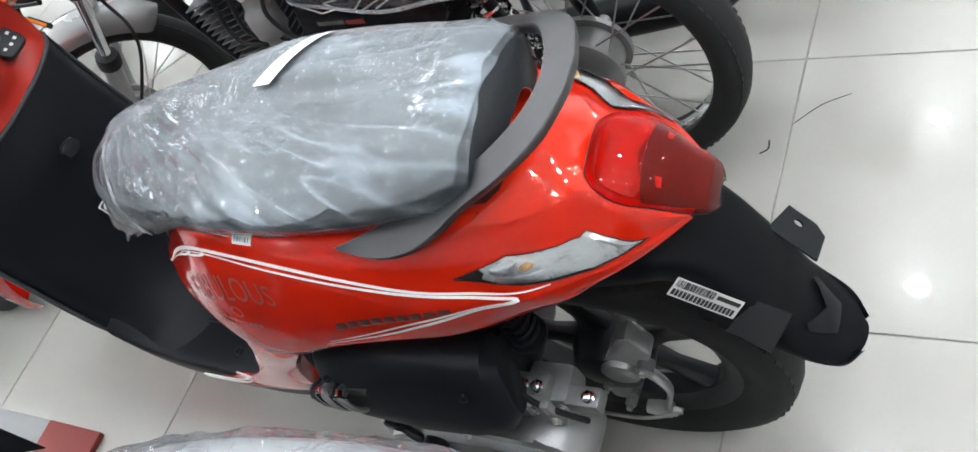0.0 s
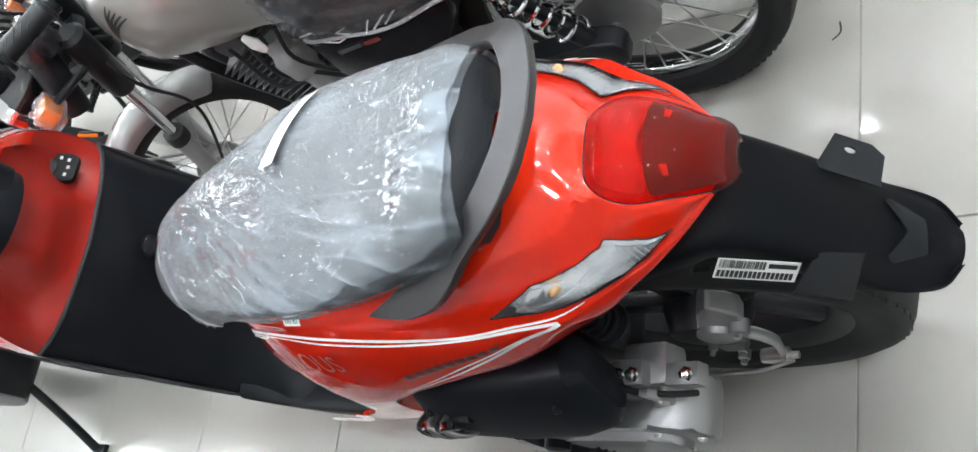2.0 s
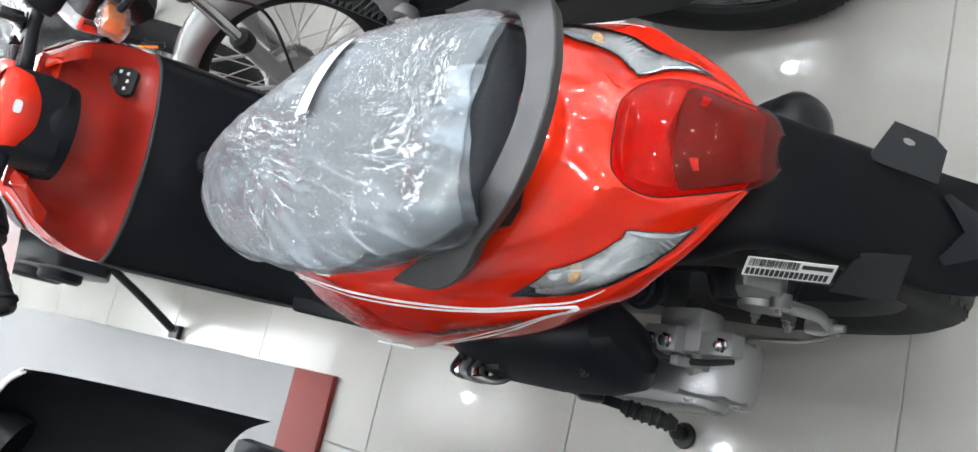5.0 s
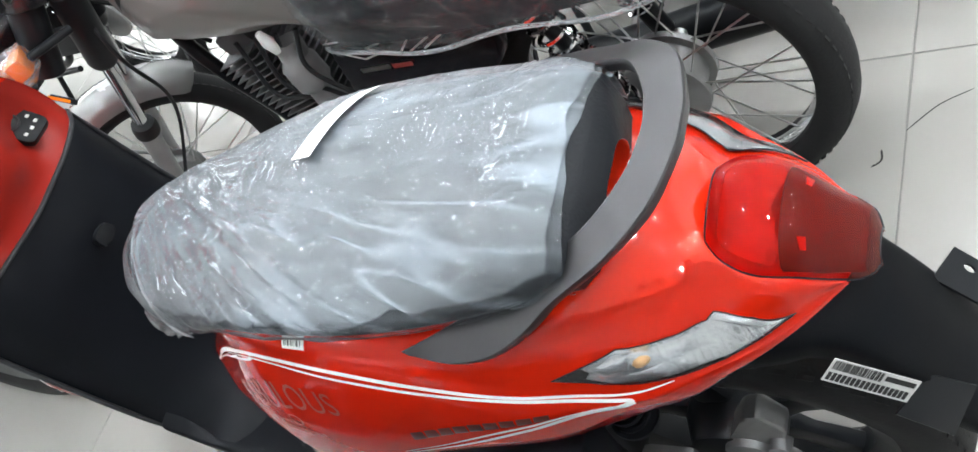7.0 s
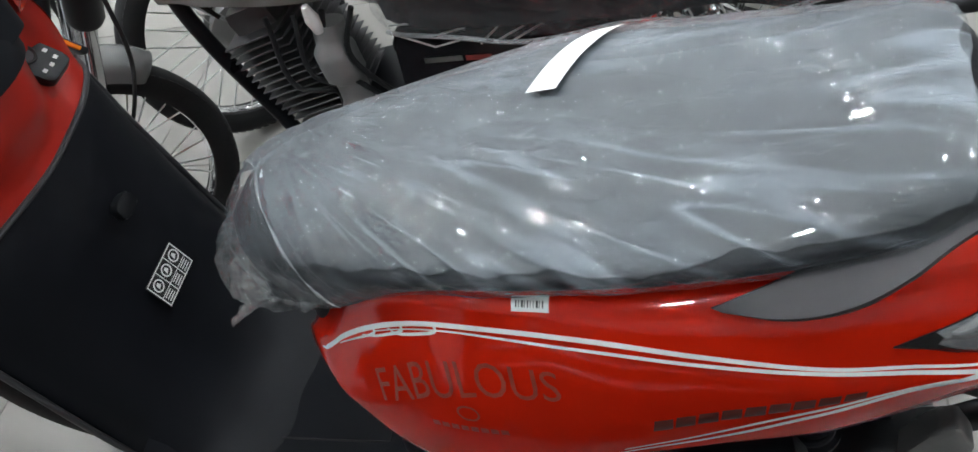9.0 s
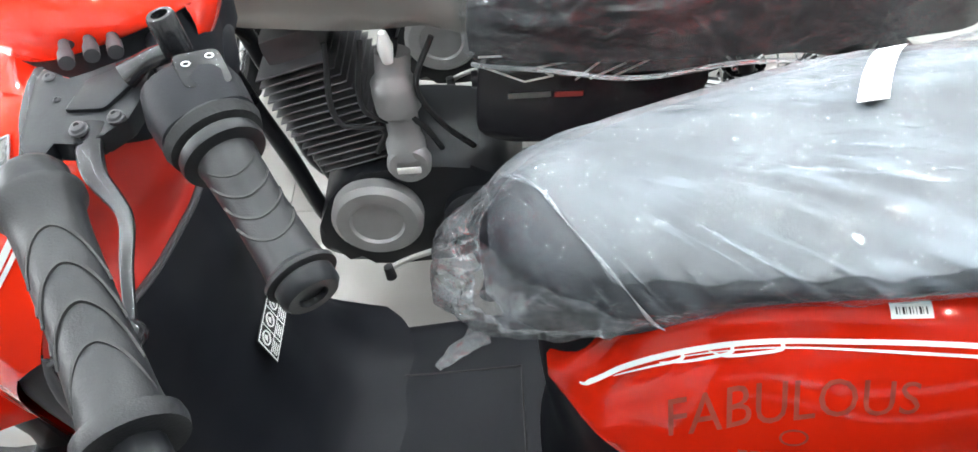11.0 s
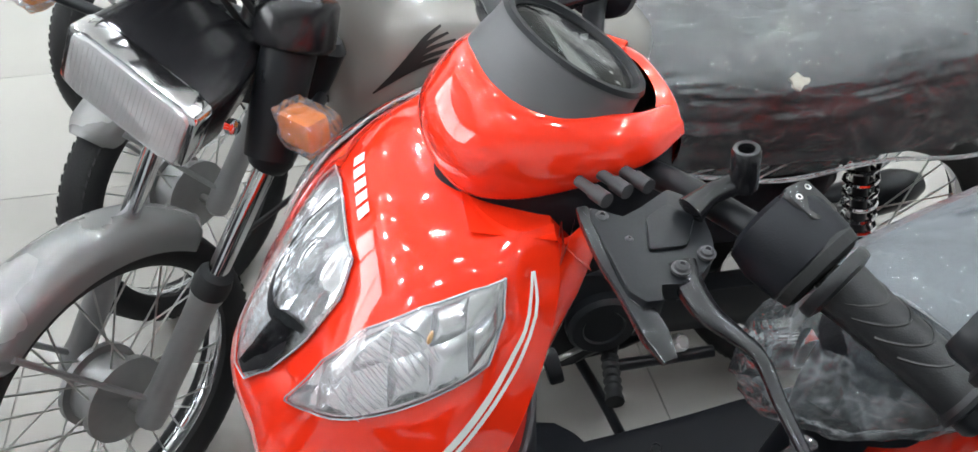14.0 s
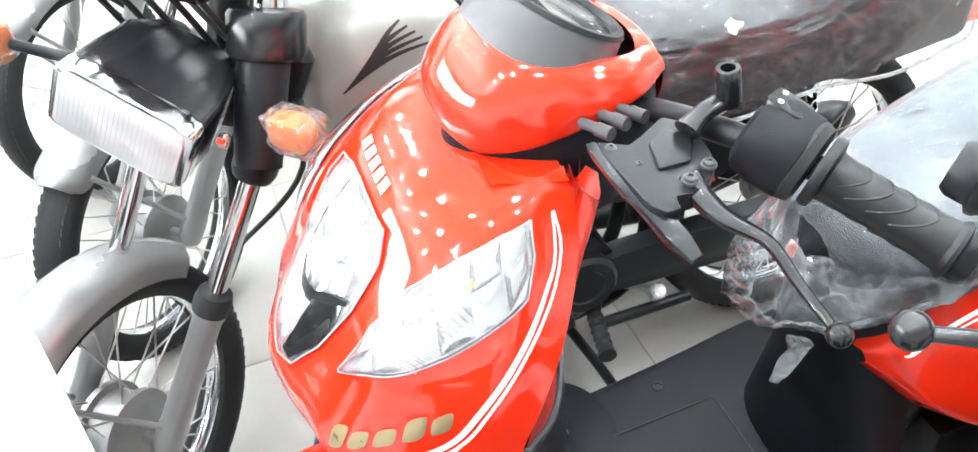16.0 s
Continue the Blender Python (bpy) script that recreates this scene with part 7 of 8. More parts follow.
def big_bike(label):
    base = root("motorcycle", pose(-0.9, 0.36, 0), label, "motorcycle", "parked motorcycles in a row")
    add = maker(base)
    h, l = Vector((-0.682, -0.731, 0)), Vector((0.731, -0.682, 0))
    # rear
    spoked_wheel(add, "rear_wheel", (-0.295, 0.355, 0.29), (0, -1, 0), 0.29, 0.045, 0.075)
    bm = arc_guard((-0.295, 0.355, 0.29), (1, 0, 0), (0, -1, 0), 0.325, 0.075, 62, 175, 0.06)
    add("rear_mudguard", bm, BLACK_S, "black rear mudguard")
    bm = bmesh.new()
    add_prism(bm, rounded([(-0.26, -0.035), (0.25, -0.045), (0.27, 0.02), (0.22, 0.05), (-0.24, 0.045)], 5, 0.3), frame_of((-0.53, 0.262, 0.295), (1, 0, -0.02), (0, -1, 0)), 0.04, 0.006)
    add("chain_case", bm, BLACK_S)
    for y in (0.262, 0.448):
        bm = bmesh.new()
        add_lathe(bm, [(0, 0.012), (0.01, 0.018), (0.10, 0.018), (0.10, 0.012), (0.30, 0.012), (0.30, 0.022), (0.33, 0.02), (0.34, 0.01)], (-0.31, y, 0.30), (-0.22, 0, 1), 18)
        shock = add("shock_absorber", bm, BLACK_S)
        bm = bmesh.new()
        ax = Vector((-0.22, 0, 1)).normalized()
        add_tube(bm, [Vector((-0.31, y, 0.30)) + ax * (0.06 + 0.24 * q) + Vector((math.cos(q * 60), math.sin(q * 60), 0)) * 0.025 for q in np.linspace(0, 1, 130)], 0.004, 6)
        add("spring", bm, CHROME, "", shock)
    bm = bmesh.new()
    add_tube(bm, smooth([(-0.75, 0.26, 0.56), (-0.5, 0.255, 0.575), (-0.3, 0.27, 0.60), (-0.05, 0.30, 0.64), (0.03, 0.36, 0.65), (-0.05, 0.42, 0.64), (-0.3, 0.45, 0.60)], 50), 0.012, 12)
    add("rear_carrier", bm, BLACK_S)
    bm = bmesh.new()
    add_box(bm, (0.06, 0.11, 0.07), (0.02, 0.36, 0.60), 0.015)
    add("tail_lamp", bm, TAIL_IN)
    # seat wrapped in film
    SK = Skin([sec(x, [(0, z), (-w * 0.6, z - 0.002), (-w * 0.93, z - 0.025), (-w, z - 0.07), (-w * 0.96, z - dz)]) for x, z, w, dz in (
        (-0.75, 0.735, 0.10, 0.13), (-0.71, 0.755, 0.125, 0.15), (-0.60, 0.755, 0.14, 0.155), (-0.45, 0.76, 0.148, 0.16), (-0.30, 0.785, 0.148, 0.185), (-0.15, 0.795, 0.14, 0.19), (-0.07, 0.785, 0.12, 0.18), (-0.04, 0.76, 0.09, 0.15))])
    bm = SK.mesh(-0.75, -0.04, 40, -4, 4, 30)
    bm.transform(pose(0, 0.36, 0))
    add("seat", bm, SEAT, "long black seat")
    bm = draped(SK, -0.75, -0.04, 90, -4, 4, 70, 0.006, 0.009, 11.0, 0.03)
    bm.transform(pose(0, 0.36, 0))
    cover = add("seat_cover_film", bm, FILM_B, "loose clear plastic film over the seat")
    for sg in (-1, 1):
        bm = bmesh.new()
        e = SK.pts(np.linspace(-0.74, -0.05, 40), np.full(40, sg * 3.98), 0.012)
        add_tube(bm, [q + (0, 0.36, -0.012 - 0.008 * math.sin(q[0] * 21)) for q in e], 0.0035, 6)
        add("film_hem", bm, FILM_W, "whitish rolled hem of the film", cover)
    bm = bmesh.new()
    outline = [(0.013 * (1 + 0.35 * math.sin(3.1 * a + 1)) * math.cos(a), 0.010 * (1 + 0.3 * math.cos(4 * a)) * math.sin(a)) for a in np.linspace(0, 2 * math.pi, 17)[:-1]]
    add_prism(bm, outline, frame_of((-0.531, 0.222, 0.735), (1, 0, 0), (0, -0.7, 0.7)), 0.004)
    add("paper_scrap", bm, material("cream_paper", (0.75, 0.68, 0.55), 0.7), "torn cream paper patch", cover)
    # tank
    TK = Skin([sec(x, [(0, z), (-w * 0.55, z - 0.012), (-w * 0.92, z - 0.06), (-w, z - 0.12), (-w * 0.93, z - 0.19), (-w * 0.75, z - d)]) for x, z, w, d in (
        (-1.155, 0.83, 0.04, 0.12), (-1.14, 0.855, 0.075, 0.16), (-1.09, 0.88, 0.108, 0.21), (-1.0, 0.895, 0.125, 0.235), (-0.9, 0.885, 0.126, 0.235), (-0.8, 0.85, 0.112, 0.205), (-0.72, 0.80, 0.085, 0.16), (-0.70, 0.775, 0.05, 0.12))])
    bm = TK.mesh(-1.155, -0.70, 50, -5, 5, 44)
    bm.transform(pose(0, 0.36, 0))
    tank = add("fuel_tank", bm, BEIGE, "grey-beige fuel tank with dark wing stripes")
    for k in range(5):
        bm = bmesh.new()
        add_stripe(bm, TK, [(-1.092 + 0.008 * k, 2.9 - 0.1 * k), (-1.06 + 0.006 * k, 2.62 - 0.12 * k), (-1.02, 2.42 - 0.13 * k), (-0.972 - 0.008 * k, 2.3 - 0.14 * k)], (0.002, 0.007, 0.007, 0.003), 0.0012, 24)
        bm.transform(pose(0, 0.36, 0))
        add("wing_stripe", bm, INK, "", tank)
    bm = bmesh.new()
    add_lathe(bm, [(-0.01, 0.036), (0.008, 0.036), (0.012, 0.03), (0.013, 0.002)], (-0.98, 0.36, 0.897), (0, 0, 1), 28)
    add("filler_cap", bm, CHROME, "", tank)
    # side cover with line graphics
    m = frame_of((-0.585, 0.243, 0.545), (1, 0, 0.02), (0, -1, 0.12))
    bm = bmesh.new()
    add_prism(bm, rounded([(-0.17, -0.07), (0.06, -0.09), (0.16, -0.02), (0.17, 0.06), (-0.15, 0.075)], 5, 0.25), m, 0.02, 0.005)
    cov = add("side_cover", bm, BLACK_G, "glossy black side cover with white line graphics")
    for k, (a, b, mat) in enumerate((((-0.15, 0.068), (0.12, 0.056), WHITE), ((-0.145, 0.052), (-0.09, 0.024), WHITE), ((-0.09, 0.024), (-0.05, 0.03), WHITE), ((-0.05, 0.03), (-0.075, 0.044), WHITE), ((-0.075, 0.044), (-0.03, 0.05), WHITE), ((-0.02, 0.02), (0.02, 0.05), WHITE),
                                     ((0.0, 0.02), (0.05, 0.04), WHITE), ((0.03, 0.02), (0.1, 0.05), WHITE), ((-0.115, 0.003), (-0.055, 0.001), STEEL), ((-0.05, 0.0), (-0.01, -0.002), REDMAT))):
        bm = bmesh.new()
        mm = m @ Matrix.Translation((0, 0, 0.0125))
        d = Vector((b[0] - a[0], b[1] - a[1]))
        nn = Vector((-d.y, d.x)).normalized() * (0.0013 if mat is WHITE else 0.004)
        add_prism(bm, [(a[0] - nn.x, a[1] - nn.y), (b[0] - nn.x, b[1] - nn.y), (b[0] + nn.x, b[1] + nn.y), (a[0] + nn.x, a[1] + nn.y)], mm, 0.001)
        add("line_decal", bm, mat, "", cov)
    bm = bmesh.new()
    add_prism(bm, [(-0.016, -0.035), (0.016, -0.03), (0.012, 0.0), (0.002, 0.035), (-0.008, 0.0)], frame_of((-0.553, 0.232, 0.49), (1, 0, 0), (0, -1, 0.3)), 0.006, 0.001)
    add("red_tag", bm, RED_IN, "small red plastic tag", cov)
    # engine: fins, head, cases
    for k in range(15):
        bm = bmesh.new()
        w = 0.058 + 0.010 * math.sin(math.pi * k / 14)
        add_box(bm, (w * 2, 0.165, 0.003), (-0.945 - 0.0045 * k, 0.36, 0.40 + k * 0.013), 0.001, pose(0, 0, 0, 0, -14, 0), 1)
        add("cooling_fin", bm, FIN_D)
    bm = bmesh.new()
    add_box(bm, (0.095, 0.11, 0.26), (-0.985, 0.36, 0.50), 0.02, pose(0, 0, 0, 0, -14, 0))
    add("cylinder", bm, FIN_D)
    bm = bmesh.new()
    out = rounded([(-0.19, -0.06), (-0.12, 0.09), (0.0, 0.11), (0.14, 0.09), (0.18, -0.02), (0.10, -0.10), (-0.10, -0.11)], 5, 0.35)
    add_prism(bm, out, frame_of((-0.86, 0.36, 0.30), (1, 0, 0), (0, -1, 0)), 0.21, 0.015)
    eng = add("crankcase", bm, BLACK_S, "black and alloy engine")
    for x, z, r, mat, dp in ((-0.925, 0.315, 0.074, FIN, 0.03), (-0.76, 0.30, 0.06, BLACK_S, 0.025), (-0.859, 0.422, 0.034, FIN, 0.02)):
        bm = bmesh.new()
        add_lathe(bm, [(0, r), (dp * 0.7, r), (dp, r * 0.88), (dp, r * 0.6), (dp * 0.85, r * 0.55), (dp * 0.85, 0.003)], (x, 0.257, z), (0, -1, 0), 36)
        add("round_cover", bm, mat, "", eng)
    bm = bmesh.new()
    add_box(bm, (0.036, 0.004, 0.011), (-0.859, 0.2365, 0.416), 0.001)
    add("white_mark", bm, WHITE, "", eng)
    bm = bmesh.new()
    add_tube(bm, smooth([(-0.862, 0.262, 0.43), (-0.862, 0.27, 0.49), (-0.865, 0.275, 0.55), (-0.86, 0.285, 0.60)], 16), [0.03] * 3 + [0.025] * 4 + [0.034] * 5 + [0.026] * 4, 18)
    add("carburettor", bm, FIN, "dull alloy carburettor and intake", eng)
    bm = bmesh.new()
    add_tube(bm, [(-0.864, 0.26, 0.60), (-0.864, 0.258, 0.625), (-0.864, 0.256, 0.65)], [0.008, 0.012, 0.006], 10)
    add("intake_plug", bm, WHITE, "", eng)
    for k in range(4):
        bm = bmesh.new()
        add_tube(bm, smooth([(-0.80 - 0.05 * k, 0.27, 0.63), (-0.83 - 0.04 * k, 0.255, 0.56 - 0.02 * k), (-0.80 - 0.03 * k, 0.262, 0.48), (-0.76 - 0.05 * k, 0.28, 0.42)], 16), 0.0045, 7)
        add("hose", bm, RUBBER, "", eng)
    # frame and engine guard
    for y in (0.31, 0.41):
        bm = bmesh.new()
        add_tube(bm, smooth([(-1.17, 0.36, 0.80), (-1.12, y, 0.62), (-1.06, y, 0.40), (-1.0, y, 0.22), (-0.85, y, 0.17), (-0.65, y, 0.20), (-0.60, y, 0.40), (-0.56, y, 0.62)], 50), 0.014, 12)
        add("frame_tube", bm, BLACK_S)
    bm = bmesh.new()
    add_tube(bm, smooth([(-1.16, 0.36, 0.78), (-0.95, 0.36, 0.70), (-0.7, 0.36, 0.66), (-0.3, 0.36, 0.64)], 30), 0.03, 12)
    add("frame_tube", bm, BLACK_S)
    bm = bmesh.new()
    add_tube(bm, smooth([(-1.0, 0.45, 0.50), (-1.08, 0.47, 0.38), (-1.05, 0.48, 0.22), (-0.8, 0.49, 0.20), (-0.4, 0.49, 0.24), (-0.05, 0.49, 0.30)], 50), np.interp(np.linspace(0, 1, 50), [0, 0.55, 0.62, 0.97, 1], [0.018, 0.019, 0.04, 0.042, 0.02]), 18)
    add("exhaust", bm, BLACK_S)
    # footpegs, pedal, stand
    for sg in (-1, 1):
        bm = bmesh.new()
        add_tube(bm, [(-0.72, 0.36 + sg * 0.08, 0.215), (-0.735, 0.36 + sg * 0.11, 0.21)], 0.009, 10)
        peg = add("footpeg", bm, BLACK_S)
        bm = bmesh.new()
        add_lathe(bm, [(0.0, 0.010), (0.004, 0.014)] + [(0.01 + 0.008 * k, 0.0125 + 0.003 * (k % 2)) for k in range(11)] + [(0.102, 0.016), (0.108, 0.016), (0.11, 0.008)], (-0.735, 0.36 + sg * 0.095, 0.21), (-0.2, sg, -0.05), 16)
        add("peg_rubber", bm, RUBBER, "", peg)
    bm = bmesh.new()
    add_tube(bm, smooth([(-0.70, 0.29, 0.23), (-0.66, 0.27, 0.235), (-0.62, 0.255, 0.22)], 12), 0.006, 8)
    lever = add("gear_lever", bm, STEEL)
    bm = bmesh.new()
    add_lathe(bm, [(-0.012, 0.012), (-0.008, 0.016), (0.008, 0.016), (0.012, 0.012)], (-0.617, 0.25, 0.22), (0.2, -0.6, 0.7), 14)
    add("lever_rubber", bm, SILVER, "", lever)
    bm = bmesh.new()
    add_tube(bm, smooth([(-0.78, 0.30, 0.17), (-0.74, 0.24, 0.10), (-0.70, 0.17, 0.015)], 14), 0.010, 10)
    add_box(bm, (0.05, 0.03, 0.012), (-0.695, 0.165, 0.008), 0.004)
    add("side_stand", bm, BLACK_S)
    bm = bmesh.new()
    add_tube(bm, [(-0.74, 0.25, 0.185), (-0.55, 0.25, 0.185)], 0.011, 10)
    add("step_bar", bm, BLACK_S)
    bm = bmesh.new()
    add_tube(bm, smooth([(-0.78, 0.252, 0.245), (-0.84, 0.225, 0.25), (-0.89, 0.205, 0.25), (-0.914, 0.195, 0.244)], 14), 0.005, 8)
    shift = add("shift_rod", bm, STEEL)
    bm = bmesh.new()
    add_lathe(bm, [(-0.002, 0.004), (0.0, 0.008), (0.024, 0.009), (0.027, 0.005)], (-0.915, 0.193, 0.252), (0.1, -0.1, -1), 12)
    add("rod_rubber", bm, RUBBER, "", shift)
    # front end, turned to the left
    c = Vector((-1.53, 0.278, 0.272))
    spoked_wheel(add, "front_wheel", c, l, 0.272, 0.041, 0.070)
    bm = arc_guard(c, h, l, 0.299, 0.055, 52, 139, 0.05, 40)
    g = add("front_mudguard", bm, SILVER, "silver painted front mudguard")
    for sg in (-1, 1):
        foot = c + l * sg * 0.088
        rake = (Vector((-1.24, 0.30, 0.80)) + l * sg * 0.092 - foot).normalized()
        bm = bmesh.new()
        add_lathe(bm, [(-0.02, 0.012), (-0.01, 0.022), (0.03, 0.024), (0.06, 0.021), (0.24, 0.021), (0.25, 0.024), (0.262, 0.024)], foot, rake, 20)
        leg = add("fork_leg", bm, ALLOY, "grey fork leg with a chrome tube")
        bm = bmesh.new()
        add_lathe(bm, [(0.258, 0.026), (0.275, 0.027), (0.29, 0.024), (0.292, 0.016)], foot, rake, 20)
        add("dust_seal", bm, RUBBER, "", leg)
        bm = bmesh.new()
        add_lathe(bm, [(0.27, 0.0145), (0.56, 0.0145)], foot, rake, 18)
        add("fork_tube", bm, CHROME, "", leg)
        bm = bmesh.new()
        add_lathe(bm, [(0.48, 0.026), (0.49, 0.03), (0.66, 0.03), (0.67, 0.02)], foot, rake, 18)
        add("fork_shroud", bm, BLACK_S, "", leg)
        bm = bmesh.new()
        add_tube(bm, [foot + rake * 0.03, c + (h * 0.5 + Vector((0, 0, 0.86))) * 0.262 + l * sg * 0.056], 0.005, 8)
        add("guard_stay", bm, ALLOY, "", g)
    # headlight
    top_r, top_l = Vector((-1.285, 0.099, 0.868)), Vector((-1.392, 0.180, 0.942))
    ww = (top_r - top_l)
    hx = ww.normalized()
    down = Vector((-0.10, 0.045, -0.83)).normalized()
    ctr = (top_r + top_l) / 2 + down * 0.042
    fwd = hx.cross(down).normalized()
    if fwd.dot(h) < 0:
        fwd = -fwd
    hm = frame_of(ctr, hx, fwd)
    rect = rounded([(-0.082, -0.044), (0.082, -0.044), (0.082, 0.044), (-0.082, 0.044)], 5, 0.14)
    bm = bmesh.new()
    add_prism(bm, rect, hm, 0.03, 0.004)
    head = add("headlight", bm, CHROME, "rectangular headlight with a chrome rim")
    bm = bmesh.new()
    add_prism(bm, [(x * 0.9, y * 0.88) for x, y in rect], hm @ Matrix.Translation((0, 0, 0.012)), 0.014, 0.003)
    add("lens", bm, LENSW, "ribbed clear lens", head)
    bm = bmesh.new()
    for k in range(25):
        x = -0.068 + k * 0.0057
        add_tube(bm, [hm @ Vector((x, -0.034, 0.0188)), hm @ Vector((x, 0.034, 0.0188))], 0.0005, 5)
    add("lens_ribs", bm, LENSW, "", head)
    bm = bmesh.new()
    rings = []
    for q, s in ((-0.012, 0.98), (-0.05, 0.97), (-0.10, 0.85), (-0.14, 0.6), (-0.15, 0.1)):
        rings.append([tuple(hm @ Vector((x * s, y * s + (0.01 if q < -0.05 else 0), q))) for x, y in rect])
    add_grid(bm, np.array(rings), close=True)
    add("headlight_cowl", bm, BLACK_G, "glossy black cowl", head)
    bm = bmesh.new()
    add_lathe(bm, [(-0.004, 0.009), (0.004, 0.009), (0.006, 0.006)], (-1.250, 0.105, 0.832), l, 8)
    add("bolt", bm, CHROME, "", head)
    # yokes, cluster, bars
    stem = Vector((-1.225, 0.31, 0.83))
    bm = bmesh.new()
    add_box(bm, (0.05, 0.23, 0.03), stem, 0.01, Matrix.Rotation(radians(40), 4, "Z"))
    add_box(bm, (0.05, 0.23, 0.03), stem + Vector((0.05, 0.03, 0.13)), 0.01, Matrix.Rotation(radians(40), 4, "Z"))
    add_tube(bm, [stem + Vector((-0.02, -0.01, -0.08)), stem + Vector((0.06, 0.04, 0.17))], 0.026, 14)
    add("yoke", bm, BLACK_S)
    bm = bmesh.new()
    up = Vector((0.24, 0.30, 0.9)).normalized()
    add_lathe(bm, [(-0.004, 0.030), (0.0, 0.042), (0.006, 0.046), (0.05, 0.046), (0.056, 0.042), (0.058, 0.02)], (-1.178, 0.196, 0.870), up, 32)
    clamp = add("fork_clamp", bm, BLACK_G, "gloss black fork clamp")
    bm = bmesh.new()
    add_tube(bm, [(-1.222, 0.140, 0.765), (-1.205, 0.163, 0.815), (-1.182, 0.190, 0.872)], [0.028, 0.030, 0.031], 20)
    add("shroud", bm, BLACK_S, "", clamp)
    bm = bmesh.new()
    add_lathe(bm, [(0.0, 0.020), (0.010, 0.019), (0.014, 0.012), (0.022, 0.011), (0.024, 0.004)], Vector((-1.178, 0.196, 0.870)) + up * 0.056 + Vector((0.006, 0.004, 0)), up, 20)
    add("cap", bm, CHROME, "", clamp)
    bm = bmesh.new()
    add_box(bm, (0.10, 0.20, 0.07), stem + h * 0.06 + Vector((0, 0, 0.17)), 0.025, Matrix.Rotation(radians(40), 4, "Z") @ Matrix.Rotation(radians(-25), 4, "Y"))
    clus = add("instrument_cluster", bm, BLACK_G, "black instrument cluster")
    for sg in (-1, 1):
        bm = bmesh.new()
        add_lathe(bm, [(0, 0.042), (0.012, 0.042), (0.014, 0.036), (0.012, 0.034), (0.012, 0.002)], stem + h * 0.045 + l * sg * 0.05 + Vector((0, 0, 0.2)), Vector((0.3, 0.25, 1)), 28)
        add("dial", bm, GLASS, "", clus)
    bm = bmesh.new()
    add_lathe(bm, [(0, 0.02), (0.015, 0.02), (0.018, 0.012), (0.03, 0.012), (0.032, 0.004)], stem + Vector((0.065, 0.045, 0.15)), (0.25, 0.2, 1), 8)
    add("stem_nut", bm, CHROME)
    ends = []
    bm = bmesh.new()
    mid = stem + Vector((0.07, 0.05, 0.175))
    back = -h
    pts = []
    for y in np.linspace(-1, 1, 41):
        s = abs(y)
        pts.append(mid + l * y * 0.36 + back * (0.20 * max(0, s - 0.3) ** 1.2) + Vector((0, 0, 0.09 * min(1, max(0, (s - 0.15) / 0.25)) - 0.02 * s)))
    add_tube(bm, pts, 0.0112, 12)
    hb = add("handlebar", bm, BLACK_S)
    for sg in (-1, 1):
        i0, i1 = (28, 40) if sg > 0 else (12, 0)
        gb = bmesh.new()
        a, b = Vector(pts[i0]), Vector(pts[i1])
        d = (b - a).normalized()
        ln = (b - a).length
        add_lathe(gb, [(0, 0.018), (0.0, 0.027), (0.006, 0.027), (0.01, 0.018)] + [(0.015 + 0.006 * k, 0.0172 - 0.0016 * (k % 2)) for k in range(int(ln * 150))] + [(ln, 0.019), (ln + 0.012, 0.019), (ln + 0.014, 0.012)], a, d, 24)
        add("handlebar_grip", gb, GRIP, "", hb)
        gb = bmesh.new()
        add_box(gb, (0.05, 0.05, 0.045), a - d * 0.03, 0.012, Matrix.Rotation(radians(40), 4, "Z"))
        add("switch_box", gb, BLACK, "", hb)
        gb = bmesh.new()
        q = a - d * 0.02 + h * 0.035
        add_tube(gb, smooth([q, q + h * 0.04 + d * 0.03, q + h * 0.045 + d * 0.1, q + h * 0.03 + d * 0.19], 20), np.linspace(0.008, 0.005, 20), 10, flat=0.6)
        add_lathe(gb, [(-0.008, 0.002), (-0.006, 0.007), (0, 0.009), (0.006, 0.007), (0.008, 0.002)], q + h * 0.03 + d * 0.19, d, 12)
        add("hand_lever", gb, ALLOY, "", hb)
        # indicator in a twist of film
        stalk = Vector((-1.215, 0.28, 0.80)) + l * sg * 0.10 + h * 0.02
        lamp_at = Vector((-1.176, 0.095, 0.828)) if sg > 0 else Vector((-1.175, 0.127, 0.806)) - l * 0.44 + Vector((0, 0, 0.06))
        gb = bmesh.new()
        add_tube(gb, [stalk, lamp_at], 0.008, 10)
        ind = add("indicator", gb, BLACK_S, "amber indicator wrapped in clear film")
        gb = bmesh.new()
        add_box(gb, (0.034, 0.050, 0.038), lamp_at, 0.010, Matrix.Rotation(radians(40), 4, "Z"))
        add("lens", gb, AMBER, "", ind)
        gb = bmesh.new()
        add_box(gb, (0.044, 0.068, 0.050), lamp_at + l * sg * 0.006, 0.012, Matrix.Rotation(radians(38), 4, "Z"), 3)
        bmesh.ops.subdivide_edges(gb, edges=gb.edges[:], cuts=2, use_grid_fill=True)
        for v in gb.verts:
            v.co += Vector((noise.noise(v.co * 70), noise.noise(v.co * 70 + Vector((5, 0, 0))), noise.noise(v.co * 70 + Vector((0, 5, 0))))) * 0.006
        add("film_wrap", gb, FILM_B, "", ind, 15)
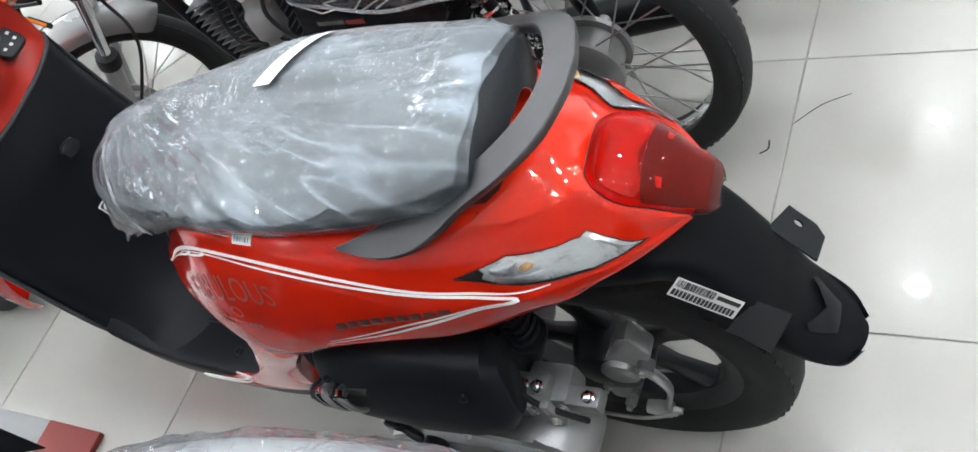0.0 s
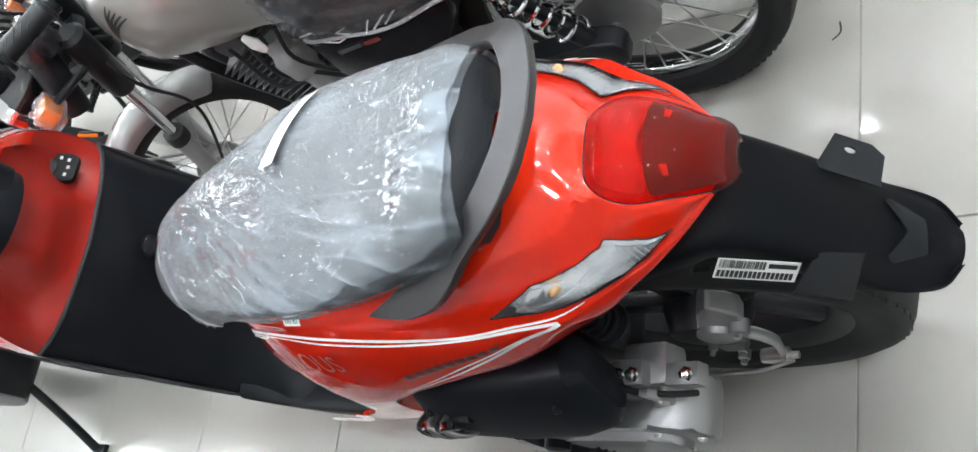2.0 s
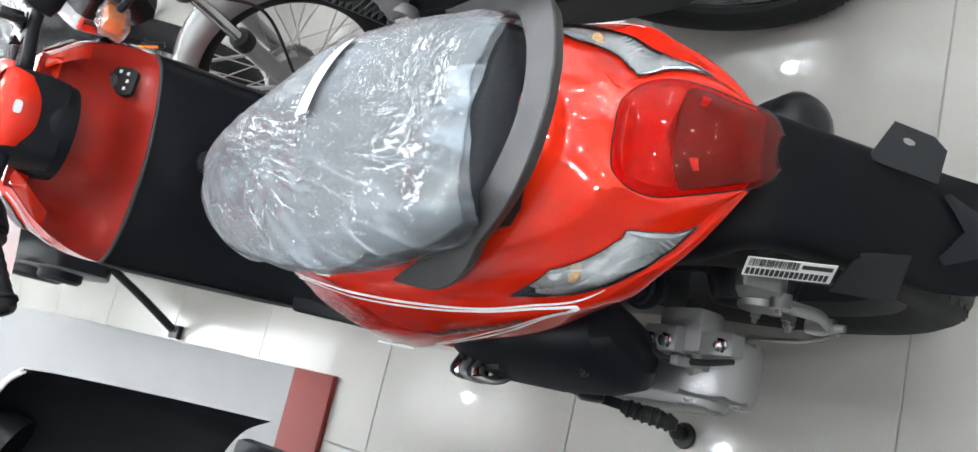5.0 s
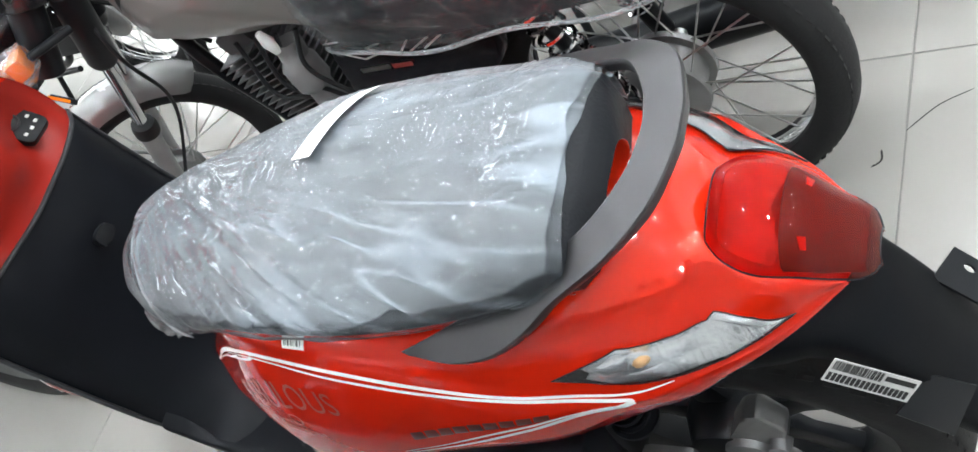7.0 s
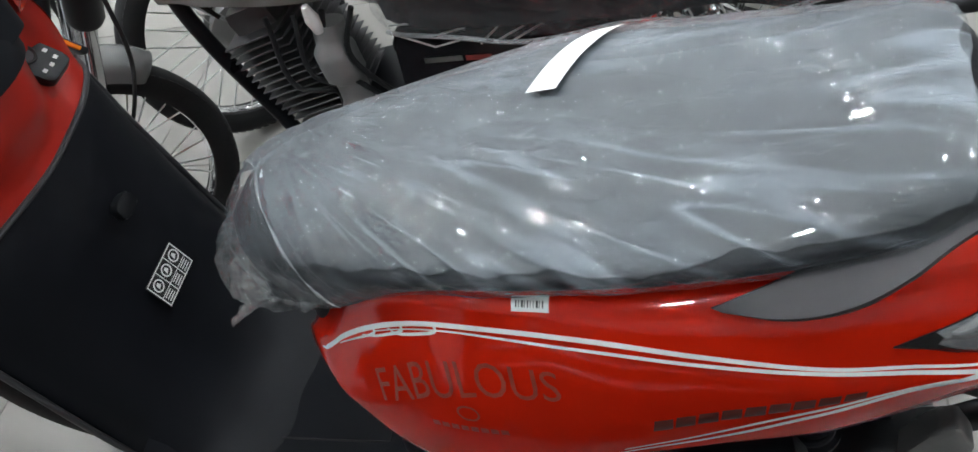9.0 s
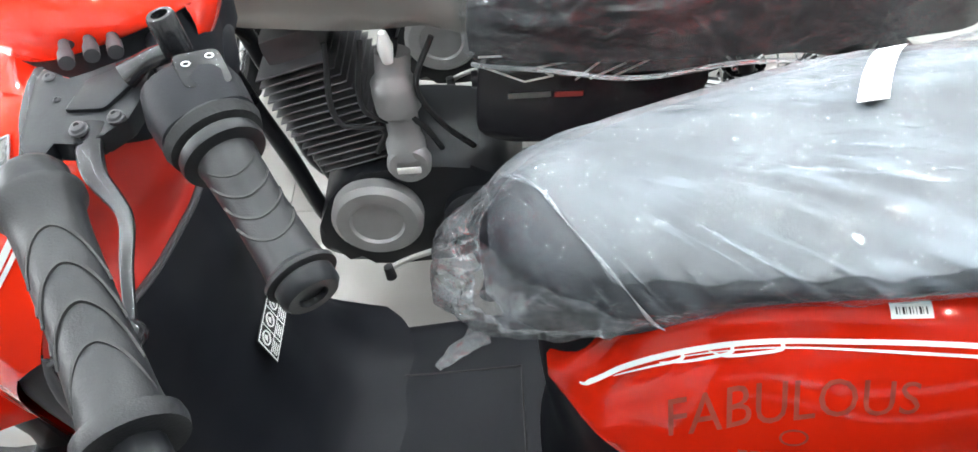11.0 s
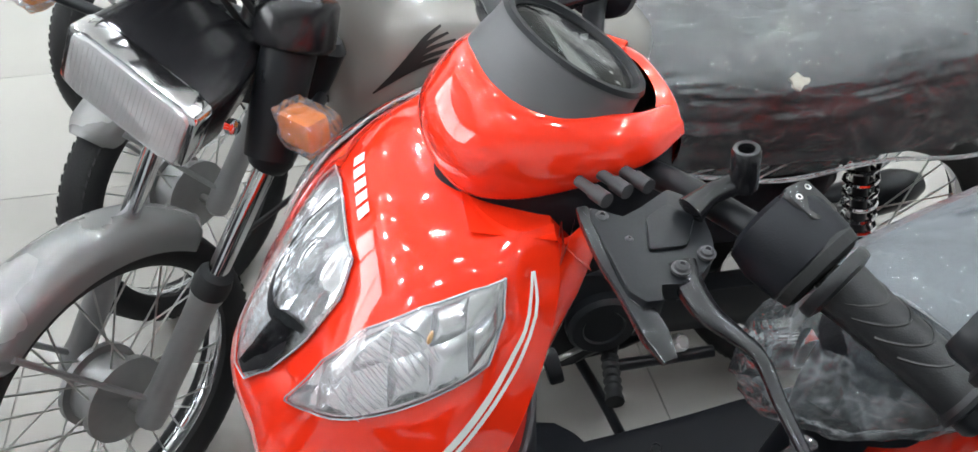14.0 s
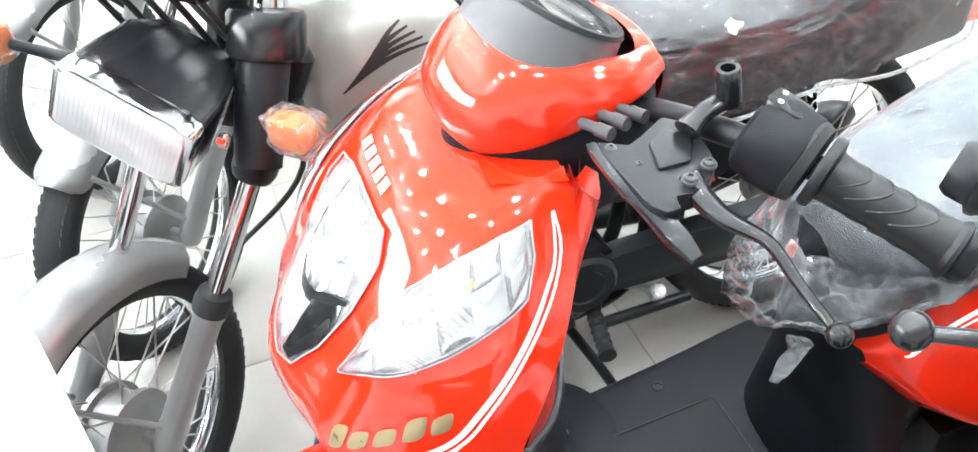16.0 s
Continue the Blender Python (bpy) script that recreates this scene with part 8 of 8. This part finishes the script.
    for k in range(5):
        gb = bmesh.new()
        s = stem + l * (0.08 - 0.04 * k) + Vector((0, 0, 0.20))
        add_tube(gb, smooth([s + Vector((0.05, 0.03, 0.06)), s + h * 0.12 + Vector((0, 0, 0.02)), s + h * 0.07 + Vector((0, 0, -0.12)), s + Vector((0.02, 0.05, -0.3)), s + Vector((0.1, 0.06, -0.42))], 30), 0.0042, 7)
        add("cable", gb, RUBBER)
    # wires to the front hub
    gb = bmesh.new()
    add_tube(gb, smooth([stem + l * -0.05 + Vector((0, 0, 0.1)), stem + l * 0.11 + h * 0.02 + Vector((0, 0, -0.1)), c + l * 0.10 + Vector((0.12, 0.1, 0.2)), c + l * 0.07 + Vector((0.02, 0.02, 0.03))], 30), 0.004, 7)
    add("cable", gb, RUBBER)
    # side reflector
    return base


bike = big_bike("grey motorcycle with a film-wrapped seat and silver front mudguard")
copy_thing(bike, pose(0.085, 0.50, 0) @ bike.matrix_basis)
copy_thing(bike, pose(-0.03, 1.16, 0) @ bike.matrix_basis)
copy_thing(bike, pose(-2.07, 0.64, 0) @ bike.matrix_basis)
copy_thing(bike, pose(-2.02, 0.05, 0) @ bike.matrix_basis)

# ---- dark scooter beside the camera ----
near = root("dark_scooter", pose(-0.75, -0.85, 0), "black scooter with white and red stripes and a film-wrapped grey seat", "scooter")
put = maker(near)
NB = Skin([sec(x, [(0, z), (-w * 0.6, z - 0.01), (-w, z - 0.06), (-w * 1.1, z - 0.25), (-w * 0.9, z - 0.45)]) for x, z, w in (
    (-0.72, 0.70, 0.10), (-0.55, 0.72, 0.16), (-0.3, 0.71, 0.19), (0.0, 0.72, 0.19), (0.25, 0.74, 0.14), (0.4, 0.76, 0.06))])
bm = NB.mesh(-0.72, 0.40, 40, -4, 4, 34)
bm.transform(pose(0, -0.80, 0))
body = put("body_panel", bm, BLACK_S, "black body panel with stripes")
for k, mat in enumerate((WHITE, RED, WHITE)):
    bm = bmesh.new()
    add_stripe(bm, NB, [(-0.68 + 0.03 * k, -2.2 - 0.1 * k), (-0.5, -2.1 - 0.12 * k), (-0.3, -2.3 - 0.15 * k), (0.0, -2.5 - 0.2 * k)], (0.003, 0.012, 0.012, 0.004))
    bm.transform(pose(0, -0.80, 0))
    put("stripe", bm, mat, "", body)
NS = Skin([sec(x, [(0, z), (-w * 0.6, z - 0.004), (-w * 0.95, z - 0.03), (-w, z - 0.07)]) for x, z, w in ((-0.45, 0.74, 0.10), (-0.38, 0.76, 0.14), (-0.2, 0.765, 0.19), (0.05, 0.77, 0.2), (0.25, 0.79, 0.15), (0.3, 0.77, 0.1))])
bm = NS.mesh(-0.45, 0.30, 30, -3, 3, 24)
bm.transform(pose(0, -0.74, 0))
put("seat", bm, material("grey_seat", (0.25, 0.25, 0.26), 0.5, spread=0.15, bump=0.2, bump_scale=300), "grey seat")
bm = draped(NS, -0.45, 0.30, 60, -3, 3, 50, 0.006, 0.008, 5.0)
bm.transform(pose(0, -0.74, 0))
put("seat_cover_film", bm, FILM_B, "clear plastic film")
SH = Skin([(z, [(x, 0, z), (x + 0.03, -0.08, z), (x + 0.10, -0.16, z), (x + 0.2, -0.2, z)]) for z, x in ((0.35, -1.25), (0.5, -1.36), (0.65, -1.42), (0.72, -1.42), (0.78, -1.38))])
bm = SH.mesh(0.35, 0.78, 24, -3, 3, 30)
bm.transform(pose(0, -0.76, 0))
cowl = put("front_shield", bm, BLACK_S, "black front shield with a white edge")
bm = bmesh.new()
add_tube(bm, SH.pts(np.full(24, 0.775), np.linspace(-2.9, 2.9, 24), 0.0) + (0, -0.76, 0.002), 0.006, 8)
put("white_edge", bm, WHITE, "", cowl)
bm = bmesh.new()
add_box(bm, (0.5, 0.34, 0.05), (-0.95, -0.78, 0.31), 0.02)
put("footboard", bm, BLACK)
for x, r in ((-1.42, 0.25), (0.15, 0.25)):
    bm = bmesh.new()
    add_lathe(bm, tyre_profile(r, 0.045), (x, -0.79, r), (0, 1, 0), 48, closed=True)
    w = put("front_wheel" if x < 0 else "rear_wheel", bm, TYRE)
    bm = bmesh.new()
    add_lathe(bm, [(-0.02, 0.03), (-0.03, r * 0.5), (-0.03, r * 0.72), (0.03, r * 0.72), (0.03, r * 0.5), (0.02, 0.03)], (x, -0.79, r), (0, 1, 0), 32)
    put("rim", bm, BLACK_S, "", w)
bm = bmesh.new()
add_tube(bm, smooth([(-0.822, -0.62, 1.057), (-0.80, -0.66, 1.045), (-0.83, -0.74, 1.02), (-0.88, -0.84, 1.01), (-0.84, -0.94, 1.03), (-0.80, -1.05, 1.04)], 30), 0.011, 12)
put("handlebar", bm, BLACK_S)
bm = bmesh.new()
add_tube(bm, [(-0.89, -0.82, 0.62), (-0.93, -0.82, 0.85), (-0.90, -0.83, 1.0)], [0.09, 0.06, 0.05], 16)
put("steering_cover", bm, BLACK_S)
gm = near.matrix_basis.inverted()
grip(near, gm @ Vector((-0.815, -0.632, 1.054)), gm @ Vector((-0.885, -0.511, 1.085)), 0.0152, "black rubber grip with waved grooves", 1.4)
bm = bmesh.new()
add_tube(bm, smooth([(-0.955, -0.578, 1.053), (-0.932, -0.593, 1.053), (-0.905, -0.612, 1.052), (-0.868, -0.652, 1.048), (-0.845, -0.69, 1.04), (-0.83, -0.73, 1.03)], 24), np.linspace(0.0048, 0.0075, 24), 12, flat=0.7)
sphere(bm, (-0.956, -0.576, 1.053), 0.0105)
put("brake_lever", bm, BLACK_G, "black brake lever with a ball end")
# pale cowl in front of it
bm = bmesh.new()
rows = []
for k, y in enumerate(np.linspace(-0.62, -0.24, 16)):
    q = (k / 15 - 0.45) * 2
    e = -1.355 - 0.30 * (y + 0.40) - 0.05 * q**4
    rows.append([(e - 0.02, y, 0.80), (e - 0.002, y, 1.04), (e - 0.004, y, 1.058), (e - 0.02, y, 1.065), (e - 0.10, y, 1.05), (e - 0.22, y, 0.98), (e - 0.28, y, 0.80)])
add_grid(bm, hermite(np.arange(7), np.array(rows).swapaxes(0, 1), np.linspace(0, 6, 24)).swapaxes(0, 1))
put("headlamp_cowl", bm, material("white_plastic", (0.82, 0.82, 0.82), 0.3, coat=0.4, spread=0.04), "plain white headlamp cowl")
bm = bmesh.new()
add_tube(bm, [(-1.36, -0.72, 0.70), (-1.45, -0.66, 0.82), (-1.47, -0.6, 1.0)], [0.06, 0.05, 0.04], 14)
put("cowl_bracket", bm, BLACK_S)

# ---- dark motorcycle ahead of the scooter ----
far = root("dark_motorcycle", pose(-3.0, -0.2, 0), "dark motorcycle resting on its side stand", "motorcycle")
put = maker(far)
bm = bmesh.new()
add_prism(bm, rounded([(-0.35, -0.10), (-0.28, 0.15), (0.05, 0.22), (0.34, 0.12), (0.36, -0.08), (0.1, -0.16)], 5, 0.3), frame_of((-2.75, -0.18, 0.33), (1, 0, 0), (0, -1, 0)), 0.26, 0.02)
eng = put("engine", bm, BLACK_S, "black engine")
for x, z, r in ((-2.9, 0.32, 0.09), (-2.62, 0.33, 0.07)):
    bm = bmesh.new()
    add_lathe(bm, [(0, r), (0.025, r), (0.035, r * 0.85), (0.035, 0.003)], (x, -0.31, z), (0, -1, 0), 32)
    put("round_cover", bm, BLACK, "", eng)
bm = bmesh.new()
add_tube(bm, smooth([(-2.45, -0.26, 0.25), (-2.40, -0.33, 0.14), (-2.36, -0.41, 0.02)], 16), 0.014, 10)
add_box(bm, (0.07, 0.045, 0.016), (-2.355, -0.415, 0.011), 0.004)
put("side_stand", bm, BLACK_S)
for x in (-2.05, -3.4):
    bm = bmesh.new()
    add_lathe(bm, tyre_profile(0.29, 0.05), (x, -0.15, 0.29), (0, 1, 0), 48, closed=True)
    w = put("wheel", bm, TYRE)
    bm = bmesh.new()
    add_lathe(bm, [(-0.02, 0.04), (-0.035, 0.2), (0.035, 0.2), (0.02, 0.04)], (x, -0.15, 0.29), (0, 1, 0), 32)
    put("rim", bm, BLACK_S, "", w)
bm = bmesh.new()
add_tube(bm, smooth([(-3.4, -0.15, 0.35), (-3.15, -0.15, 0.8), (-2.8, -0.15, 0.72), (-2.4, -0.15, 0.70), (-2.0, -0.15, 0.66)], 30), np.interp(np.linspace(0, 1, 30), [0, 0.3, 0.6, 1], [0.03, 0.13, 0.11, 0.05]), 18)
put("body_panel", bm, BLACK_S, "black tank and seat")
# the tiles of the floor
def tiles():
    bm = bmesh.new()
    add_box(bm, (0.5975, 0.5975, 0.012), (0, 0, -0.006), 0.0012, segs=1)
    me = finish(bm, "tile", TILE)
    for i in range(-9, 7):
        for j in range(-6, 9):
            if X0 < i * 0.6 + 0.1 and i * 0.6 + 0.5 < X1 and Y0 < j * 0.6 + 0.1 and j * 0.6 + 0.5 < Y1:
                ob = new("tile", me)
                ob.parent = floor
                ob.location = (i * 0.6 + 0.3, j * 0.6 + 0.3, 0)


tiles()
